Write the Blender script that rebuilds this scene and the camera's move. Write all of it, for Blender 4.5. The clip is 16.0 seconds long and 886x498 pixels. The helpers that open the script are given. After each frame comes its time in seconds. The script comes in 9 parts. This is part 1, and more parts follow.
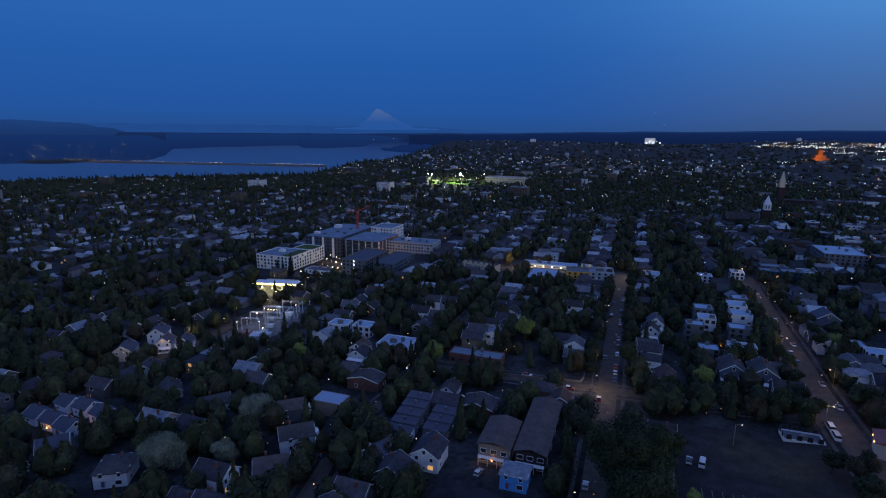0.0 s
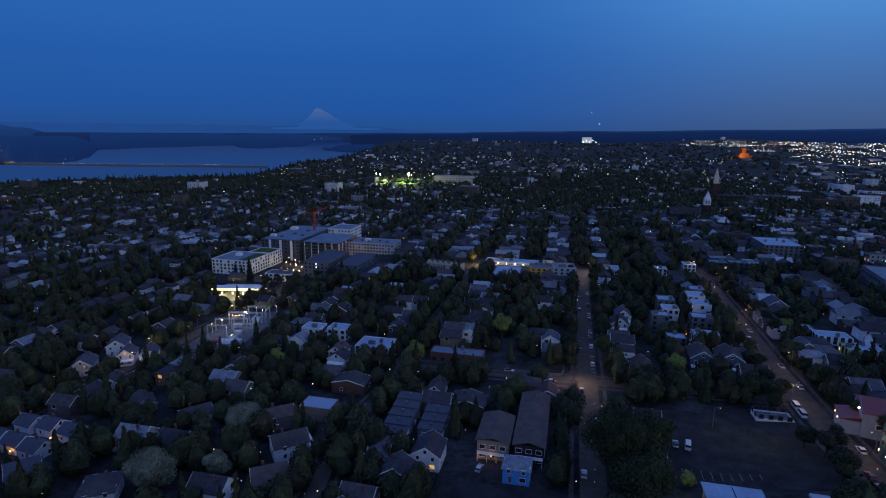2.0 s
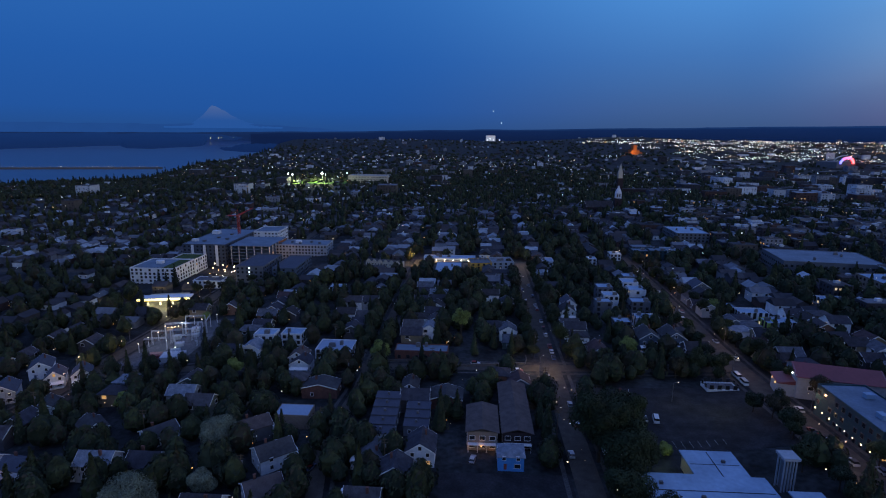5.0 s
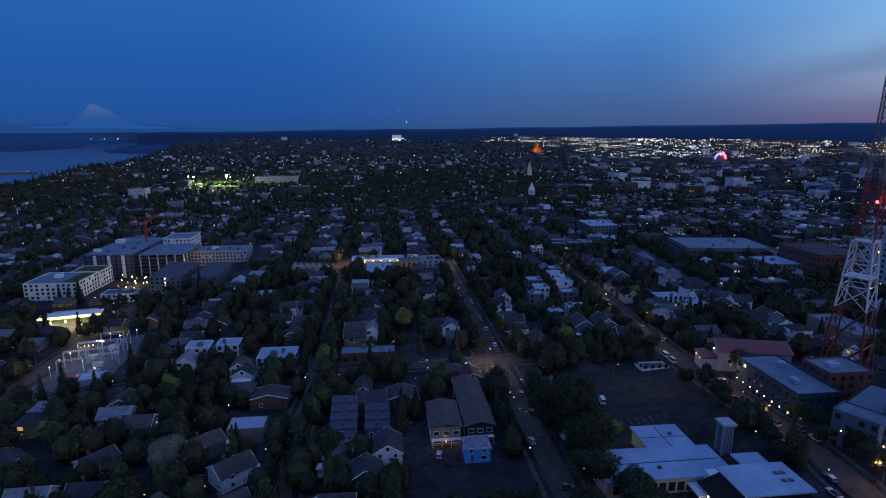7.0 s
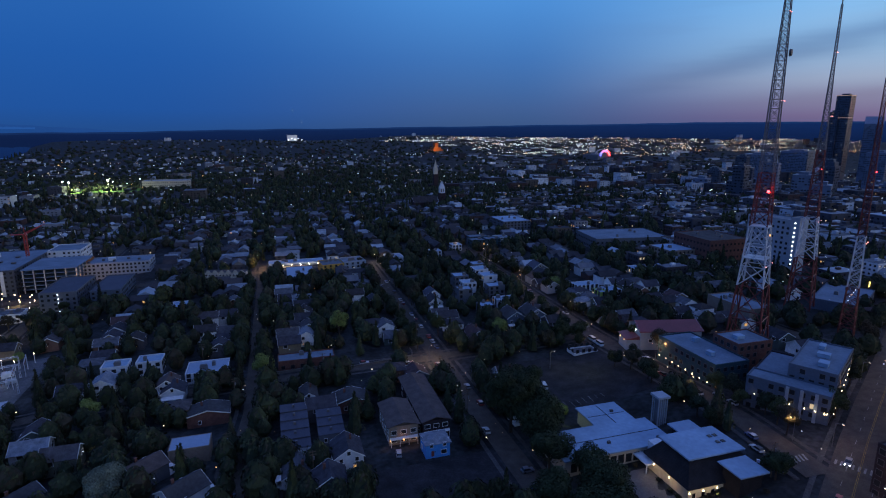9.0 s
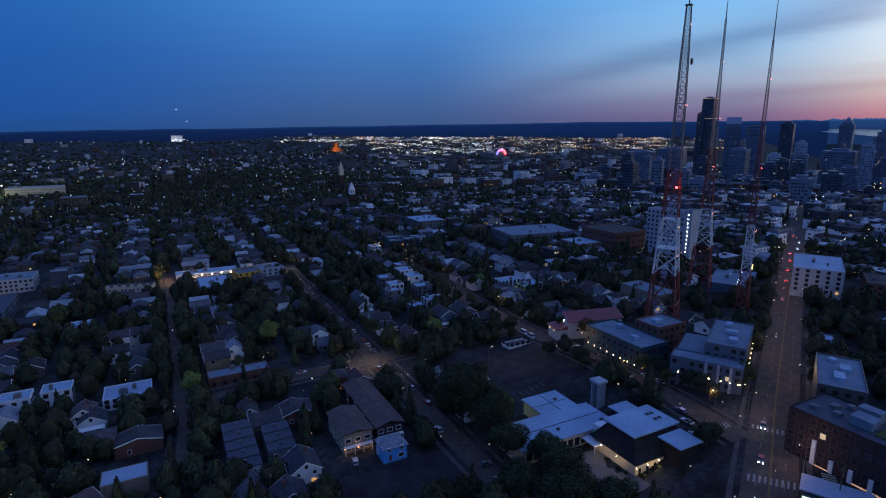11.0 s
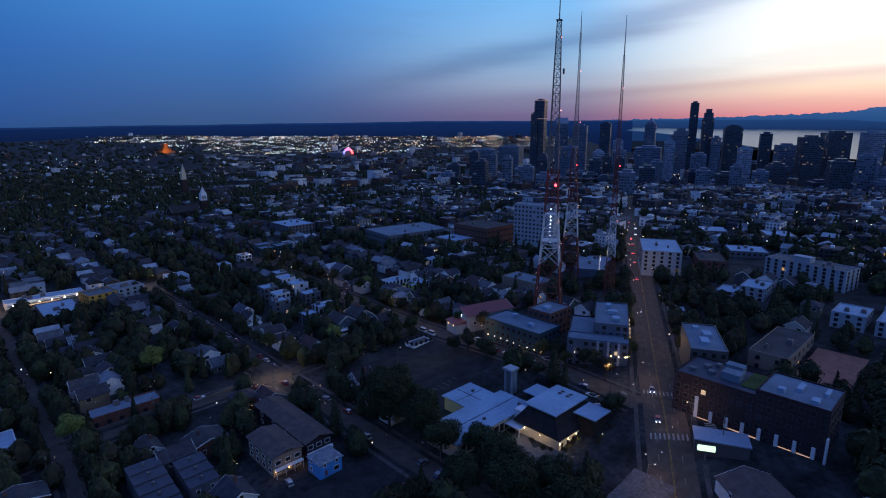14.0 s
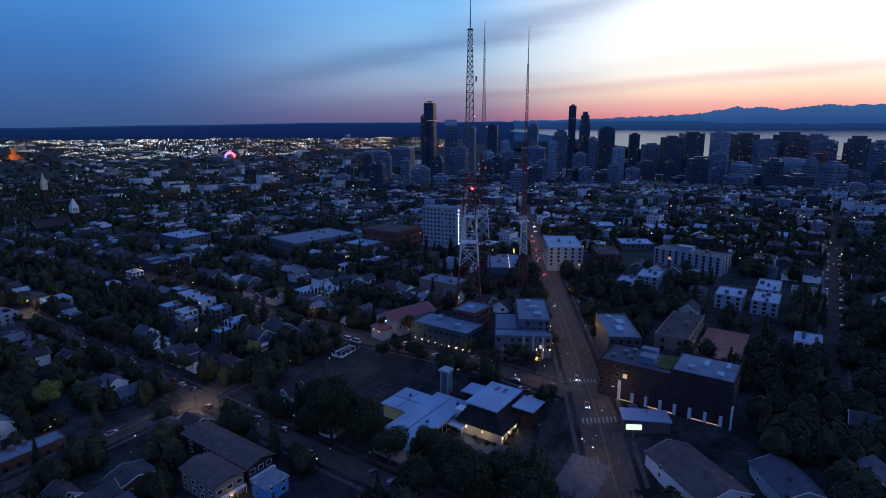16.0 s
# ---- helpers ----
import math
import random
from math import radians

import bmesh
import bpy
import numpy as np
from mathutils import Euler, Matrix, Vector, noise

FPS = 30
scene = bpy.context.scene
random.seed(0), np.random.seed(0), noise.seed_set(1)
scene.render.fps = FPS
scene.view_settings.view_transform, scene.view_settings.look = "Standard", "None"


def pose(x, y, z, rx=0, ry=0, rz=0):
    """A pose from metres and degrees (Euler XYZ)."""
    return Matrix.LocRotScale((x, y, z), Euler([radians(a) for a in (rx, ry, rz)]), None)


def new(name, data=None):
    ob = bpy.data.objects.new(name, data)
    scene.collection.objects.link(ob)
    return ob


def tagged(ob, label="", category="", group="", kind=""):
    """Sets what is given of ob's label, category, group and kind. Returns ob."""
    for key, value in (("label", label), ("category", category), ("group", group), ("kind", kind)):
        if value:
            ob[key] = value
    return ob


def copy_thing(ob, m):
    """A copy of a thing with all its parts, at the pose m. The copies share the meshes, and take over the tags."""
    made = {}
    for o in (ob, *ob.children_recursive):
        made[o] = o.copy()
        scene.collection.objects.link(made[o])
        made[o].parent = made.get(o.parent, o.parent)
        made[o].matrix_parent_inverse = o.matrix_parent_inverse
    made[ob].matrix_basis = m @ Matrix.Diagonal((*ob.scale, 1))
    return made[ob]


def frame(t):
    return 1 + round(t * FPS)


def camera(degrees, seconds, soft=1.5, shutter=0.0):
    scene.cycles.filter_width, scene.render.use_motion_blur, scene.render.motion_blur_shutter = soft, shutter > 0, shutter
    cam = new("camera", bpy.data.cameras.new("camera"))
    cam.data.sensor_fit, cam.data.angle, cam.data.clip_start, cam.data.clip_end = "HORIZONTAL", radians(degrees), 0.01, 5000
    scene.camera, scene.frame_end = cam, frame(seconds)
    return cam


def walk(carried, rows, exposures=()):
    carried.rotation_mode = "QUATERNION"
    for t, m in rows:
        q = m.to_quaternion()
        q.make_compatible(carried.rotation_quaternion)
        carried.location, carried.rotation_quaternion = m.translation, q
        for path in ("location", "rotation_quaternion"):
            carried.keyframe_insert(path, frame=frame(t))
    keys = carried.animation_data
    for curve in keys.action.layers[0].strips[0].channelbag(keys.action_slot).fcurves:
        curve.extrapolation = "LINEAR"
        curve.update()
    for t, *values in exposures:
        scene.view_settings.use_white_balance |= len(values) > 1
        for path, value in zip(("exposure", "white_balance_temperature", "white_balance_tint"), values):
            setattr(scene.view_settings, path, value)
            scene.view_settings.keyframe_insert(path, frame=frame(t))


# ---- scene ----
cam = camera(77.70, 16.0, soft=1.1)
ROWS = [
    # seconds, x, y, z, yaw, pitch, roll
    (0.0, 0.0, -0.0, 103.5, 19.128, -12.164, 0.576),
    (0.5, -4.06, -1.54, 103.55, 17.619, -12.164, 0.538),
    (1.0, -8.18, -3.06, 103.59, 16.085, -12.162, 0.503),
    (1.5, -12.35, -4.5, 103.59, 14.572, -12.152, 0.5),
    (2.0, -16.6, -5.8, 103.52, 13.039, -12.15, 0.511),
    (2.5, -20.91, -6.95, 103.4, 11.507, -12.148, 0.526),
    (3.0, -25.29, -7.93, 103.26, 9.991, -12.148, 0.547),
    (3.5, -29.67, -8.83, 103.11, 8.46, -12.167, 0.557),
    (6.0, -50.88, -12.28, 102.91, -1.387, -12.201, 0.356),
    (6.5, -55.18, -12.4, 102.93, -4.001, -12.195, 0.305),
    (7.0, -59.5, -12.41, 102.94, -6.614, -12.204, 0.248),
    (7.5, -63.86, -12.27, 102.98, -9.231, -12.193, 0.202),
    (8.0, -68.2, -11.98, 102.99, -11.855, -12.2, 0.173),
    (8.5, -72.53, -11.48, 102.93, -14.522, -12.211, 0.134),
    (9.0, -76.81, -10.83, 102.87, -17.173, -12.211, 0.09),
    (11.5, -95.97, -3.62, 104.34, -30.336, -12.288, -0.056),
    (12.0, -99.76, -1.69, 104.73, -32.981, -12.337, -0.084),
    (12.5, -103.52, 0.34, 105.16, -35.599, -12.354, -0.093),
    (13.0, -107.21, 2.53, 105.55, -38.242, -12.373, -0.072),
    (13.5, -110.81, 4.9, 105.94, -40.908, -12.382, -0.063),
    (14.0, -114.29, 7.45, 106.33, -43.8, -12.399, -0.076),
    (14.5, -117.51, 10.15, 106.81, -46.748, -12.381, -0.108),
    (15.0, -120.51, 12.9, 107.37, -49.739, -12.364, -0.15),
    (15.5, -123.39, 15.75, 108.01, -52.691, -12.348, -0.221),
    (16.0, -126.17, 18.65, 108.7, -55.353, -12.312, -0.291),
]
walk(cam, [(t, pose(x, y, z, 90 + pitch, 0, yaw) @ pose(0, 0, 0, 0, 0, roll)) for t, x, y, z, yaw, pitch, roll in ROWS],
     exposures=((0.0, 0.03, 6850, 11.0), (8.0, 0.0, 6700, 10.5), (16.0, 0.0, 6450, 10.0)))

# ---------------- light: dusk sky, the sun just under the western horizon ----------------
def make_world():
    w = bpy.data.worlds.new("dusk_sky")
    scene.world = w
    w.use_nodes = True
    nt = w.node_tree
    nt.nodes.clear()
    N, L = nt.nodes.new, nt.links.new
    out, bg = N("ShaderNodeOutputWorld"), N("ShaderNodeBackground")
    tc = N("ShaderNodeTexCoord")
    sep = N("ShaderNodeSeparateXYZ")
    L(tc.outputs["Generated"], sep.inputs[0])

    def math_node(op, a, b=None, clamp=False):
        n = N("ShaderNodeMath")
        n.operation, n.use_clamp = op, clamp
        for k, v in enumerate((a, b)):
            if v is None:
                continue
            if isinstance(v, (int, float)):
                n.inputs[k].default_value = v
            else:
                L(v, n.inputs[k])
        return n.outputs[0]

    def ramp(fac, stops, mode="LINEAR"):
        n = N("ShaderNodeValToRGB")
        n.color_ramp.interpolation = mode
        els = n.color_ramp.elements
        while len(els) < len(stops):
            els.new(0.5)
        for e, (p, c) in zip(els, stops):
            e.position, e.color = p, (*c, 1)
        L(fac, n.inputs[0])
        return n.outputs[0]

    def mix(fac, a, b, kind="MIX"):
        n = N("ShaderNodeMix")
        n.data_type, n.blend_type = "RGBA", kind
        if isinstance(fac, (int, float)):
            n.inputs[0].default_value = fac
        else:
            L(fac, n.inputs[0])
        L(a, n.inputs[6])
        L(b, n.inputs[7])
        return n.outputs[2]

    up = math_node("MULTIPLY", sep.outputs[2], 1.6, True)          # 0 at the horizon
    # cosine of the angle, on the compass, to where the sun went down
    flat = math_node("SQRT", math_node("ADD", math_node("MULTIPLY", sep.outputs[0], sep.outputs[0]), math_node("MULTIPLY", sep.outputs[1], sep.outputs[1])))
    toward = math_node("ADD", math_node("MULTIPLY", sep.outputs[0], SUN_DIR[0]), math_node("MULTIPLY", sep.outputs[1], SUN_DIR[1]))
    toward = math_node("DIVIDE", toward, math_node("MAXIMUM", flat, 0.001))
    toward = math_node("ADD", math_node("MULTIPLY", toward, 0.5), 0.5)      # 1 at the sunset, 0 opposite
    east = ramp(up, [(0.0, (0.015, 0.074, 0.270)), (0.05, (0.0135, 0.088, 0.350)), (0.18, (0.0145, 0.104, 0.405)), (0.36, (0.022, 0.136, 0.470)), (0.7, (0.13, 0.25, 0.68)), (1.0, (0.160, 0.285, 0.80))])
    south = ramp(up, [(0.0, (0.040, 0.090, 0.23)), (0.06, (0.050, 0.118, 0.31)), (0.19, (0.052, 0.180, 0.49)), (0.34, (0.070, 0.275, 0.70)), (0.7, (0.15, 0.28, 0.70)), (1.0, (0.160, 0.285, 0.80))])
    southwest = ramp(up, [(0.0, (0.120, 0.100, 0.225)), (0.035, (0.180, 0.140, 0.275)), (0.065, (0.225, 0.215, 0.355)), (0.12, (0.33, 0.41, 0.58)), (0.19, (0.31, 0.53, 0.80)), (0.34, (0.20, 0.52, 0.95)), (0.7, (0.20, 0.34, 0.75)), (1.0, (0.160, 0.285, 0.80))])
    west = ramp(up, [(0.0, (0.60, 0.19, 0.23)), (0.03, (0.86, 0.29, 0.30)), (0.06, (0.98, 0.50, 0.42)), (0.095, (1.03, 0.78, 0.60)), (0.15, (1.15, 1.1, 1.0)), (0.30, (1.15, 1.18, 1.2)), (0.5, (0.60, 0.75, 0.95)), (0.75, (0.26, 0.38, 0.76)), (1.0, (0.160, 0.285, 0.80))])
    sunset = ramp(up, [(0.0, (1.0, 0.42, 0.28)), (0.06, (1.35, 0.90, 0.6)), (0.18, (1.55, 1.45, 1.25)), (0.4, (1.05, 1.15, 1.25)), (0.7, (0.30, 0.42, 0.78)), (1.0, (0.160, 0.285, 0.80))])
    a = ramp(toward, [(0.14, (0, 0, 0)), (0.43, (1, 1, 1))], "EASE")
    b = ramp(toward, [(0.43, (0, 0, 0)), (0.71, (1, 1, 1))], "EASE")
    c = ramp(toward, [(0.69, (0, 0, 0)), (0.87, (1, 1, 1))], "EASE")
    d = ramp(toward, [(0.92, (0, 0, 0)), (1.0, (1, 1, 1))], "EASE")
    sky = mix(d, mix(c, mix(b, mix(a, east, south), southwest), west), sunset)
    # long thin cloud streaks low in the west
    mp = N("ShaderNodeMapping")
    mp.inputs["Scale"].default_value = (1.6, 1.6, 15.0)
    mp.inputs["Rotation"].default_value = (radians(7), radians(-5), 0)
    L(tc.outputs["Generated"], mp.inputs[0])
    nz = N("ShaderNodeTexNoise")
    nz.inputs["Scale"].default_value, nz.inputs["Detail"].default_value = 1.5, 5.0
    L(mp.outputs[0], nz.inputs[0])
    streak = ramp(nz.outputs[0], [(0.47, (0, 0, 0)), (0.66, (1, 1, 1))], "EASE")
    low = ramp(up, [(0.0, (0, 0, 0)), (0.06, (0.8, 0.8, 0.8)), (0.3, (0.7, 0.7, 0.7)), (0.6, (0.0, 0.0, 0.0))])
    veil = math_node("MULTIPLY", math_node("MULTIPLY", streak, low), math_node("MULTIPLY", b, 0.22))
    grey = ramp(toward, [(0.35, (0.05, 0.08, 0.2)), (0.6, (0.12, 0.14, 0.27)), (0.8, (0.36, 0.30, 0.40)), (0.92, (0.75, 0.42, 0.36))])
    sky = mix(veil, sky, grey)
    # one long soft streak that climbs to the west, and a thin mauve one under it
    turn = math_node("MULTIPLY", math_node("ARCTAN2", sep.outputs[0], sep.outputs[1]), 57.3)
    height = math_node("MULTIPLY", sep.outputs[2], 57.3)
    wave = math_node("MULTIPLY", math_node("SUBTRACT", nz.outputs[0], 0.5), 3.2)
    for start, slope, thick, tint, (a0, a1, a2, a3) in ((5.4, 0.22, 1.35, (0.62, 0.64, 0.72), (28, 50, 68, 80)), (2.4, 0.055, 0.50, (0.88, 0.80, 0.84), (40, 62, 84, 104))):
        line = math_node("ADD", math_node("MULTIPLY", math_node("SUBTRACT", turn, 45.0), slope), start)
        off = math_node("DIVIDE", math_node("ADD", math_node("SUBTRACT", height, line), math_node("MULTIPLY", wave, thick)), thick)
        body = math_node("POWER", 0.4, math_node("MULTIPLY", off, off))
        span = ramp(math_node("DIVIDE", turn, 120.0), [(a0 / 120, (0, 0, 0)), (a1 / 120, (1, 1, 1)), (a2 / 120, (1, 1, 1)), (a3 / 120, (0, 0, 0))], "EASE")
        shade = N("ShaderNodeRGB")
        shade.outputs[0].default_value = (*tint, 1)
        sky = mix(math_node("MULTIPLY", body, span), sky, shade.outputs[0], "MULTIPLY")
    # under the horizon the light is only what the far land throws back
    down = math_node("GREATER_THAN", sep.outputs[2], -0.02)
    dark = N("ShaderNodeRGB")
    dark.outputs[0].default_value = (0.006, 0.012, 0.03, 1)
    sky = mix(down, dark.outputs[0], sky)
    L(sky, bg.inputs[0])
    bg.inputs[1].default_value = 1.0
    L(bg.outputs[0], out.inputs[0])


SUN_DIR = (math.sin(radians(122)), math.cos(radians(122)))
make_world()


# ---------------- materials ----------------
def material(name, colours, rough=0.8, grain=3.0, metal=0.0, bump=0.0, spread=0.25, by_object=False, island=False, glow=None, patch=0.0):
    """colours: one colour, or several that vary from object to object (or from island to island)."""
    m = bpy.data.materials.new(name)
    m.use_nodes = True
    nt = m.node_tree
    N, L = nt.nodes.new, nt.links.new
    p = nt.nodes["Principled BSDF"]
    p.inputs["Roughness"].default_value, p.inputs["Metallic"].default_value = rough, metal
    p.inputs["Specular IOR Level"].default_value = 0.5 if rough < 0.7 else 0.12
    if isinstance(colours[0], (int, float)):
        colours = [colours]
    if by_object or island:
        src = N("ShaderNodeObjectInfo").outputs["Random"] if by_object else N("ShaderNodeNewGeometry").outputs["Random Per Island"]
        r = N("ShaderNodeValToRGB")
        r.color_ramp.interpolation = "CONSTANT"
        els = r.color_ramp.elements
        while len(els) < len(colours):
            els.new(0.5)
        for k, (e, c) in enumerate(zip(els, colours)):
            e.position, e.color = k / len(colours), (*c, 1)
        L(src, r.inputs[0])
        base = r.outputs[0]
    else:
        r = N("ShaderNodeRGB")
        r.outputs[0].default_value = (*colours[0], 1)
        base = r.outputs[0]
    tc = N("ShaderNodeTexCoord")
    coords = tc.outputs["Object"]
    fac = None
    for scale, amount in ((grain, spread), (grain * 0.13, spread * 0.8 + patch)):
        nz = N("ShaderNodeTexNoise")
        nz.inputs["Scale"].default_value, nz.inputs["Detail"].default_value = scale, 4.0
        L(coords, nz.inputs[0])
        mr = N("ShaderNodeMapRange")
        mr.inputs[1].default_value, mr.inputs[2].default_value = 0.3, 0.7
        mr.inputs[3].default_value, mr.inputs[4].default_value = 1.0 - amount, 1.0 + amount * 0.6
        L(nz.outputs[0], mr.inputs[0])
        if fac is None:
            fac, fine = mr.outputs[0], nz.outputs[0]
        else:
            mm = N("ShaderNodeMath")
            mm.operation = "MULTIPLY"
            L(fac, mm.inputs[0])
            L(mr.outputs[0], mm.inputs[1])
            fac = mm.outputs[0]
    vm = N("ShaderNodeVectorMath")
    vm.operation = "SCALE"
    L(base, vm.inputs[0])
    L(fac, vm.inputs["Scale"])
    L(vm.outputs[0], p.inputs["Base Color"])
    if bump:
        bp = N("ShaderNodeBump")
        bp.inputs["Strength"].default_value, bp.inputs["Distance"].default_value = bump, 0.05
        L(fine, bp.inputs["Height"])
        L(bp.outputs[0], p.inputs["Normal"])
    if glow:
        p.inputs["Emission Color"].default_value = (*glow[0], 1)
        p.inputs["Emission Strength"].default_value = glow[1]
    return m


def lamp_material(name, colour, strength, sampled=False):
    m = bpy.data.materials.new(name)
    m.use_nodes = True
    p = m.node_tree.nodes["Principled BSDF"]
    p.inputs["Base Color"].default_value = (0.6, 0.6, 0.6, 1)
    p.inputs["Emission Color"].default_value, p.inputs["Emission Strength"].default_value = (*colour, 1), strength
    m.cycles.emission_sampling = "AUTO" if sampled else "NONE"
    return m


def window_material(name, share, colours=((1.0, 0.55, 0.2), (1.0, 0.78, 0.5)), strength=0.9, island=False, gloss=0.5):
    """Dark glass that mirrors the sky; behind a share of the panes a room lamp burns."""
    m = bpy.data.materials.new(name)
    m.use_nodes = True
    nt = m.node_tree
    N, L = nt.nodes.new, nt.links.new
    p = nt.nodes["Principled BSDF"]
    p.inputs["Base Color"].default_value = (0.02, 0.022, 0.026, 1)
    p.inputs["Roughness"].default_value = 0.08
    p.inputs["Specular IOR Level"].default_value = gloss
    src = N("ShaderNodeNewGeometry").outputs["Random Per Island"] if island else N("ShaderNodeObjectInfo").outputs["Random"]
    r = N("ShaderNodeValToRGB")
    r.color_ramp.interpolation = "CONSTANT"
    e = r.color_ramp.elements
    e.new(1 - share), e.new(1 - share * 0.4)
    for el, pos, c in zip(e, (0, 1 - share, 1 - share * 0.4, 1.0), ((0, 0, 0), colours[0], colours[1], colours[1])):
        el.position, el.color = pos, (*c, 1)
    L(src, r.inputs[0])
    L(r.outputs[0], p.inputs["Emission Color"])
    p.inputs["Emission Strength"].default_value = strength
    m.cycles.emission_sampling = "NONE"
    return m


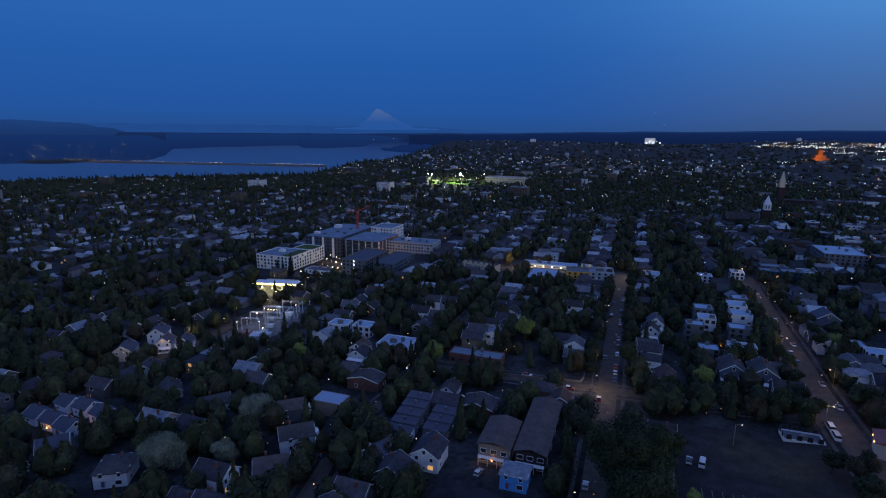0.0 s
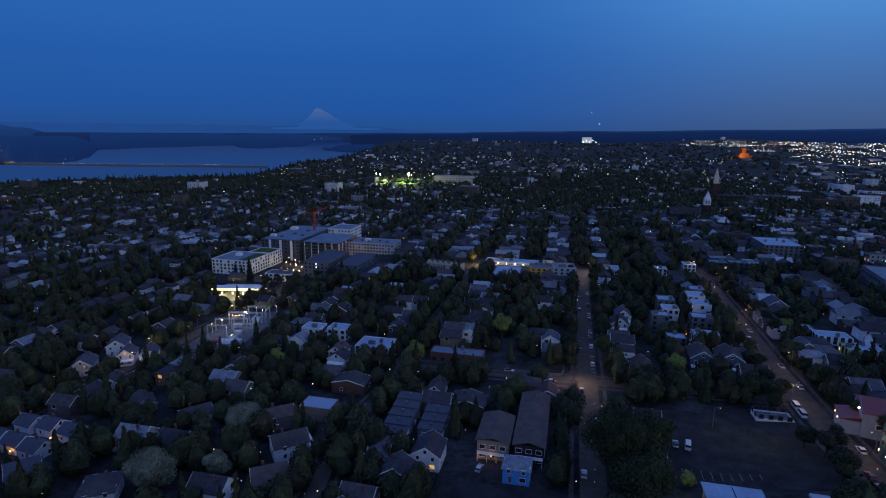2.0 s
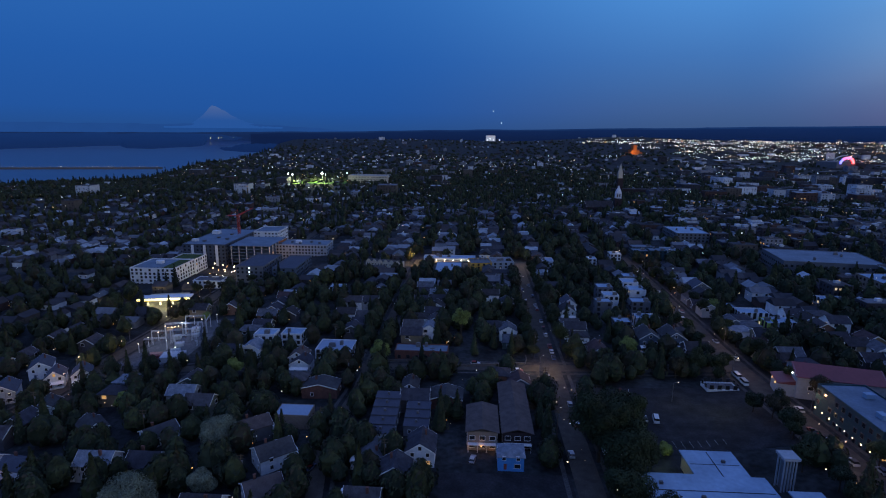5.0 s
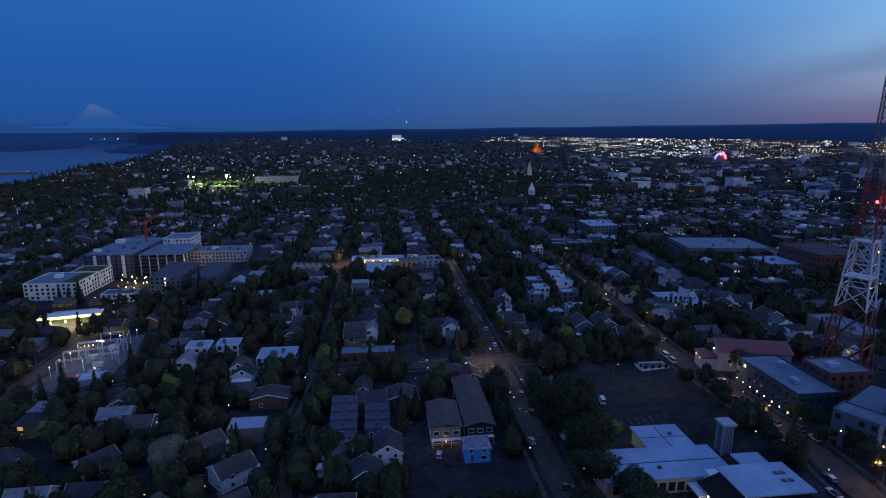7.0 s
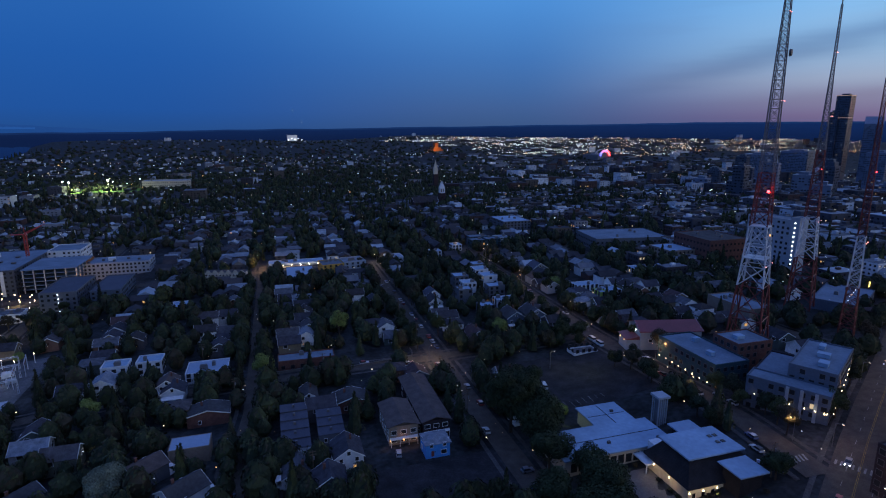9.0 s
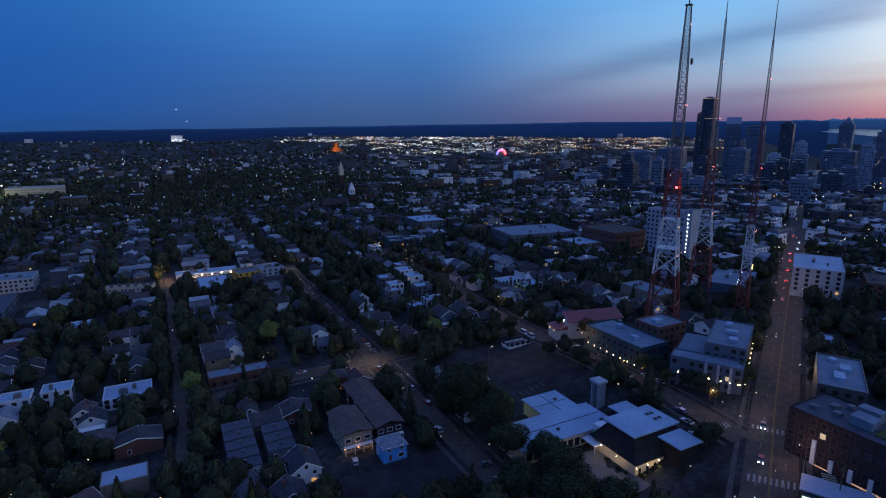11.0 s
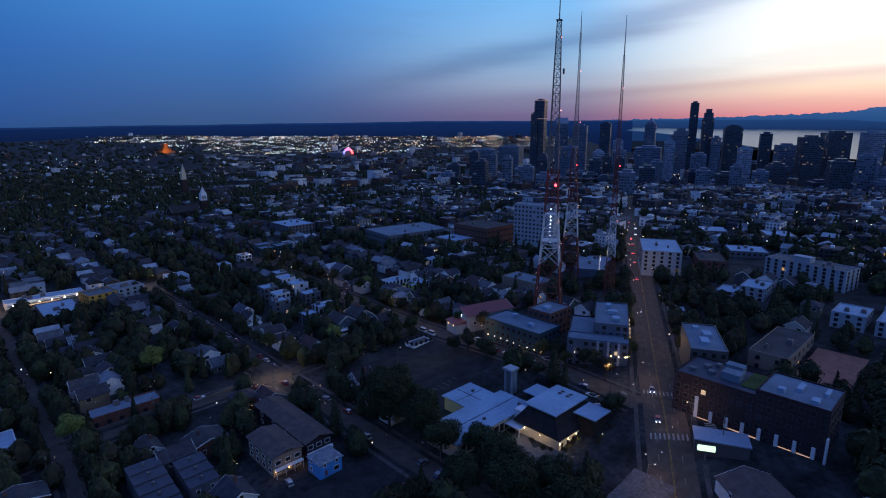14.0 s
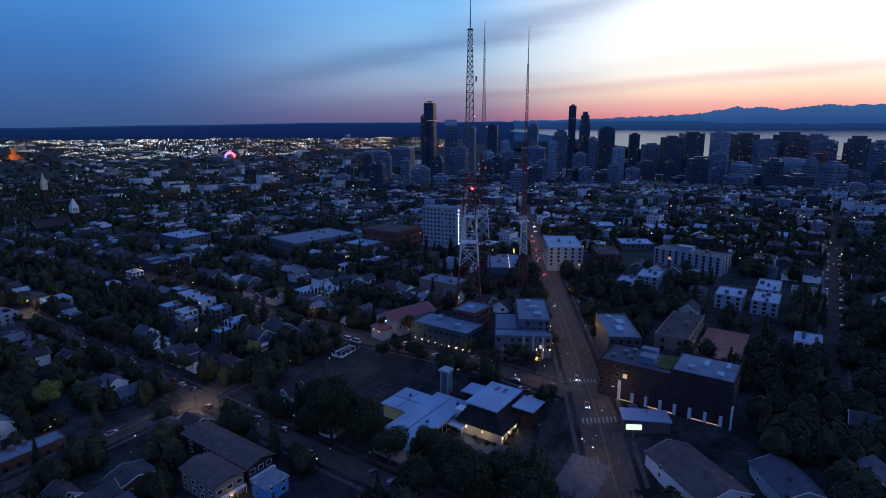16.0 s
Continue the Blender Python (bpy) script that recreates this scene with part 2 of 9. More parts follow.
M = dict(
    ground=material("soil_and_lawn", (0.030, 0.034, 0.036), 0.95, 0.5, bump=0.4, spread=0.5, patch=0.3),
    asphalt=material("asphalt", (0.066, 0.058, 0.050), 0.85, 2.5, bump=0.2, spread=0.22, patch=0.1),
    lot=material("worn_asphalt", (0.026, 0.026, 0.029), 0.9, 1.4, bump=0.2, spread=0.3, patch=0.2),
    concrete=material("concrete", (0.12, 0.115, 0.11), 0.9, 2.0, bump=0.2, spread=0.2),
    gravel=material("gravel", (0.085, 0.092, 0.105), 0.95, 1.2, bump=0.5, spread=0.35),
    paint_line=material("road_paint", (0.24, 0.24, 0.23), 0.7, 6.0, spread=0.4),
    yellow_line=material("yellow_road_paint", (0.24, 0.17, 0.04), 0.7, 6.0, spread=0.4),
    # Blue base colour stands in for the sky reflection on the lake.
    lakewater=material("lake_water_sky_tint", (0.010, 0.046, 0.115), 0.3, 0.01, spread=0.12),
    # Bluish distance haze is mixed into these three tower base colours.
    towerdark=material("haze_tinted_dark_glass", (0.036, 0.048, 0.074), 0.4, 0.2, spread=0.15),
    towergrey=material("haze_tinted_grey_stone", (0.095, 0.125, 0.185), 0.6, 0.2, spread=0.15),
    towerpale=material("haze_tinted_pale_stone", (0.19, 0.235, 0.31), 0.6, 0.2, spread=0.12),
    water=material("sound_water", (0.010, 0.02, 0.035), 0.32, 0.02, bump=0.0, spread=0.2),
    siding=material("painted_siding", [(0.34, 0.33, 0.33), (0.11, 0.12, 0.15), (0.74, 0.74, 0.74), (0.16, 0.09, 0.07), (0.14, 0.17, 0.21), (0.80, 0.80, 0.80), (0.20, 0.16, 0.11), (0.08, 0.075, 0.085), (0.09, 0.11, 0.10), (0.12, 0.13, 0.105)], 0.8, 1.5, bump=0.15, by_object=True, spread=0.15),
    shingle=material("asphalt_shingle", [(0.042, 0.042, 0.052), (0.056, 0.052, 0.060), (0.088, 0.094, 0.112), (0.066, 0.044, 0.046), (0.034, 0.035, 0.044), (0.17, 0.195, 0.235), (0.048, 0.048, 0.060), (0.038, 0.036, 0.040), (0.070, 0.068, 0.076), (0.046, 0.047, 0.060)], 0.9, 4.0, bump=0.4, by_object=True, spread=0.3, patch=0.15),
    trim=material("white_trim_paint", (0.72, 0.72, 0.71), 0.7, 3.0, spread=0.15),
    door=material("painted_door", [(0.20, 0.05, 0.04), (0.05, 0.08, 0.14), (0.10, 0.07, 0.05), (0.3, 0.3, 0.3)], 0.6, 3.0, by_object=True, spread=0.1),
    brick=material("brick", (0.13, 0.065, 0.055), 0.9, 6.0, bump=0.4, spread=0.3),
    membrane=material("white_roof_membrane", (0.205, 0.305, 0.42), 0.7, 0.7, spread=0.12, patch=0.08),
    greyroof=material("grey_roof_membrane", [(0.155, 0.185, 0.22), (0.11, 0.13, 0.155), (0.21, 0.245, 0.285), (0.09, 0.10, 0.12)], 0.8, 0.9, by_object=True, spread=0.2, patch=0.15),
    cityroof=material("city_roof", [(0.050, 0.051, 0.060), (0.036, 0.037, 0.045), (0.28, 0.33, 0.38), (0.044, 0.044, 0.052), (0.062, 0.056, 0.060), (0.040, 0.040, 0.047), (0.105, 0.12, 0.14), (0.050, 0.043, 0.046), (0.032, 0.033, 0.040), (0.19, 0.22, 0.26), (0.044, 0.046, 0.056), (0.12, 0.13, 0.155)], 0.85, 0.3, island=True, spread=0.25),
    citywall=material("city_wall", [(0.16, 0.172, 0.20), (0.050, 0.050, 0.060), (0.40, 0.44, 0.50), (0.072, 0.046, 0.043), (0.066, 0.070, 0.088), (0.042, 0.042, 0.050), (0.56, 0.59, 0.64), (0.20, 0.21, 0.24), (0.055, 0.058, 0.072), (0.085, 0.075, 0.068)], 0.85, 0.3, island=True, spread=0.2),
    white=material("white_stucco", (0.50, 0.545, 0.60), 0.85, 1.0, bump=0.1, spread=0.12, patch=0.05),
    cream=material("cream_stucco", (0.42, 0.38, 0.31), 0.85, 1.0, bump=0.1, spread=0.12),
    greywall=material("grey_panel", (0.105, 0.115, 0.135), 0.7, 1.0, spread=0.12),
    darkwall=material("charcoal_panel", (0.055, 0.055, 0.062), 0.6, 1.0, spread=0.15),
    tanwall=material("tan_panel", (0.21, 0.17, 0.14), 0.8, 1.0, spread=0.15),
    bluewall=material("sky_blue_siding", (0.06, 0.26, 0.60), 0.7, 2.0, bump=0.15, spread=0.1),
    redmetal=material("red_metal_roof", (0.15, 0.028, 0.034), 0.5, 1.0, metal=0.1, spread=0.15),
    bluemetal=material("pale_blue_metal_roof", (0.20, 0.27, 0.37), 0.5, 1.0, metal=0.2, spread=0.1),
    orangewall=material("orange_panel", (0.26, 0.10, 0.04), 0.7, 1.0, spread=0.12),
    tealwall=material("teal_panel", (0.026, 0.060, 0.075), 0.7, 1.0, spread=0.12),
    darkbrick=material("dark_brick", (0.034, 0.026, 0.031), 0.85, 5.0, bump=0.3, spread=0.25),
    bluegrey=material("blue_grey_panel", (0.075, 0.10, 0.14), 0.7, 1.0, spread=0.12),
    limewall=material("lime_panel", (0.34, 0.42, 0.10), 0.7, 1.0, spread=0.12),
    slate=material("slate_shingle", (0.058, 0.064, 0.088), 0.7, 3.0, bump=0.3, spread=0.2),
    darkroof=material("dark_roof_felt", (0.055, 0.055, 0.06), 0.9, 1.0, spread=0.25, patch=0.15),
    brownroof=material("brown_grey_shingle", (0.085, 0.068, 0.066), 0.9, 3.0, bump=0.3, spread=0.2, patch=0.1),
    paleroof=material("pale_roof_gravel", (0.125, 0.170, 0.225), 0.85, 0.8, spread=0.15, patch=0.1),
    sitewall=material("pale_site_concrete", (0.42, 0.42, 0.43), 0.85, 0.8, spread=0.15),
    tentcloth=material("white_tent_cloth", (0.36, 0.39, 0.44), 0.8, 2.0, spread=0.08),
    slabwall=material("grey_white_stucco", (0.26, 0.30, 0.35), 0.85, 1.0, bump=0.1, spread=0.12),
    yellowwall=material("yellow_panel", (0.46, 0.27, 0.06), 0.7, 1.0, spread=0.12),
    pavement=material("grey_pavement", (0.070, 0.068, 0.066), 0.9, 1.5, bump=0.2, spread=0.35, patch=0.15),
    brickpave=material("red_paving", (0.26, 0.12, 0.09), 0.9, 2.0, bump=0.2, spread=0.25),
    cranered=material("crane_paint", (0.30, 0.03, 0.02), 0.5, 2.0, spread=0.1),
    shopglow=lamp_material("lit_shop_window", (1.0, 0.50, 0.14), 0.45, True),
    yellowglow=lamp_material("lit_canopy_edge", (1.0, 0.80, 0.16), 3.2, True),
    streetglow=lamp_material("street_lamp_glass", (1.0, 0.62, 0.30), 9.0),
    redsoft=lamp_material("small_red_beacon", (1.0, 0.25, 0.2), 4.0),
    pinkglow=lamp_material("pink_arch_light", (1.0, 0.10, 0.35), 2.2),
    blueglow=lamp_material("blue_arch_light", (0.15, 0.15, 1.0), 2.2),
    selflit_white=lamp_material("self_glowing_white_wall", (0.8, 0.85, 0.95), 0.13),
    screen=lamp_material("lit_screen_face", (0.75, 1.0, 0.65), 1.1, True),
    lawn=material("sports_turf", (0.07, 0.14, 0.03), 0.9, 0.5, spread=0.25),
    blackroof=material("black_shingle", (0.022, 0.021, 0.023), 0.9, 3.0, bump=0.3, spread=0.3),
    porchglow=window_material("porch_lamp_glass", 0.40, ((1.0, 0.45, 0.14), (1.0, 0.85, 0.6)), 9.0),
    sedum=material("sedum_roof", (0.05, 0.075, 0.025), 0.95, 1.5, bump=0.6, spread=0.5),
    bark=material("bark", (0.055, 0.042, 0.034), 0.95, 4.0, bump=0.6, spread=0.3),
    leaf=material("leaves", [(0.034, 0.046, 0.022), (0.026, 0.037, 0.020), (0.045, 0.060, 0.025), (0.028, 0.041, 0.023), (0.046, 0.042, 0.027), (0.024, 0.033, 0.020)], 0.75, 0.7, by_object=True, spread=0.5),
    leaf_far=material("far_leaves", [(0.032, 0.043, 0.022), (0.026, 0.036, 0.021), (0.044, 0.055, 0.025), (0.042, 0.038, 0.026), (0.021, 0.030, 0.019)], 0.8, 0.3, island=True, spread=0.45),
    leaf_big=material("dense_leaves", (0.026, 0.040, 0.019), 0.7, 0.5, spread=0.5),
    leaf_lime=material("lime_leaves", (0.17, 0.21, 0.06), 0.75, 0.8, spread=0.4),
    conifer=material("conifer_needles", (0.017, 0.024, 0.018), 0.8, 0.8, spread=0.4),
    blossom=material("pale_blossom", (0.14, 0.165, 0.12), 0.8, 1.6, spread=0.5),
    steel_white=material("white_tower_paint", (0.46, 0.50, 0.54), 0.6, 2.0, metal=0.2, spread=0.15),
    steel_red=material("red_tower_paint", (0.12, 0.020, 0.018), 0.6, 2.0, metal=0.2, spread=0.15),
    steel=material("galvanised_steel", (0.12, 0.12, 0.132), 0.6, 2.0, metal=0.2, spread=0.15),
    wood_pole=material("creosote_pole", (0.10, 0.075, 0.055), 0.9, 3.0, bump=0.3, spread=0.25),
    car=material("car_paint", [(0.5, 0.5, 0.5), (0.03, 0.03, 0.035), (0.12, 0.13, 0.15), (0.6, 0.6, 0.6), (0.05, 0.08, 0.18), (0.25, 0.03, 0.03), (0.3, 0.31, 0.33)], 0.3, 1.0, metal=0.2, by_object=True, spread=0.03),
    tyre=material("tyre_rubber", (0.02, 0.02, 0.02), 0.9, 5.0, spread=0.2),
    glass=window_material("window_glass", 0.020, strength=0.6),
    glass_city=window_material("city_glass", 0.035, strength=0.6, island=True),
    glass_tower=window_material("tower_glass", 0.05, ((1.0, 0.70, 0.42), (0.9, 0.95, 0.95)), 0.28, island=True, gloss=0.3),
    car_glass=window_material("car_glass", 0.0),
    warm=lamp_material("warm_lamp", (1.0, 0.72, 0.38), 10.0),
    cool=lamp_material("cool_lamp", (0.92, 0.96, 1.0), 8.0),
    amber=lamp_material("amber_lamp", (1.0, 0.42, 0.08), 5.0),
    far_warm=lamp_material("far_warm_lamp", (1.0, 0.72, 0.40), 4.6),
    far_cool=lamp_material("far_cool_lamp", (0.90, 0.96, 1.0), 4.2),
    far_green=lamp_material("far_greenish_lamp", (0.72, 1.0, 0.80), 3.6),
    far_dim=lamp_material("far_dim_lamp", (1.0, 0.80, 0.58), 1.3),
    far_amber=lamp_material("far_amber_lamp", (1.0, 0.42, 0.10), 3.4),
    red=lamp_material("red_beacon", (1.0, 0.03, 0.03), 14.0),
)
M["lakewater"].node_tree.nodes["Principled BSDF"].inputs["Specular IOR Level"].default_value = 0.22


# ---------------- mesh helpers ----------------
class Shape:
    """Collects faces, then becomes one mesh."""

    def __init__(self):
        self.v, self.f, self.m = [], [], []

    def face(self, pts, slot=0):
        n = len(self.v)
        self.v += [tuple(p) for p in pts]
        self.f.append(tuple(range(n, n + len(pts))))
        self.m.append(slot)

    def solid(self, verts, faces, slot=0):
        n = len(self.v)
        self.v += [tuple(p) for p in verts]
        self.f += [tuple(n + i for i in f) for f in faces]
        self.m += [slot] * len(faces)

    def box(self, x0, y0, z0, x1, y1, z1, slot=0, top=None):
        v = [(x, y, z) for z in (z0, z1) for x, y in ((x0, y0), (x1, y0), (x1, y1), (x0, y1))]
        n = len(self.v)
        self.v += v
        for k, f in enumerate(((0, 3, 2, 1), (4, 5, 6, 7), (0, 1, 5, 4), (1, 2, 6, 5), (2, 3, 7, 6), (3, 0, 4, 7))):
            self.f.append(tuple(n + i for i in f))
            self.m.append(top if top is not None and k == 1 else slot)

    def prism(self, outline, z0, z1, slot=0, top=None):
        """An upright prism over an anticlockwise outline."""
        n, c = len(self.v), len(outline)
        self.v += [(x, y, z0) for x, y in outline] + [(x, y, z1) for x, y in outline]
        for i in range(c):
            j = (i + 1) % c
            self.f.append((n + i, n + j, n + c + j, n + c + i))
            self.m.append(slot)
        self.f.append(tuple(n + c + i for i in range(c)))
        self.m.append(slot if top is None else top)
        self.f.append(tuple(n + i for i in reversed(range(c))))
        self.m.append(slot)

    def rod(self, a, b, r, r2=None, sides=6, slot=0):
        a, b = Vector(a), Vector(b)
        d = (b - a)
        if d.length < 1e-6:
            return
        q = d.to_track_quat("Z", "Y").to_matrix()
        r2 = r if r2 is None else r2
        ring = [(math.cos(2 * math.pi * k / sides), math.sin(2 * math.pi * k / sides)) for k in range(sides)]
        v = [a + q @ Vector((x * r, y * r, 0)) for x, y in ring] + [b + q @ Vector((x * r2, y * r2, 0)) for x, y in ring]
        f = [(k, (k + 1) % sides, sides + (k + 1) % sides, sides + k) for k in range(sides)]
        f += [tuple(reversed(range(sides))), tuple(range(sides, 2 * sides))]
        self.solid(v, f, slot)

    def ball(self, c, r, slot=0, sides=8, rings=5, squash=1.0):
        v, f = [], []
        for i in range(1, rings):
            a = math.pi * i / rings
            for k in range(sides):
                b = 2 * math.pi * k / sides
                v.append((c[0] + r * math.sin(a) * math.cos(b), c[1] + r * math.sin(a) * math.sin(b), c[2] + r * squash * math.cos(a)))
        top, bot = len(v), len(v) + 1
        v += [(c[0], c[1], c[2] + r * squash), (c[0], c[1], c[2] - r * squash)]
        for i in range(rings - 2):
            for k in range(sides):
                j = (k + 1) % sides
                f.append((i * sides + k, (i + 1) * sides + k, (i + 1) * sides + j, i * sides + j))
        last = (rings - 2) * sides
        for k in range(sides):
            j = (k + 1) % sides
            f.append((top, k, j))
            f.append((bot, last + j, last + k))
        self.solid(v, f, slot)

    def mesh(self, name, mats, smooth=False):
        me = bpy.data.meshes.new(name)
        me.from_pydata(self.v, [], self.f)
        for m in mats if isinstance(mats, (list, tuple)) else [mats]:
            me.materials.append(m)
        if any(self.m):
            me.polygons.foreach_set("material_index", self.m)
        if smooth:
            me.polygons.foreach_set("use_smooth", [True] * len(self.f))
        me.update()
        return me


def part(name, shape, mats, parent, label="", smooth=False):
    ob = new(name, shape.mesh(name, mats, smooth) if isinstance(shape, Shape) else shape)
    ob.parent = parent
    if label:
        ob["label"] = label
    return ob


def thing(name, at, turn, label, category, group="", kind=""):
    ob = new(name)
    ob.matrix_basis = pose(*at, 0, 0, turn)
    return tagged(ob, label, category, group, kind)


def single(name, shape, mats, label, category, group="", kind="", smooth=False):
    return tagged(new(name, shape.mesh(name, mats, smooth)), label, category, group, kind)


# ---------------- the lie of the land ----------------
HUB = (-60.0, 0.0)


def smooth(a, b, x):
    t = min(1.0, max(0.0, (x - a) / (b - a)))
    return t * t * (3 - 2 * t)


def blend(x, knots):
    for (x0, y0), (x1, y1) in zip(knots, knots[1:]):
        if x <= x1:
            return y0 + (y1 - y0) * smooth(x0, x1, x) if x > x0 else y0
    return knots[-1][1]


SLOPE = ((-700, -24), (-250, -15.5), (-130, -8.5), (-30, -6.2), (30, -4.2), (75, 4.0), (130, 7), (280, 13), (600, 18))
SLOPE_SOUTH = ((-700, -26), (-250, -18), (-130, -9), (-30, -6.8), (40, -5), (90, -2.5), (200, 4), (600, 12))


def near_shore(az):
    """How far off the lake begins."""
    return 1640 + 860 * smooth(-32, -24.5, az) + 900 * smooth(-25, -19.5, az)


def ground(x, y):
    k = smooth(90, 240, y)
    near = (1 - k) * blend(x, SLOPE) + k * blend(x, SLOPE_SOUTH)
    dx, dy = x - HUB[0], y - HUB[1]
    r = math.hypot(dx, dy)
    if r < 700:
        return near
    az = math.degrees(math.atan2(dx, dy))          # 0 is south, west is positive
    lake = (1 - smooth(-22.5, -17.5, az)) * (1 - smooth(100, 140, -az))
    n = near_shore(az)
    sound = smooth(56, 62, az) * (1 - smooth(112, 125, az))
    # open land, raised with distance to fit the horizon in the camera's view
    basin = -22 - 26 * smooth(1300, 2300, r) * smooth(12, 22, az) + (52 + 43 * smooth(4, 20, az)) * smooth(2600, 4150, r)
    land = basin + 28 * smooth(4000, 4800, r) * smooth(0, 15, az)
    land += 4.0 * math.sin(r * 0.004 + az * 0.23) * smooth(1000, 1600, r)
    # hill with the lit tower building on it
    land += 44 * math.exp(-((az - 17.0) / (2.8 if az < 17 else 4.0)) ** 2 - ((r - 2450) / 300) ** 2)
    # the lake basin with its far shore
    shore = 4520 - 1750 * smooth(-43, -50, az) + 120 * math.sin(az * 0.5)
    bank = -20 - 13 * smooth(900, 1400, r) - 35 * smooth(n + 10, n + 260, r) + 34 * smooth(shore - 120, shore + 60, r)
    bank += 50 * smooth(shore + 100, 4800, r)
    far = land + (bank - land) * lake
    far += (-25 - 30 * smooth(1900, 2600, r) - far) * sound
    k = smooth(700, 1300, r)
    return near + (far - near) * k


def build_land():
    radii = [0.0]
    step = 9.0
    while radii[-1] < 4840:
        radii.append(radii[-1] + step)
        step = 9.0 + radii[-1] * 0.028
    turns = 300
    v = [(HUB[0], HUB[1], ground(*HUB))]
    f = []
    for r in radii[1:]:
        for k in range(turns):
            a = 2 * math.pi * k / turns
            x, y = HUB[0] + r * math.sin(a), HUB[1] + r * math.cos(a)
            v.append((x, y, ground(x, y)))
    for k in range(turns):
        f.append((0, 1 + (k + 1) % turns, 1 + k))
    for i in range(len(radii) - 2):
        for k in range(turns):
            a, b = 1 + i * turns + k, 1 + i * turns + (k + 1) % turns
            f.append((a, b, b + turns, a + turns))
    s = Shape()
    s.v, s.f, s.m = v, f, [0] * len(f)
    tagged(single("ground", s, M["ground"], "dark lawns and soil of a hilly city at dusk", "ground", kind="structure", smooth=True))


def ribbon(points, width, lift, step=8.0):
    """A strip along a polyline that follows the ground."""
    pts = []
    for (x0, y0), (x1, y1) in zip(points, points[1:]):
        n = max(1, int(math.hypot(x1 - x0, y1 - y0) / step))
        pts += [(x0 + (x1 - x0) * i / n, y0 + (y1 - y0) * i / n) for i in range(n)]
    pts.append(points[-1])
    s = Shape()
    rows = []
    for i, (x, y) in enumerate(pts):
        a, b = pts[max(0, i - 1)], pts[min(len(pts) - 1, i + 1)]
        d = math.hypot(b[0] - a[0], b[1] - a[1])
        nx, ny = -(b[1] - a[1]) / d * width / 2, (b[0] - a[0]) / d * width / 2
        rows.append([(x - nx, y - ny, ground(x - nx, y - ny) + lift), (x, y, ground(x, y) + lift), (x + nx, y + ny, ground(x + nx, y + ny) + lift)])
    for r0, r1 in zip(rows, rows[1:]):
        for k in range(2):
            s.face((r0[k], r1[k], r1[k + 1], r0[k + 1]))
    return s


AVENUE = [(-190, -64), (-60, 9), (46, 69), (98.5, 100), (221.6, 169.2), (353, 242.5), (700, 436), (1050, 632)]
STREETS = {
    "avenue_road": ([(-4.5, -70), (-4.5, 441)], 8.4),
    "side_road": ([(72, 94), (77, 130), (79.5, 180), (80, 260), (84, 430), (84.4, 455)], 9.6),
    "diagonal_road": (AVENUE, 14.5),
    "cross_road_near": ([(-232, 232), (-4, 232), (80, 230)], 7.0),
    "cross_road_far": ([(-620, 436), (-4, 436), (86, 432), (420, 436)], 9.5),
    "lake_road": ([(-238, -60), (-236, 180), (-230, 300), (-228, 900)], 9.5),
    "east_avenue": ([(-84, -50), (-87, 120), (-95, 165), (-91, 205), (-90.5, 280), (-89, 456)], 5.4),
    "west_street": ([(120, 6), (620, 6)], 6.2),
    "second_west_street": ([(165, 150), (165, 900)], 8.0),
    "third_west_avenue": ([(300, -40), (300, 900)], 8.0),
    "outer_avenue": ([(-345, -40), (-345, 900)], 7.5),
    "outer_cross_road": ([(-620, 640), (500, 640)], 8.0),
}


def build_roads():
    for k, (name, (pts, w)) in enumerate(STREETS.items()):
        lift = 0.16 + 0.012 * k
        single(name, ribbon(pts, w, lift), M["lot" if name in ("west_street", "third_west_avenue") else "asphalt"], "worn grey asphalt city street at dusk", "road", kind="structure")
        for side in (-1, 1):
            # kerb and pavement beside it
            off = []
            for i, (x, y) in enumerate(pts):
                a, b = pts[max(0, i - 1)], pts[min(len(pts) - 1, i + 1)]
                d = math.hypot(b[0] - a[0], b[1] - a[1])
                off.append((x - (b[1] - a[1]) / d * side * (w / 2 + 2.6), y + (b[0] - a[0]) / d * side * (w / 2 + 2.6)))
            single("pavement", ribbon(off, 1.5, 0.12), M["pavement"], "grey concrete pavement along a street", "pavement", kind="structure")


MAJOR = ("avenue_road", "east_avenue", "side_road", "diagonal_road", "west_street")


def road_gap(x, y, major=False):
    """Distance from the nearest road's edge."""
    best = 1e9
    for name, (pts, w) in STREETS.items():
        if major and name not in MAJOR:
            continue
        for (x0, y0), (x1, y1) in zip(pts, pts[1:]):
            dx, dy = x1 - x0, y1 - y0
            t = max(0, min(1, ((x - x0) * dx + (y - y0) * dy) / (dx * dx + dy * dy)))
            best = min(best, math.hypot(x - x0 - t * dx, y - y0 - t * dy) - w / 2)
    return best


def lake_z(r):
    """The lake's level; the far reaches, drawn nearer than they are, bend up to fit the camera's view."""
    return -42.0 + 56.0 * max(0.0, (r - 2700) / 2000) ** 5


def lake_r(e):
    """How far off the water is seen e degrees under the horizon."""
    lo, hi = 1000.0, 4790.0
    for _ in range(40):
        mid = (lo + hi) / 2
        if math.degrees(math.atan2(lake_z(mid) - 104, mid)) < e:
            lo = mid
        else:
            hi = mid
    return lo


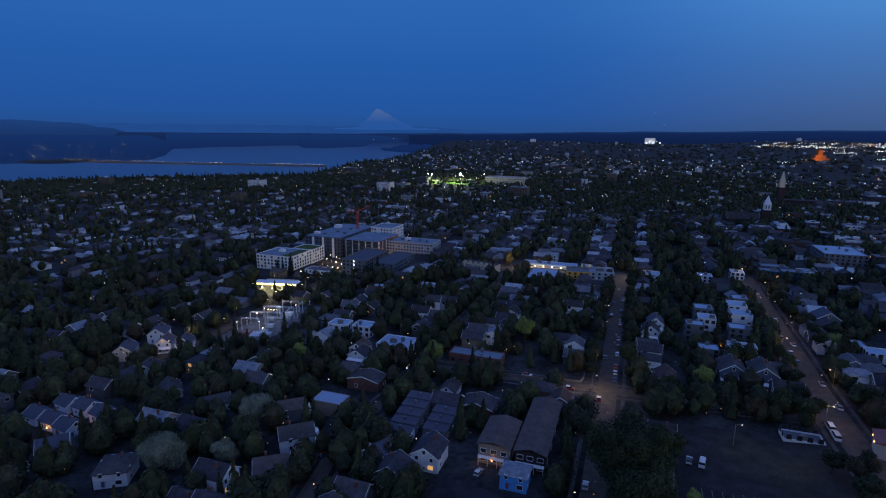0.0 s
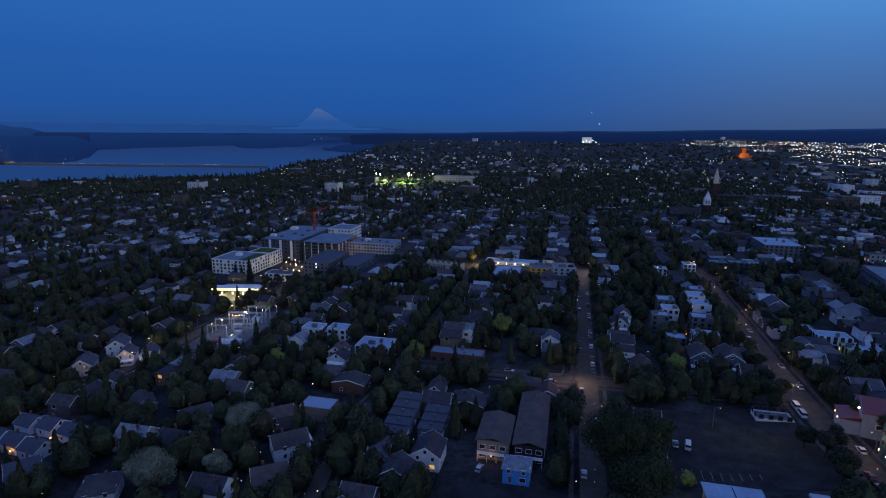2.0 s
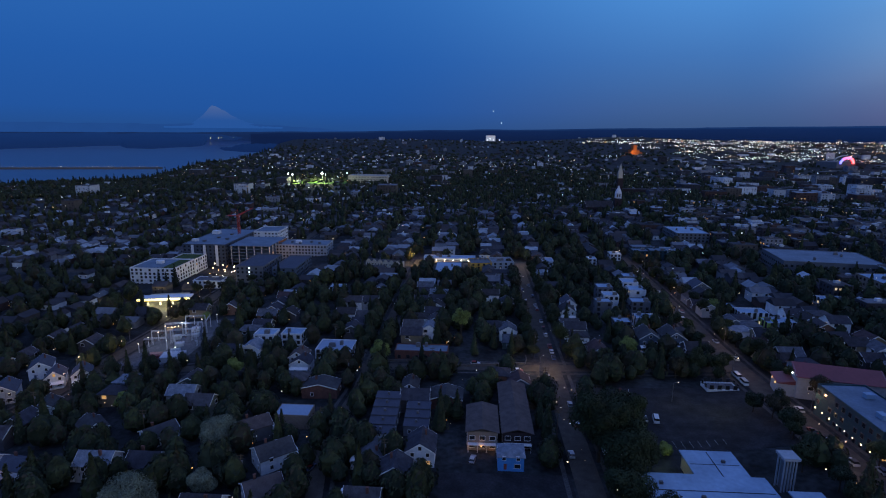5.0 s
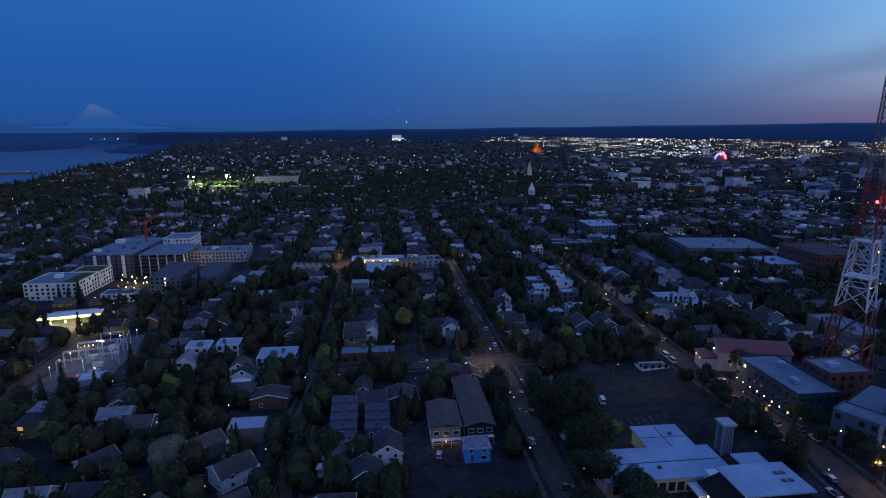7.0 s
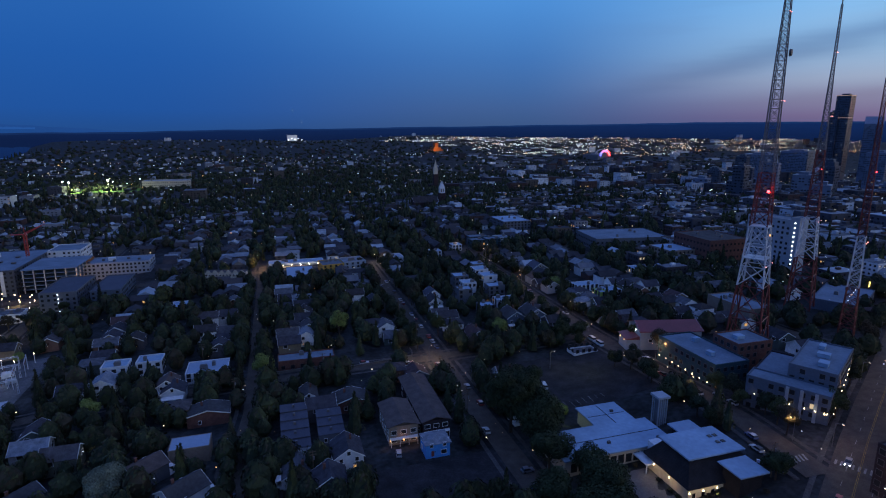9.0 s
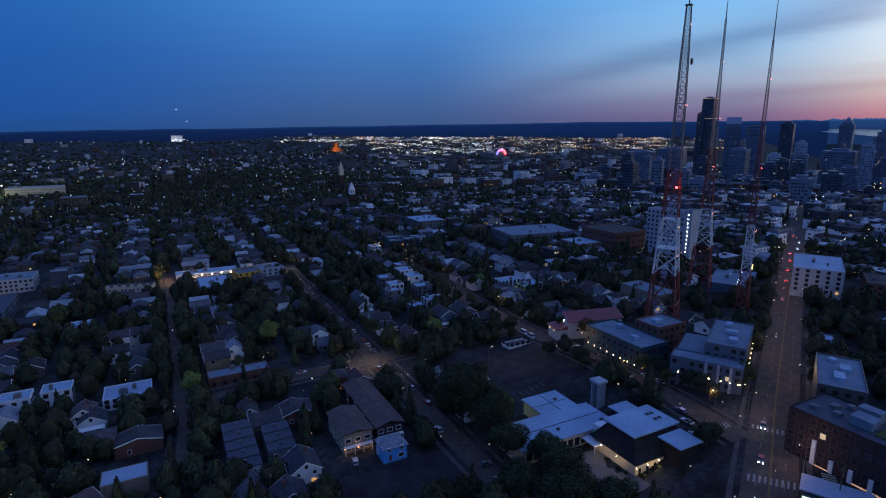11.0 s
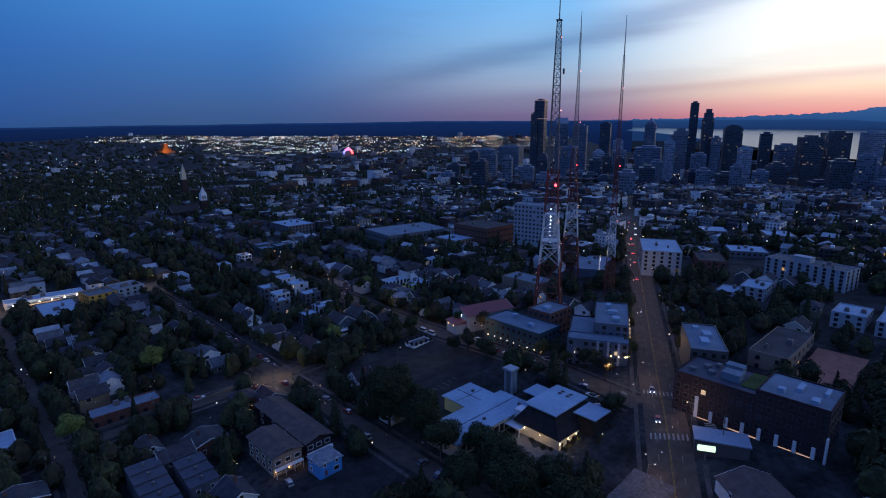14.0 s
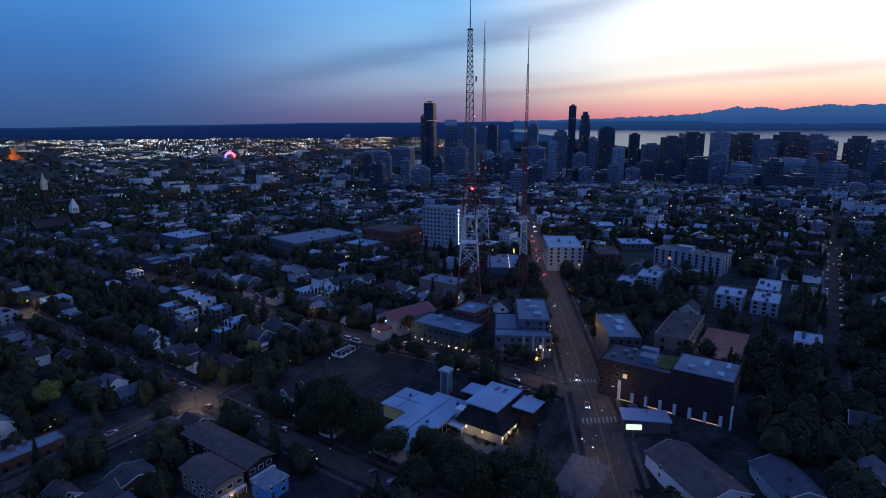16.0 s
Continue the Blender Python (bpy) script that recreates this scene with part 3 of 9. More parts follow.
def build_water():
    s = Shape()
    reach = [1500, 2700, 3100, 3400, 3700, 3900, 4100, 4300, 4450, 4600, 4700]
    edge = [(math.sin(radians(-18 - 100 * i / 60)), math.cos(radians(-18 - 100 * i / 60))) for i in range(61)]
    for a, b in zip(edge, edge[1:]):
        for r0, r1 in zip(reach, reach[1:]):
            s.face([(HUB[0] + r * p[0], HUB[1] + r * p[1], lake_z(r)) for r, p in ((r0, a), (r0, b), (r1, b), (r1, a))])
    single("lake_water", s, M["lakewater"], "calm dark blue lake beyond the houses", "water", kind="structure", smooth=True)
    # This sheet rises with distance so its shores fit the camera's view.
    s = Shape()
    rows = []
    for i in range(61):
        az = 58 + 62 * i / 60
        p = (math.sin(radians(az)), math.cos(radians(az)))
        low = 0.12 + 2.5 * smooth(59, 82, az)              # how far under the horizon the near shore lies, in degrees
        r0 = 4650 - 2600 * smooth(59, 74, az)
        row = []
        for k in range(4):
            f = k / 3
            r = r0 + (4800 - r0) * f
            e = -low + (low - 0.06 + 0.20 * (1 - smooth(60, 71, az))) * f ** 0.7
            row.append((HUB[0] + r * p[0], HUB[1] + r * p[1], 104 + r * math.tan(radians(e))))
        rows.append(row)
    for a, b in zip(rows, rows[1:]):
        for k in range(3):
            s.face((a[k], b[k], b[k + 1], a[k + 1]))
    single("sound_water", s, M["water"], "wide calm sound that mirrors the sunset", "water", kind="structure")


build_land()
build_roads()
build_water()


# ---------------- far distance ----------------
# Distance haze is painted here as a self-glowing colour on far slopes.
def painted_haze_material(name, colour, foot=None, span=(0, 1)):
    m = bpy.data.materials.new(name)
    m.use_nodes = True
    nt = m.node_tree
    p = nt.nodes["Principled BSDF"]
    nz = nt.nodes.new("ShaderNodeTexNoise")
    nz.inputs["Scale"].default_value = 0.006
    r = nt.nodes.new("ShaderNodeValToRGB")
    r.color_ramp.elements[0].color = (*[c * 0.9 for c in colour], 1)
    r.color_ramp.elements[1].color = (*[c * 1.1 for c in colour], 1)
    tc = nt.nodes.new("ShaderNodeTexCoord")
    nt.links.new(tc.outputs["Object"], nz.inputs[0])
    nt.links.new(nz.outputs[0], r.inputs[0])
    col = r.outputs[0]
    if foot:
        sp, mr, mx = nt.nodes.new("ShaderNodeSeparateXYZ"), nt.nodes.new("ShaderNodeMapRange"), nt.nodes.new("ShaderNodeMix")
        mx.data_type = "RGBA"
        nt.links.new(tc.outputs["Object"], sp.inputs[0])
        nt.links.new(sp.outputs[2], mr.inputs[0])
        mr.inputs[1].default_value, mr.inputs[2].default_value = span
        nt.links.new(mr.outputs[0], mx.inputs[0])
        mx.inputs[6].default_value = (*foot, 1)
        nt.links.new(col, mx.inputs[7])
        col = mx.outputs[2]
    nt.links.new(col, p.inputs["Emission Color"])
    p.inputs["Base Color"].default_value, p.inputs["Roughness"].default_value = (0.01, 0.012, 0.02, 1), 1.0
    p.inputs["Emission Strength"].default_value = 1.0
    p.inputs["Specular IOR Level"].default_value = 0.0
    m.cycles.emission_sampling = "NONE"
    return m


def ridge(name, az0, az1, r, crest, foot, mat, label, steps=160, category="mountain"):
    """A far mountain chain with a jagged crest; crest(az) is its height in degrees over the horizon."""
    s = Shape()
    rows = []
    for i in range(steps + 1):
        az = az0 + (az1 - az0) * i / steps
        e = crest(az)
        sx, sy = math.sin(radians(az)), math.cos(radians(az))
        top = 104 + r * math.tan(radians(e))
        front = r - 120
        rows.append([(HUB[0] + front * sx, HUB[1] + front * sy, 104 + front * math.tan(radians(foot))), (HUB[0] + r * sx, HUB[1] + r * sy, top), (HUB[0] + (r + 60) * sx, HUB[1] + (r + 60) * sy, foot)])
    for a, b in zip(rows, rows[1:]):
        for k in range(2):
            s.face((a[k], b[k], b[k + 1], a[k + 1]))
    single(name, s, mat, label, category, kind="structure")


def jag(az, scale, seed):
    return noise.fractal(Vector((az * scale, seed, 0)), 1.0, 2.0, 5)


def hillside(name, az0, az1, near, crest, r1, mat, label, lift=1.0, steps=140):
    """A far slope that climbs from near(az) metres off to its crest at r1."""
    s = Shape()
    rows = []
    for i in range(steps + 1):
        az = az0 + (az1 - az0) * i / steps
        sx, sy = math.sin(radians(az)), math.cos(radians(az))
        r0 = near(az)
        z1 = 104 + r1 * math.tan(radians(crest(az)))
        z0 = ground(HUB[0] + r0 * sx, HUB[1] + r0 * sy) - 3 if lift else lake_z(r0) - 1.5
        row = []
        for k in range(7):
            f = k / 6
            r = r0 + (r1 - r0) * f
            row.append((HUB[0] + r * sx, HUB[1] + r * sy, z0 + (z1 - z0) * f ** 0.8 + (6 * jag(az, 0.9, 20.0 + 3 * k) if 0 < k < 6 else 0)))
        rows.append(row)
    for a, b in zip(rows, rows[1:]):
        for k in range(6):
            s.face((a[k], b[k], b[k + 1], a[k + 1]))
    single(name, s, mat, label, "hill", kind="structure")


CHAIN = ((50, 0.3), (60.5, 0.80), (66, 0.90), (70.4, 1.03), (74.3, 1.14), (79.2, 1.33), (81.4, 1.70), (82.5, 1.92), (83.2, 1.70), (84.0, 1.86), (86.6, 1.62), (87.9, 1.85), (89.3, 1.95), (90.6, 1.79), (91.6, 1.90), (97, 1.8), (112, 1.3))
SKYLINE = ((-66, -0.45), (-30, -0.42), (-18, -0.28), (3.5, 0.08), (17.7, 0.32), (28.7, 0.52), (44, 0.72), (60, 0.74), (66, 0.60))
ISLAND = ((-66, -3.1), (-47, -3.05), (-46.2, -2.95), (-45.2, -2.65), (-44.4, -1.98))
EAST_SHORE = ((-45, -1.95), (-43.7, -1.92), (-40, -1.78), (-34, -1.63), (-33.2, -1.62), (-32.5, -1.86), (-30.8, -1.90), (-27.4, -1.77), (-26.3, -1.66), (-25.9, -1.16), (-22, -1.06), (-18, -1.06))
POINT = ((-26.1, -1.74), (-25.5, -2.10), (-21.6, -2.32), (-15, -2.6))
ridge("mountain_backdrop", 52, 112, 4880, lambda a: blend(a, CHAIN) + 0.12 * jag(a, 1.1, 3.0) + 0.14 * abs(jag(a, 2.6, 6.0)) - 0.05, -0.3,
      painted_haze_material("hazy_blue_mountain", (0.036, 0.105, 0.275), (0.018, 0.070, 0.215), (150, 250)), "hazy blue mountain chain beyond the water", steps=500)
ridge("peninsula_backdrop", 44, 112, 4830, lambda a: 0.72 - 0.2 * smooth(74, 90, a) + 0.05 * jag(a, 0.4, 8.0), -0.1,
      painted_haze_material("haze_blue_shore", (0.0125, 0.048, 0.155), (0.009, 0.032, 0.112), (100, 160)), "dark blue far shore of the sound")
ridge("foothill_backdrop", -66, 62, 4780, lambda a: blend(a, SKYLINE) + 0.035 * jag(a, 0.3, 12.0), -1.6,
      painted_haze_material("haze_blue_hills", (0.0060, 0.030, 0.120), (0.0040, 0.0165, 0.070), (40, 140)), "dark wooded hills along the horizon", steps=260)
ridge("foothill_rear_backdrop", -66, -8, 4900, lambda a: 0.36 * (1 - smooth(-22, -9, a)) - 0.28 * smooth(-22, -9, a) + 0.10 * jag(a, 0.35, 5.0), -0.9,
      painted_haze_material("haze_blue_foothill", (0.0105, 0.062, 0.245)), "deep blue foothills under the evening sky")
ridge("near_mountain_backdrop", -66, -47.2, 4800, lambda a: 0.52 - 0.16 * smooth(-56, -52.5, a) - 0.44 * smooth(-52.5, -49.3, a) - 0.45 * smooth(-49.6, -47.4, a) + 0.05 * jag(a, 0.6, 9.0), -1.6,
      painted_haze_material("haze_blue_near_mountain", (0.0078, 0.046, 0.185), (0.0055, 0.027, 0.112), (30, 150)), "long dark mountain beyond the lake", steps=120)
# Pale top is snow; the foot fades to painted sky-coloured haze.
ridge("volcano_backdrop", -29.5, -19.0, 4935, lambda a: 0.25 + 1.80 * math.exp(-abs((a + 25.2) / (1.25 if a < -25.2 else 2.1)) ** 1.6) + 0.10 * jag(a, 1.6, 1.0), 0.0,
      painted_haze_material("snow_and_haze_volcano", (0.055, 0.120, 0.330), (0.0145, 0.082, 0.312), (165, 270)), "snow-covered volcano faint in blue haze")


NAVY_HAZE = painted_haze_material("haze_navy_wooded_slope", (0.0046, 0.0280, 0.125), (0.0032, 0.0170, 0.080), (-45, 70))
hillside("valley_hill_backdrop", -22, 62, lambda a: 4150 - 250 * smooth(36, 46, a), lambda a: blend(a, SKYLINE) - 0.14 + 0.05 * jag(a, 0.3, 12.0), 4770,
         painted_haze_material("haze_dusky_wooded_slope", (0.0034, 0.0175, 0.082), (0.0023, 0.0100, 0.046), (40, 130)), "dark wooded hills beyond the valley lights", steps=220)
hillside("island_backdrop", -66, -44.4, lambda a: lake_r(blend(a, ISLAND)), lambda a: -0.72 - 0.6 * smooth(-46.5, -44.4, a) + 0.08 * jag(a, 0.5, 4.0), 4420, NAVY_HAZE, "dark wooded island across the lake", 0)
hillside("east_shore_backdrop", -45, -17, lambda a: lake_r(blend(a, EAST_SHORE)), lambda a: -0.50 + 0.05 * jag(a, 0.5, 7.0), 4775, NAVY_HAZE, "dark wooded far shore of the lake", 0)
hillside("promontory_backdrop", -26.1, -14, lambda a: lake_r(blend(a, POINT)), lambda a: -1.68 + 0.5 * smooth(-26, -18, a) + 0.08 * jag(a, 0.8, 2.0), 4460, NAVY_HAZE, "dark wooded point that reaches into the lake", 0)


# ---------------- downtown towers ----------------
def tower(x, y, w, top, style, depth=None, crown="flat"):
    base = -14.0
    turn = 20.0 + (x * 7 + y * 3) % 17
    label = {"dark": "dark glass office tower with few lit windows", "grey": "grey concrete office tower with lit windows", "white": "pale concrete high-rise with rows of windows"}[style]
    t = thing("office_tower", (x, y, base), turn, label, "skyscraper", "downtown skyline")
    w *= 0.86
    d = depth or w * 0.9
    h = top - base
    s = Shape()
    hw, hd = w / 2, d / 2
    cap = {"flat": 0.0, "dome": 0.10, "step": 0.14, "peak": 0.13, "slant": 0.12}[crown] * h
    s.box(-hw, -hd, -34, hw, hd, h - cap)
    if crown == "flat":
        s.box(-hw * 0.55, -hd * 0.55, h - 0.5, hw * 0.5, hd * 0.5, h + 4)
    elif crown == "step":
        s.box(-hw * 0.78, -hd * 0.78, h - cap, hw * 0.78, hd * 0.78, h - cap * 0.4)
        s.box(-hw * 0.5, -hd * 0.5, h - cap * 0.4, hw * 0.5, hd * 0.5, h)
    elif crown == "dome":
        for k in range(4):
            a, b = math.cos(k * 0.36), math.cos((k + 1) * 0.36 - 0.1)
            z0, z1 = h - cap + cap * k / 4, h - cap + cap * (k + 1) / 4
            s.box(-hw * a, -hd * a, z0, hw * a, hd * a, z1)
    elif crown == "peak":
        s.box(-hw * 0.7, -hd * 0.7, h - cap, hw * 0.7, hd * 0.7, h - cap * 0.7)
        s.solid([(-hw * 0.7, -hd * 0.7, h - cap * 0.7), (hw * 0.7, -hd * 0.7, h - cap * 0.7), (hw * 0.7, hd * 0.7, h - cap * 0.7), (-hw * 0.7, hd * 0.7, h - cap * 0.7), (0, 0, h)],
                [(0, 1, 4), (1, 2, 4), (2, 3, 4), (3, 0, 4)])
    else:
        s.solid([(-hw, -hd, h - cap), (hw, -hd, h - cap), (hw, hd, h - cap), (-hw, hd, h - cap), (hw, -hd, h), (hw, hd, h)], [(0, 1, 4), (3, 5, 2), (0, 4, 5, 3), (1, 2, 5, 4)])
    part("body", s, M[{"dark": "towerdark", "grey": "towergrey", "white": "towerpale"}[style]], t)
    if top > 185:
        # thin lit rims on the tallest tower
        for z, k in ((h - 1.5, 1.01), (h * 0.72, 1.01)):
            s = Shape()
            s.box(-hw * k, -hd * k, z, hw * k, hd * k, z + 0.9)
            part("lit_rim", s, M["shopglow"], t)
    # rows of windows on every side, slightly proud of the wall
    g = Shape()
    storey = 4.3
    zz = 6.0
    rng = random.Random(int(x + y))
    while zz < h - cap - 4:
        for side in range(4):
            span = w if side % 2 == 0 else d
            n = max(3, int(span / 3.9))
            for k in range(n):
                if rng.random() < 0.3:
                    continue
                u0 = -span / 2 + span * (k + 0.14) / n
                u1 = -span / 2 + span * (k + 0.80) / n
                q = ((u0, zz), (u1, zz), (u1, zz + 1.7), (u0, zz + 1.7))
                e = 0.12
                if side == 0:
                    g.face([(a, -hd - e, b) for a, b in q])
                elif side == 1:
                    g.face([(hw + e, a, b) for a, b in q])
                elif side == 2:
                    g.face([(-a, hd + e, b) for a, b in q])
                else:
                    g.face([(-hw - e, -a, b) for a, b in q])
        zz += storey
    part("glazing", g, M["glass_tower"], t)["kind"] = "stuff"
    return t


# x, y, width, height of the top, crown
for x, y, w, top, crown in ((1373, 1103, 42, 193, "flat"), (1353, 1113, 25, 151, "flat"), (1353, 856, 37, 119, "flat"), (1305, 588, 25, 166, "flat"), (1279, 543, 31, 150, "step"), (1345, 507, 51, 113, "dome"),
                            (1414, 453, 33, 92, "flat"), (1407, 308, 59, 95, "flat"), (1514, 201, 64, 91, "flat"), (1432, 98, 77, 98, "step"), (1373, -34, 49, 90, "step"), (1339, 341, 52, 86, "flat")):
    tower(x, y, w, top, "dark", crown=crown)
for x, y, w, top, crown in ((1370, 1019, 50, 138, "slant"), (1359, 945, 54, 113, "flat"), (1499, 792, 39, 136, "peak"), (1441, 676, 54, 105, "step"), (1268, 516, 27, 84, "flat"), (1474, 423, 53, 64, "flat"),
                            (1369, 140, 49, 83, "dome"), (1574, 48, 49, 88, "flat"), (1374, 17, 28, 78, "flat"), (1271, -64, 29, 79, "flat"), (1356, 1207, 88, 47, "flat"), (1298, 1277, 98, 36, "flat"), (1139, 618, 72, 62, "flat"), (1135, 831, 46, 59, "flat")):
    tower(x, y, w, top, "grey", crown=crown)
for x, y, w, top in ((1196, 728, 25, 76), (1112, 557, 18, 77), (1457, 249, 72, 96), (1123, 70, 141, 47), (1066, 151, 55, 41), (1116, 402, 40, 66), (1001, 667, 40, 55)):
    tower(x, y, w, top, "white", depth=22)

# lower and middling blocks that crowd round the feet of the towers
crowd = random.Random(5)
for k in range(76):
    az, r = radians(crowd.uniform(42, 101)), crowd.uniform(820, 1400)
    top = 104 + r * math.tan(radians(-2.1 - 2.6 * crowd.random() ** 0.7))
    tower(HUB[0] + r * math.sin(az), HUB[1] + r * math.cos(az), crowd.uniform(17, 40), top, crowd.choice(("dark", "dark", "grey", "grey")), crown=crowd.choice(("flat", "flat", "flat", "step")))


# ---------------- parts shared by the buildings ----------------
def window_mesh(w, h, name, frame_paint="trim"):
    """A pane set back in a frame with a sill; it looks along -y."""
    s = Shape()
    f, o, i = 0.10, -0.12, -0.04
    x0, x1, z0, z1 = -w / 2 - f, w / 2 + f, -f, h + f
    mid = h * 0.5
    v = [(x0, 0, z0), (x1, 0, z0), (x1, 0, z1), (x0, 0, z1), (x0, o, z0), (x1, o, z0), (x1, o, z1), (x0, o, z1),
         (-w / 2, o, 0), (w / 2, o, 0), (w / 2, o, h), (-w / 2, o, h), (-w / 2, i, 0), (w / 2, i, 0), (w / 2, i, h), (-w / 2, i, h)]
    s.solid(v, [(0, 1, 5, 4), (1, 2, 6, 5), (2, 3, 7, 6), (3, 0, 4, 7), (4, 5, 9, 8), (5, 6, 10, 9), (6, 7, 11, 10), (7, 4, 8, 11), (8, 9, 13, 12), (9, 10, 14, 13), (10, 11, 15, 14), (11, 8, 12, 15)], 1)
    n = len(s.v) - 4
    s.f.append((n, n + 1, n + 2, n + 3))
    s.m.append(0)
    return s.mesh(name, [M["glass"], M[frame_paint]])


WIN = window_mesh(1.1, 1.4, "house_window")
WIDE = window_mesh(1.9, 1.5, "wide_window")
FLAT = window_mesh(1.6, 1.7, "flat_window", "darkwall")


def put_window(mesh, parent, x, y, z, turn):
    ob = new("window", mesh)
    ob.parent = parent
    ob.matrix_local = pose(x, y, z, 0, 0, turn)
    return ob


def door_part(parent, x, y, z, turn, mat=None):
    s = Shape()
    s.box(-0.5, -0.06, 0, 0.5, 0, 2.05)
    s.box(-0.36, -0.08, 1.15, 0.36, -0.06, 1.85)
    ob = part("door", s, mat or M["door"], parent)
    ob.matrix_local = pose(x, y, z, 0, 0, turn)
    return ob


def gable_roof(w, d, h, rise, over=0.45, thick=0.18, along_x=True):
    """Two sloped slabs; the ridge runs along x (or y)."""
    s = Shape()
    L, B = (d, w) if along_x else (w, d)
    hl, hb = L / 2 + over, B / 2
    k = rise / hb
    for sgn in (-1, 1):
        e = hb + over
        pts = [(-hl, sgn * e, h - over * k), (hl, sgn * e, h - over * k), (hl, 0, h + rise), (-hl, 0, h + rise)]
        if not along_x:
            pts = [(-y, x, z) for x, y, z in pts]
        if sgn > 0:
            pts = pts[::-1]
        lo = [(x, y, z - 0.0) for x, y, z in pts]
        hi = [(x, y, z + thick) for x, y, z in pts]
        n = 4
        s.solid(lo + hi, [(3, 2, 1, 0), (4, 5, 6, 7)] + [(i, (i + 1) % n, n + (i + 1) % n, n + i) for i in range(n)])
    return s


def gable_body(w, d, h, rise, along_x=True):
    s = Shape()
    L, B = (d, w) if along_x else (w, d)
    for end in (-1, 1):
        for sg in (-1, 1):
            k = rise / (B / 2)
            e = B / 2 + 0.42
            x = end * (L / 2 + 0.46)
            q = [(x, sg * e, h - 0.42 * k - 0.16), (x, 0, h + rise - 0.16), (x, 0, h + rise + 0.20), (x, sg * e, h - 0.42 * k + 0.20)]
            q += [(p[0] - end * 0.08, p[1], p[2]) for p in q]
            if not along_x:
                q = [(-p[1], p[0], p[2]) for p in q]
            s.solid(q, [(0, 1, 2, 3), (7, 6, 5, 4), (0, 4, 5, 1), (1, 5, 6, 2), (2, 6, 7, 3), (3, 7, 4, 0)], 1)
    s.box(-d / 2, -w / 2, -2.0, d / 2, w / 2, h)
    if along_x:
        s.solid([(-d / 2, -w / 2, h), (-d / 2, w / 2, h), (-d / 2, 0, h + rise), (d / 2, -w / 2, h), (d / 2, w / 2, h), (d / 2, 0, h + rise)], [(0, 2, 1), (3, 4, 5), (0, 3, 5, 2), (1, 2, 5, 4)])
    else:
        s.solid([(-d / 2, -w / 2, h), (d / 2, -w / 2, h), (0, -w / 2, h + rise), (-d / 2, w / 2, h), (d / 2, w / 2, h), (0, w / 2, h + rise)], [(0, 1, 2), (3, 5, 4), (0, 2, 5, 3), (1, 4, 5, 2)])
    return s


def hip_roof(w, d, h, rise, over=0.5):
    hx, hy = d / 2 + over, w / 2 + over
    top = max(0.4, hx - hy)
    lo = h - 0.15
    v = [(-hx, -hy, lo), (hx, -hy, lo), (hx, hy, lo), (-hx, hy, lo), (-hx, -hy, h), (hx, -hy, h), (hx, hy, h), (-hx, hy, h), (-top, 0, h + rise), (top, 0, h + rise)]
    s = Shape()
    s.solid(v, [(0, 3, 2, 1), (0, 1, 5, 4), (1, 2, 6, 5), (2, 3, 7, 6), (3, 0, 4, 7), (4, 5, 9, 8), (5, 6, 9), (6, 7, 8, 9), (7, 4, 8)])
    return s


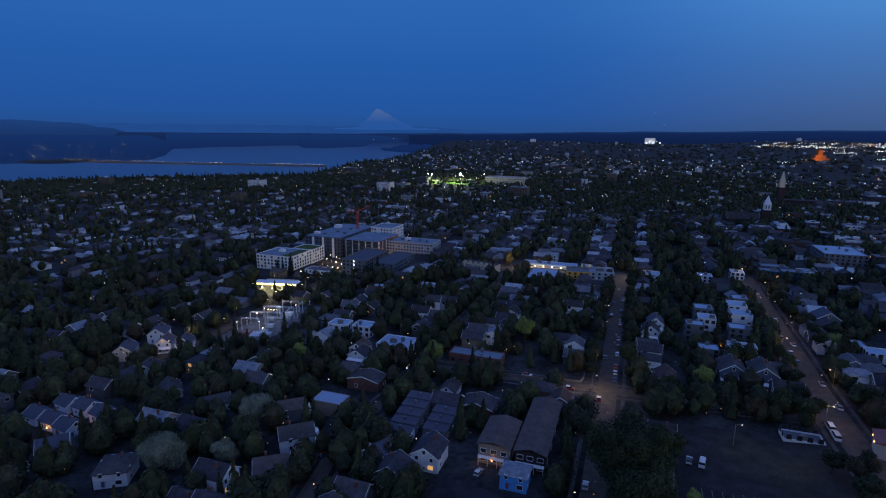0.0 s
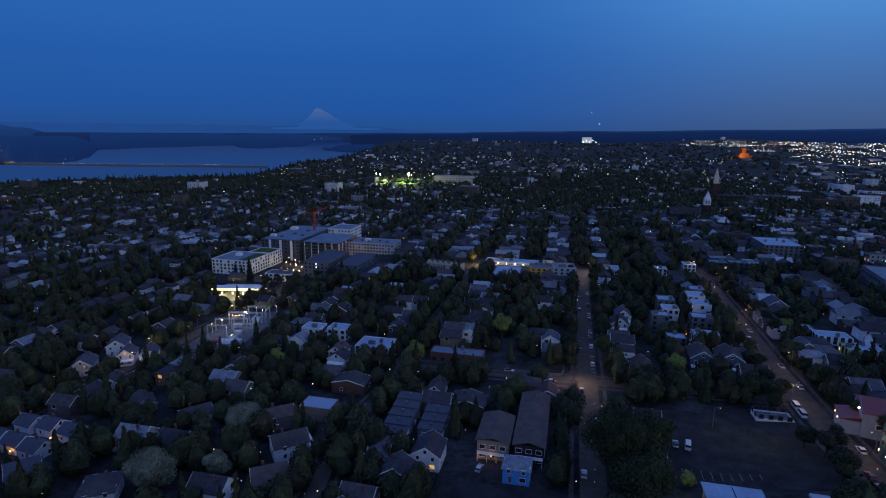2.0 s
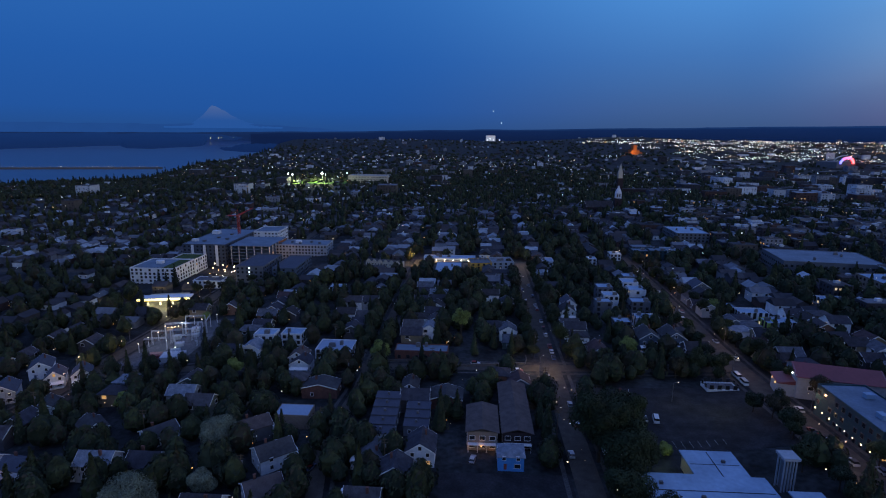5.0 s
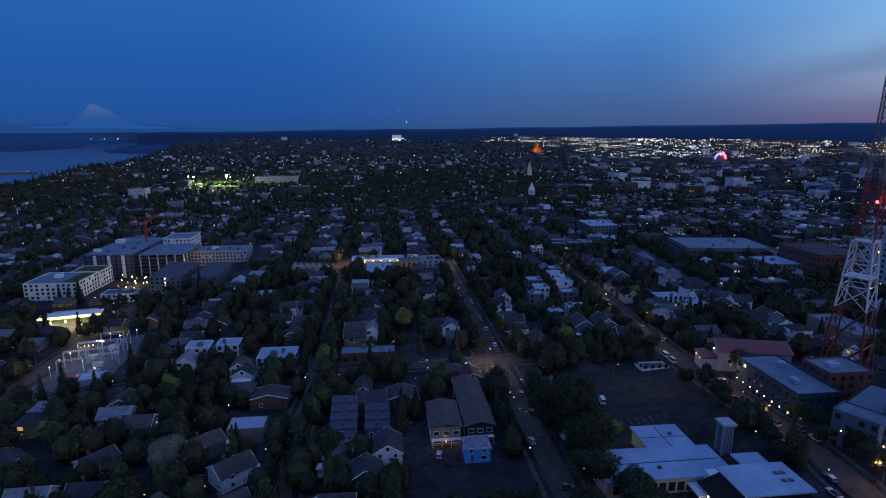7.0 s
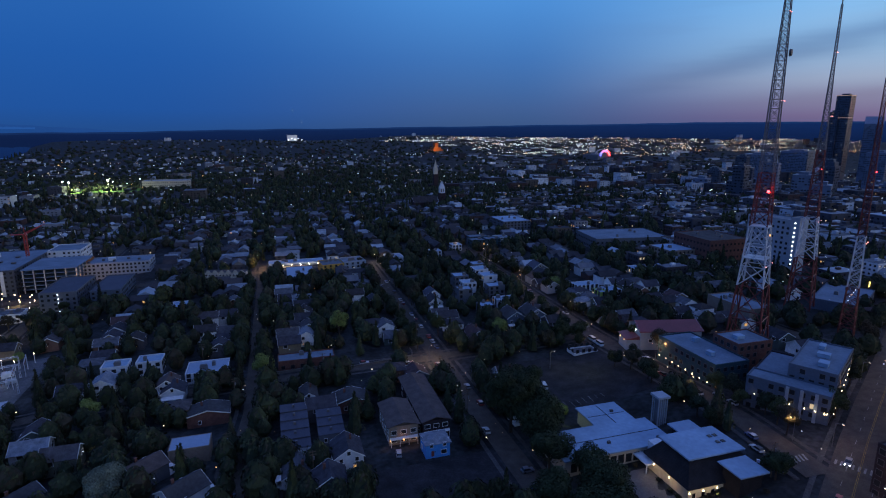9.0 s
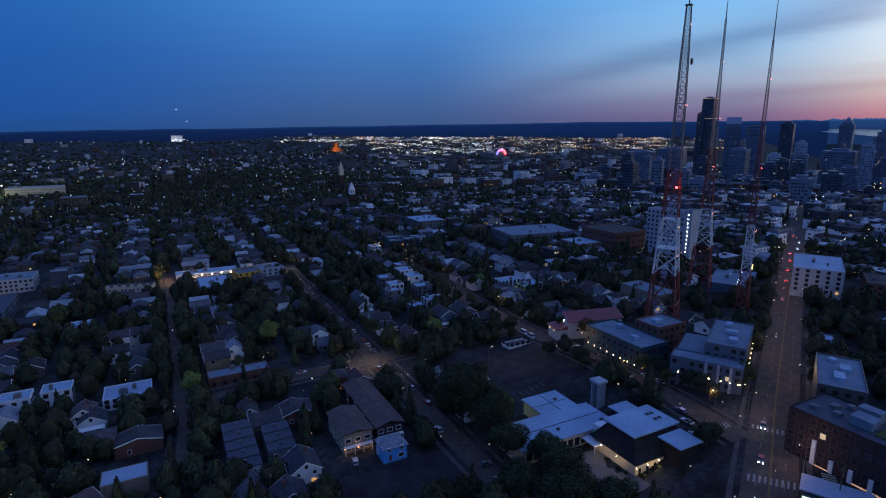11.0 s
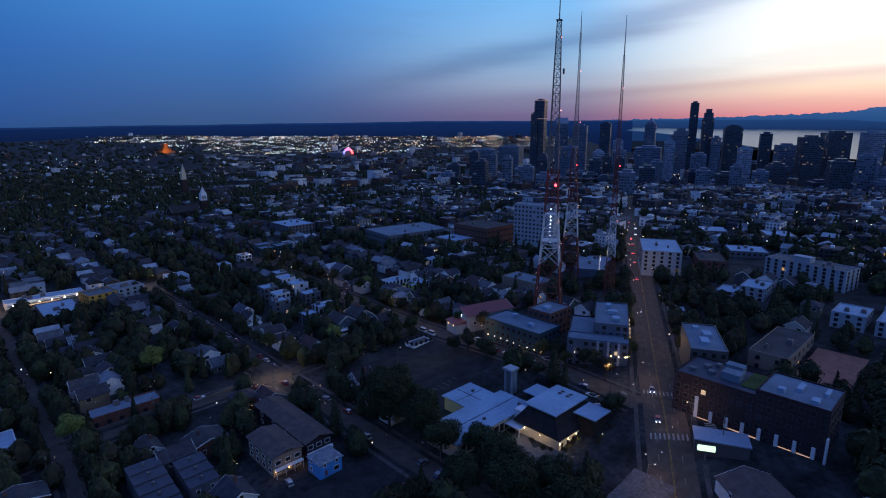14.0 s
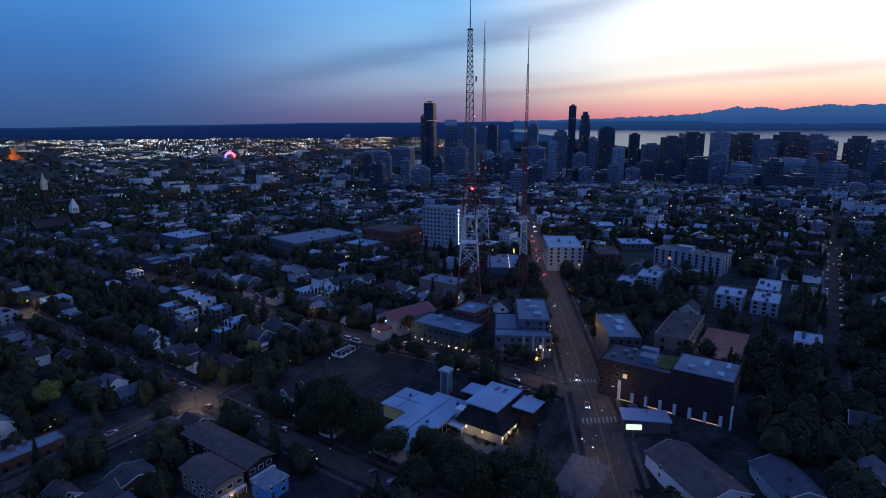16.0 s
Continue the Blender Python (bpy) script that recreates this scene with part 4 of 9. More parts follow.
def house(w, d, h, rise, style, label, porch=True, dormer=False, chimney=True, wall=None, roof=None, plain=False):
    """A house that fronts on +x; w is its width along y, d its depth."""
    t = thing("house", (0, 0, 0), 0, label, "house", "houses of the neighbourhood")
    along = style != "cross"
    if style == "hip":
        s = Shape()
        s.box(-d / 2, -w / 2, -2.0, d / 2, w / 2, h)
        part("wall", s, wall or M["siding"], t)
        part("roof", hip_roof(w, d, h, rise), roof or M["shingle"], t)
    else:
        part("wall", gable_body(w, d, h, rise, along), [wall or M["siding"], M["trim"]], t)
        part("roof", gable_roof(w, d, h, rise, along_x=along), roof or M["shingle"], t)
    if plain:
        # seen from further off: one window a side
        zz = 3.5 if h > 4.6 else 0.9
        for x, y, a in ((d / 2, w * 0.2, 90), (-d / 2, -w * 0.2, -90), (d * 0.2, w / 2, 180), (-d * 0.2, -w / 2, 0)):
            put_window(WIDE, t, x, y, zz, a)
        return t
    for zz in ([0.9, 3.7] if h > 4.6 else [0.9]):
        for yy in (-w * 0.27, w * 0.27):
            if zz < 1 and yy > 0:
                put_window(WIDE, t, d / 2, yy * 0.9, zz, 90)
            elif zz > 1:
                put_window(WIN, t, d / 2, yy, zz, 90)
            put_window(WIN, t, -d / 2, yy, zz, -90)
        put_window(WIN, t, d * 0.22, w / 2, zz, 180)
        put_window(WIN, t, -d * 0.2, -w / 2, zz, 0)
    if style == "gable":
        put_window(WIN, t, d / 2, 0, h + rise * 0.2, 90)
    door_part(t, d / 2, -w * 0.22, 0.35, 90)
    s = Shape()
    s.ball((d / 2 + 0.2, -w * 0.22 + 0.9, 2.2), 0.15, 0, 6, 4)
    part("porch_lamp", s, M["porchglow"], t)
    if porch:
        s = Shape()
        s.box(d / 2, -w * 0.45, -2.0, d / 2 + 2.0, w * 0.45, 0.3, 0)
        s.solid([(d / 2, -w * 0.47, 2.95), (d / 2 + 2.3, -w * 0.47, 2.45), (d / 2 + 2.3, w * 0.47, 2.45), (d / 2, w * 0.47, 2.95), (d / 2, -w * 0.47, 3.1), (d / 2 + 2.3, -w * 0.47, 2.6), (d / 2 + 2.3, w * 0.47, 2.6), (d / 2, w * 0.47, 3.1)],
                [(3, 2, 1, 0), (4, 5, 6, 7), (0, 1, 5, 4), (1, 2, 6, 5), (2, 3, 7, 6)])
        for yy in (-w * 0.42, 0, w * 0.42):
            s.box(d / 2 + 1.8, yy - 0.09, 0.3, d / 2 + 1.98, yy + 0.09, 2.5, 0)
        part("porch", s, M["trim"], t)
    if chimney:
        s = Shape()
        s.box(-d * 0.2, w * 0.12, h, -d * 0.2 + 0.8, w * 0.12 + 0.6, h + rise + 0.9)
        s.box(-d * 0.2 - 0.08, w * 0.12 - 0.08, h + rise + 0.9, -d * 0.2 + 0.88, w * 0.12 + 0.68, h + rise + 1.02)
        part("chimney", s, M["brick"], t)
    if dormer:
        s = Shape()
        s.box(-1.3, -w * 0.34, h + 0.2, 1.3, -0.3, h + rise * 0.82, 0)
        s.solid([(-1.55, -w * 0.40, h + rise * 0.80), (1.55, -w * 0.40, h + rise * 0.80), (1.55, 0, h + rise * 1.0), (-1.55, 0, h + rise * 1.0)], [(0, 1, 2, 3)], 1)
        part("dormer", s, [M["trim"], M["shingle"]], t)
        put_window(WIN, t, 0, -w * 0.34, h + 0.5, 0)
    return t


def box_windows(t, w, d, h, floors, z0=0.9, pitch=3.6, mesh=None, sides=(0, 1, 2, 3), joined=None, skip=0.0, seed=1):
    """Windows floor by floor round a box of w (x) by d (y), as parts, or joined for far ones."""
    rng = random.Random(seed)
    storey = h / floors
    g = Shape()
    for fl in range(floors):
        z = fl * storey + z0
        for side in sides:
            span = w if side % 2 == 0 else d
            n = max(1, int(span / pitch))
            for k in range(n):
                if rng.random() < skip:
                    continue
                u = -span / 2 + span * (k + 0.5) / n
                x, y, a = ((u, -d / 2, 0), (w / 2, u, 90), (-u, d / 2, 180), (-w / 2, -u, -90))[side]
                if joined is None:
                    put_window(mesh or FLAT, t, x, y, z, a)
                else:
                    c, sn = math.cos(radians(a)), math.sin(radians(a))
                    ww, hh = min(1.7, pitch * 0.5) / 2, 1.6
                    g.face([(x + c * q - sn * -0.05, y + sn * q + c * -0.05, z + b) for q, b in ((-ww, 0), (ww, 0), (ww, hh), (-ww, hh))])
    if joined is not None and g.f:
        part("glazing", g, joined, t)["kind"] = "stuff"


def flat_block(name, x, y, w, d, z0, top, floors, wall, roof, label, category="apartment building", turn=0, windows="parts", pitch=3.6, units=3, seed=1, group="", sides=(0, 1, 2, 3), skip=0.0, parapet=0.6):
    """A flat-roofed building with parapet, roof units and windows."""
    t = thing(name, (x, y, z0), turn, label, category, group)
    h = top - z0 - parapet
    s = Shape()
    s.box(-w / 2, -d / 2, -3, w / 2, d / 2, h)
    part("wall", s, wall, t)
    s = Shape()
    s.box(-w / 2 + 0.3, -d / 2 + 0.3, h, w / 2 - 0.3, d / 2 - 0.3, h + 0.15)
    part("roof", s, roof, t)
    s = Shape()
    p = parapet
    for a in ((-w / 2 - 0.03, -d / 2 - 0.03, w / 2 + 0.03, -d / 2 + 0.28), (-w / 2 - 0.03, d / 2 - 0.28, w / 2 + 0.03, d / 2 + 0.03), (-w / 2 - 0.03, -d / 2 + 0.28, -w / 2 + 0.28, d / 2 - 0.28), (w / 2 - 0.28, -d / 2 + 0.28, w / 2 + 0.03, d / 2 - 0.28)):
        s.box(a[0], a[1], h - 0.1, a[2], a[3], h + p)
    part("parapet", s, wall, t)
    rng = random.Random(seed)
    for k in range(units):
        s = Shape()
        a, b = rng.uniform(1.2, 3.0), rng.uniform(1.0, 2.4)
        s.box(-a / 2, -b / 2, 0, a / 2, b / 2, rng.uniform(0.8, 1.8))
        s.box(-a / 2 + 0.2, -b / 2 + 0.2, 0, a / 2 - 0.2, b / 2 - 0.2, 2.0)
        ob = part("roof_unit", s, M["steel"], t)
        ob.matrix_local = pose(rng.uniform(-w * 0.35, w * 0.35), rng.uniform(-d * 0.35, d * 0.35), h + 0.15)
    if windows == "parts":
        box_windows(t, w, d, h, floors, pitch=pitch, sides=sides, skip=skip, seed=seed)
    elif windows == "joined":
        box_windows(t, w, d, h, floors, pitch=pitch, joined=M["glass_city"], sides=sides, skip=skip, seed=seed)
    return t


# ---------------- trees ----------------
def leaf_cloud(s, rng, blobs, count, size, slot=0):
    """Small bent leaf clumps on and inside a set of blobs."""
    total = sum(b[3] ** 2 for b in blobs)
    for bx, by, bz, br in blobs:
        n = int(2 * count * br * br / total)
        for _ in range(n):
            u, a = rng.uniform(-0.75, 1), rng.uniform(0, 2 * math.pi)
            q = math.sqrt(1 - u * u)
            rr = br * (rng.uniform(0.72, 1.12))
            cx, cy, cz = bx + rr * q * math.cos(a), by + rr * q * math.sin(a), bz + rr * u * 0.85
            n1 = Vector((q * math.cos(a) + rng.uniform(-0.45, 0.45), q * math.sin(a) + rng.uniform(-0.45, 0.45), u + rng.uniform(-0.3, 0.5))).normalized()
            t1 = n1.orthogonal().normalized()
            t1.rotate(Matrix.Rotation(rng.uniform(0, 6.3), 3, n1))
            t2 = n1.cross(t1)
            c = Vector((cx, cy, cz))
            k = size * rng.uniform(0.6, 1.3)
            s.face((c - t1 * k * 0.8, c + t1 * k * 0.7 - n1 * k * 0.2, c + t2 * k * 0.9 + n1 * k * 0.15), slot)


def crown_blobs(rng, h, r, base):
    out = [(0, 0, base + (h - base) * 0.5, r * 0.72)]
    for k in range(8):
        a = k * 2.4 + rng.uniform(-0.4, 0.4)
        f = rng.uniform(0.1, 0.95)
        rad = r * (0.62 - 0.35 * abs(f - 0.4)) * rng.uniform(0.7, 1.15)
        out.append((math.cos(a) * rad, math.sin(a) * rad, base + (h - base) * (0.15 + 0.7 * f), r * rng.uniform(0.32, 0.5)))
    return out


def broadleaf(seed, h, r, count, size, leaf, label, name="tree"):
    rng = random.Random(seed)
    t = thing(name, (0, 0, 0), 0, label, "tree", "street and garden trees")
    s = Shape()
    base = h * 0.22
    s.rod((0, 0, -0.5), (0.1, 0.05, base), h * 0.030, h * 0.022, 7)
    s.rod((0.1, 0.05, base), (0, 0, h * 0.75), h * 0.022, h * 0.006, 6)
    for k in range(6):
        a = k * 1.1 + rng.random()
        z = base + h * 0.07 * k
        s.rod((0.05, 0.03, z), (math.cos(a) * r * 0.62, math.sin(a) * r * 0.62, z + h * 0.2), h * 0.012, h * 0.004, 5)
    part("trunk", s, M["bark"], t)
    s = Shape()
    leaf_cloud(s, rng, crown_blobs(rng, h, r, base), count, size)
    part("crown", s, leaf, t)
    return t


def conifer(seed, h, r, label):
    rng = random.Random(seed)
    t = thing("conifer", (0, 0, 0), 0, label, "tree", "street and garden trees")
    s = Shape()
    s.rod((0, 0, -0.5), (0, 0, h * 0.97), h * 0.018, 0.04, 6)
    part("trunk", s, M["bark"], t)
    s = Shape()
    z = h * 0.10
    while z < h * 0.98:
        f = 1 - (z / h)
        ring = r * (f ** 0.85) + 0.25
        n = 7 + int(ring * 3)
        for k in range(n):
            a = 2 * math.pi * k / n + rng.uniform(-0.3, 0.3)
            L = ring * rng.uniform(0.75, 1.15)
            dx, dy = math.cos(a), math.sin(a)
            wv = L * 0.32
            z1 = z + rng.uniform(-0.3, 0.3)
            s.face(((dx * 0.1, dy * 0.1, z1 + 0.5), (dx * L * 0.6 - dy * wv, dy * L * 0.6 + dx * wv, z1 - L * 0.10), (dx * L, dy * L, z1 - L * 0.32), (dx * L * 0.6 + dy * wv, dy * L * 0.6 - dx * wv, z1 - L * 0.10)))
        z += 0.55 + ring * 0.13
    part("crown", s, M["conifer"], t)
    return t


# ---------------- landmark buildings ----------------
KEEP = []          # footprints that stay free of houses and trees: x0, y0, x1, y1


def keep(x0, y0, x1, y1, pad=2.0):
    KEEP.append((x0 - pad, y0 - pad, x1 + pad, y1 + pad))


def is_free(x, y, pad=0.0):
    return not any(a - pad < x < c + pad and b - pad < y < d + pad for a, b, c, d in KEEP)


def slab_thing(name, outline, z0, z1, mats, label, category="building", top=1):
    s = Shape()
    s.prism(outline, z0, z1, 0, top)
    return single(name, s, mats, label, category)


def school():
    t = thing("school", (0, 0, 0), 0, "low school with white flat roofs and lit cream walls", "school")
    z0 = -5.0
    wing = [(6, 126), (46, 126), (46, 140.5), (42, 140.5), (42, 154), (27, 154), (27, 141), (6, 141)]
    s = Shape()
    s.prism(wing, z0 - 2, 0.9)
    part("wing_wall", s, M["cream"], t)
    s = Shape()
    s.prism([(5.2, 125.2), (46.8, 125.2), (46.8, 141.3), (42.8, 141.3), (42.8, 154.8), (26.2, 154.8), (26.2, 141.8), (5.2, 141.8)], 0.9, 1.3)
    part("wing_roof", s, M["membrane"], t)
    s = Shape()
    s.prism([(37.5, 108.5), (56, 108.5), (56, 120), (37.5, 120)], z0 - 2, 6.8)
    part("hall_wall", s, M["blackroof"], t)
    s = Shape()
    s.prism([(36.3, 107.3), (57.2, 107.3), (57.2, 121.2), (36.3, 121.2)], 6.8, 7.3)
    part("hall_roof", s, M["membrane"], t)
    s = Shape()
    s.prism([(34, 104), (60, 104), (60, 123), (34, 123)], z0 - 2, 0.4)
    part("hall_base", s, M["cream"], t)
    s = Shape()
    s.solid([(33, 103, 0.4), (61, 103, 0.4), (61, 124, 0.4), (33, 124, 0.4), (37.2, 108.2, 5.9), (56.3, 108.2, 5.9), (56.3, 120.3, 5.9), (37.2, 120.3, 5.9)], [(0, 1, 5, 4), (1, 2, 6, 5), (2, 3, 7, 6), (3, 0, 4, 7), (3, 2, 1, 0)])
    part("skirt_roof", s, M["blackroof"], t)
    for a in ((45.5, 97, 56, 106, 5.6), (47, 122, 56, 130, 4.6)):
        s = Shape()
        s.box(a[0] + 1.2, a[1] + 1.2, z0 - 2, a[2] - 1.2, a[3] - 1.2, a[4], 0)
        s.box(a[0], a[1], a[4], a[2], a[3], a[4] + 0.4, 1)
        part("side_roof", s, [M["blackroof"], M["membrane"]], t)
    # dark seams and vents on the white roofs
    for q in ((6, 133.4, 46, 133.7), (34.4, 141, 34.7, 154), (27, 147, 42, 147.2)):
        s = Shape()
        s.box(q[0], q[1], 1.3, q[2], q[3], 1.36)
        part("roof_seam", s, M["blackroof"], t)
    for q in ((37, 148), (24, 130), (14, 136), (42, 128)):
        s = Shape()
        s.box(q[0], q[1], 1.3, q[0] + 1.1, q[1] + 0.8, 2.1)
        part("roof_vent", s, M["darkwall"], t)
    s = Shape()
    s.box(31, 119, -1.2, 37, 126, -0.8)
    s.box(31.2, 119.2, -6, 31.5, 119.5, -1.2)
    s.box(36.4, 119.2, -6, 36.7, 119.5, -1.2)
    part("entrance_canopy", s, M["white"], t)
    s = Shape()
    s.box(36, 121.5, -5, 40, 125.5, 3.4)
    part("entrance_block", s, M["white"], t)
    keep(4, 92, 62, 156)


def bell_tower():
    t = thing("bell_tower", (52.2, 140.6, -4), 0, "slim white open bell tower with upright fins", "bell tower")
    for x in (-1.7, -0.85, 0, 0.85, 1.7):
        for y in (-1.7, 1.7):
            s = Shape()
            s.box(x - 0.16, y - 0.2, 0, x + 0.16, y + 0.2, 13.0)
            part("fin", s, M["slabwall"], t)
    s = Shape()
    s.box(-1.1, -1.1, 0, 1.1, 1.1, 12.6)
    part("core", s, M["greywall"], t)
    s = Shape()
    s.box(-2.4, -2.4, 13.0, 2.4, 2.4, 13.8)
    part("cap", s, M["slabwall"], t)


school()
bell_tower()


def framed_wing(t, x0, y0, x1, y1, z0, z1, wall, roof, floors, pitch=3.4, sides=(0, 3), joined=False, parapet=0.7, seed=3, skip=0.1):
    """One box of a larger building, with parapet and windows, in the building's own axes."""
    s = Shape()
    s.box(x0, y0, z0 - 3, x1, y1, z1 - parapet)
    part("wall", s, wall, t)
    s = Shape()
    s.box(x0 + 0.3, y0 + 0.3, z1 - parapet, x1 - 0.3, y1 - 0.3, z1 - parapet + 0.15)
    part("roof", s, roof, t)
    s = Shape()
    e = 0.04
    for q in ((x0 - e, y0 - e, x1 + e, y0 + 0.28), (x0 - e, y1 - 0.28, x1 + e, y1 + e), (x0 - e, y0 + 0.28, x0 + 0.28, y1 - 0.28), (x1 - 0.28, y0 + 0.28, x1 + e, y1 - 0.28)):
        s.box(q[0], q[1], z1 - parapet - 0.1, q[2], q[3], z1)
    part("parapet", s, wall, t)
    w, d, h = x1 - x0, y1 - y0, z1 - parapet - z0
    rng = random.Random(seed)
    g = Shape()
    for fl in range(floors):
        z = z0 + fl * h / floors + 0.9
        for side in sides:
            span = w if side % 2 == 0 else d
            n = max(1, int(span / pitch))
            for k in range(n):
                if rng.random() < skip:
                    continue
                u = -span / 2 + span * (k + 0.5) / n
                x, y, a = ((u, -d / 2, 0), (w / 2, u, 90), (-u, d / 2, 180), (-w / 2, -u, -90))[side]
                x, y = x + (x0 + x1) / 2, y + (y0 + y1) / 2
                if joined:
                    c, sn = math.cos(radians(a)), math.sin(radians(a))
                    g.face([(x + c * q + sn * 0.06, y + sn * q - c * 0.06, z + b) for q, b in ((-0.8, 0), (0.8, 0), (0.8, 1.6), (-0.8, 1.6))])
                else:
                    put_window(FLAT, t, x, y, z, a)
    if g.f:
        part("glazing", g, M["glass_city"], t)["kind"] = "stuff"


def roof_box(t, x0, y0, x1, y1, z0, z1, m, name="roof_unit"):
    s = Shape()
    s.box(x0, y0, z0, x1, y1, z1)
    s.box(x0 - 0.1, y0 - 0.1, z1, x1 + 0.1, y1 + 0.1, z1 + 0.12)
    part(name, s, M[m], t)


def lamp_ball(t, x, y, z, r=0.17, m="warm", name="lamp"):
    s = Shape()
    s.ball((0, 0, 0), r, 0, 8, 6)
    s.rod((0, 0, 0), (0, 0, r * 2.2), 0.05, None, 5)
    ob = part(name, s, M[m], t)
    ob.matrix_local = pose(x, y, z)
    return ob


def glow(x, y, z, watts, colour=(1.0, 0.6, 0.28), radius=0.4):
    d = bpy.data.lights.new("lamp_light", "POINT")
    d.energy, d.color, d.shadow_soft_size = watts, colour, radius
    ob = new("lamp_light", d)
    ob.location = (x, y, z)


# dark apartment house at the crossing: a long wing and a wing along the avenue
def corner_apartments():
    t = thing("apartment_building", (0, 0, 0), 0, "dark brick apartment building with pale roofs and planted terrace", "apartment building")
    framed_wing(t, 77.5, 36, 97, 57, 3, 21.6, M["darkbrick"], M["paleroof"], 5, 3.0)
    framed_wing(t, 77.5, 57, 97, 84, 3, 19.4, M["darkbrick"], M["slate"], 5, 3.0, sides=(3,))
    roof_box(t, 82, 57.6, 96, 63, 18.7, 19.1, "sedum", "planted_terrace")
    roof_box(t, 83, 64, 88, 70, 19.0, 21.6, "paleroof", "stair_head")
    roof_box(t, 89.5, 65, 93, 71, 19.0, 22.2, "paleroof", "stair_head")
    for q in ((84, 73, 86, 75), (88, 76, 90.5, 78), (92, 73.5, 94, 75), (82.5, 79, 84, 81)):
        roof_box(t, *q, 18.9, 20.0, "greywall")
    for q in ((80, 40, 83, 42), (86, 46, 92, 47.5), (82, 50, 84, 52), (88, 39, 93, 40)):
        roof_box(t, *q, 21, 22.2, "membrane")
    # pale pilasters and lit ground floor on the east front
    for k in range(8):
        y = 39 + k * 5.2
        s = Shape()
        s.box(76.9, y - 0.55, 0.5, 77.5, y + 0.55, 8.0 if k < 7 else 12.0)
        part("pilaster", s, M["white"], t)
    for k in range(7):
        y = 41.6 + k * 5.2
        s = Shape()
        s.box(77.2, y - 1.9, 1.6, 77.46, y + 1.9, 4.3)
        part("shop_window", s, M["shopglow"] if k % 3 != 2 else M["glass"], t)
    s = Shape()
    s.box(76.2, 35.4, 0.5, 78.0, 36.0, 12.5)
    part("end_wall", s, M["white"], t)
    w = thing("apartment_building", (113.5, 88.2, 0), 29.4, "dark five-storey apartment wing with pale roof beside the avenue", "apartment building")
    framed_wing(w, -15.5, -6.8, 15.5, 6.8, 4.5, 21.6, M["darkwall"], M["paleroof"], 5, 3.2)
    for q in ((-9, -1, -3, 2), (0, -3, 5, 0), (8, 1, 11, 3)):
        roof_box(w, *q, 21, 22.3, "membrane")
    keep(74, 32, 100, 88), keep(98, 74, 132, 104)


corner_apartments()


def lamp_apartments():
    """Apartment group whose fronts carry a string of lamps."""
    t = thing("apartment_building", (92, 124.5, 0), 29.4, "grey panelled apartment building with a string of wall lamps", "apartment building")
    framed_wing(t, 9, -13, 42, 2, 4, 20.2, M["bluegrey"], M["paleroof"], 5, 3.0)
    framed_wing(t, 0, -13, 9, 13, 2, 15.2, M["bluegrey"], M["paleroof"], 4, 3.0)
    framed_wing(t, 9, 2, 34, 13, 4, 14.5, M["darkbrick"], M["paleroof"], 3, 3.2)
    for q in ((14, -9, 18, -6), (24, -8, 27, -4), (33, -5, 37, -3)):
        roof_box(t, *q, 19.8, 21.2, "membrane")
    for k in range(3):
        s = Shape()
        s.box(-0.6, -9.5 + k * 4.4, 3, 0, -8.5 + k * 4.4, 14.8)
        part("bay", s, M["slabwall"], t)
    for k, y in enumerate((-12.6, -11.9, -9.2, -6.0, -1.6, 1.0, 6.8, 9.6)):
        lamp_ball(t, -1.2, y, 9.0 if k else 9.2, 0.18)
    for k in range(9):
        lamp_ball(t, 2.5 + k * 3.1, -14.0, 8.5 + k * 1.0, 0.17)
    e = thing("apartment_building", (0, 0, 0), 0, "teal panelled flats with wall lamps along the street", "apartment building")
    framed_wing(e, 87, 152, 104, 186, 0, 11.8, M["tealwall"], M["paleroof"], 3, 3.2)
    framed_wing(e, 104, 158, 122, 172, 2, 16.2, M["brick"], M["paleroof"], 4, 3.2)
    for q in ((92, 160, 94, 163), (97, 175, 100, 177), (108, 163, 112, 166)):
        roof_box(e, *q, 11.4 if q[0] < 104 else 15.8, 13.0 if q[0] < 104 else 17.2, "membrane")
    for k in range(8):
        lamp_ball(e, 84.6, 153 + k * 4.1, 4.2, 0.18)
    keep(84, 108, 140, 190)


lamp_apartments()


def red_hall():
    t = thing("hall", (104, 203, 1), -14, "white hall with red metal gabled roof", "hall")
    part("wall", gable_body(15, 30, 7.5, 3.0), [M["slabwall"], M["slabwall"]], t)
    part("roof", gable_roof(15, 30, 7.5, 3.0, 0.8), M["redmetal"], t)
    for k in range(5):
        put_window(WIDE, t, -10 + k * 5, -7.5, 2.0, 0)
    for k in range(3):
        put_window(WIN, t, -15, -4 + k * 4, 2.2, -90)
    s = Shape()
    s.box(-21, -6, -3, -15, 4, 3.2, 0)
    s.solid([(-21.6, -6.6, 3.2), (-14.8, -6.6, 4.6), (-14.8, 4.6, 4.6), (-21.6, 4.6, 3.2), (-21.6, -6.6, 3.0), (-14.8, -6.6, 3.0), (-14.8, 4.6, 3.0), (-21.6, 4.6, 3.0)], [(0, 1, 2, 3), (4, 5, 1, 0), (7, 3, 2, 6), (4, 0, 3, 7)], 1)
    part("porch", s, [M["slabwall"], M["redmetal"]], t)
    lamp_ball(t, -15.4, -2, 6.5, 0.3, "cool")
    for y in (-4, 1):
        lamp_ball(t, -21.6, y, 2.4, 0.25, "amber")
    keep(82, 190, 124, 216)


red_hall()

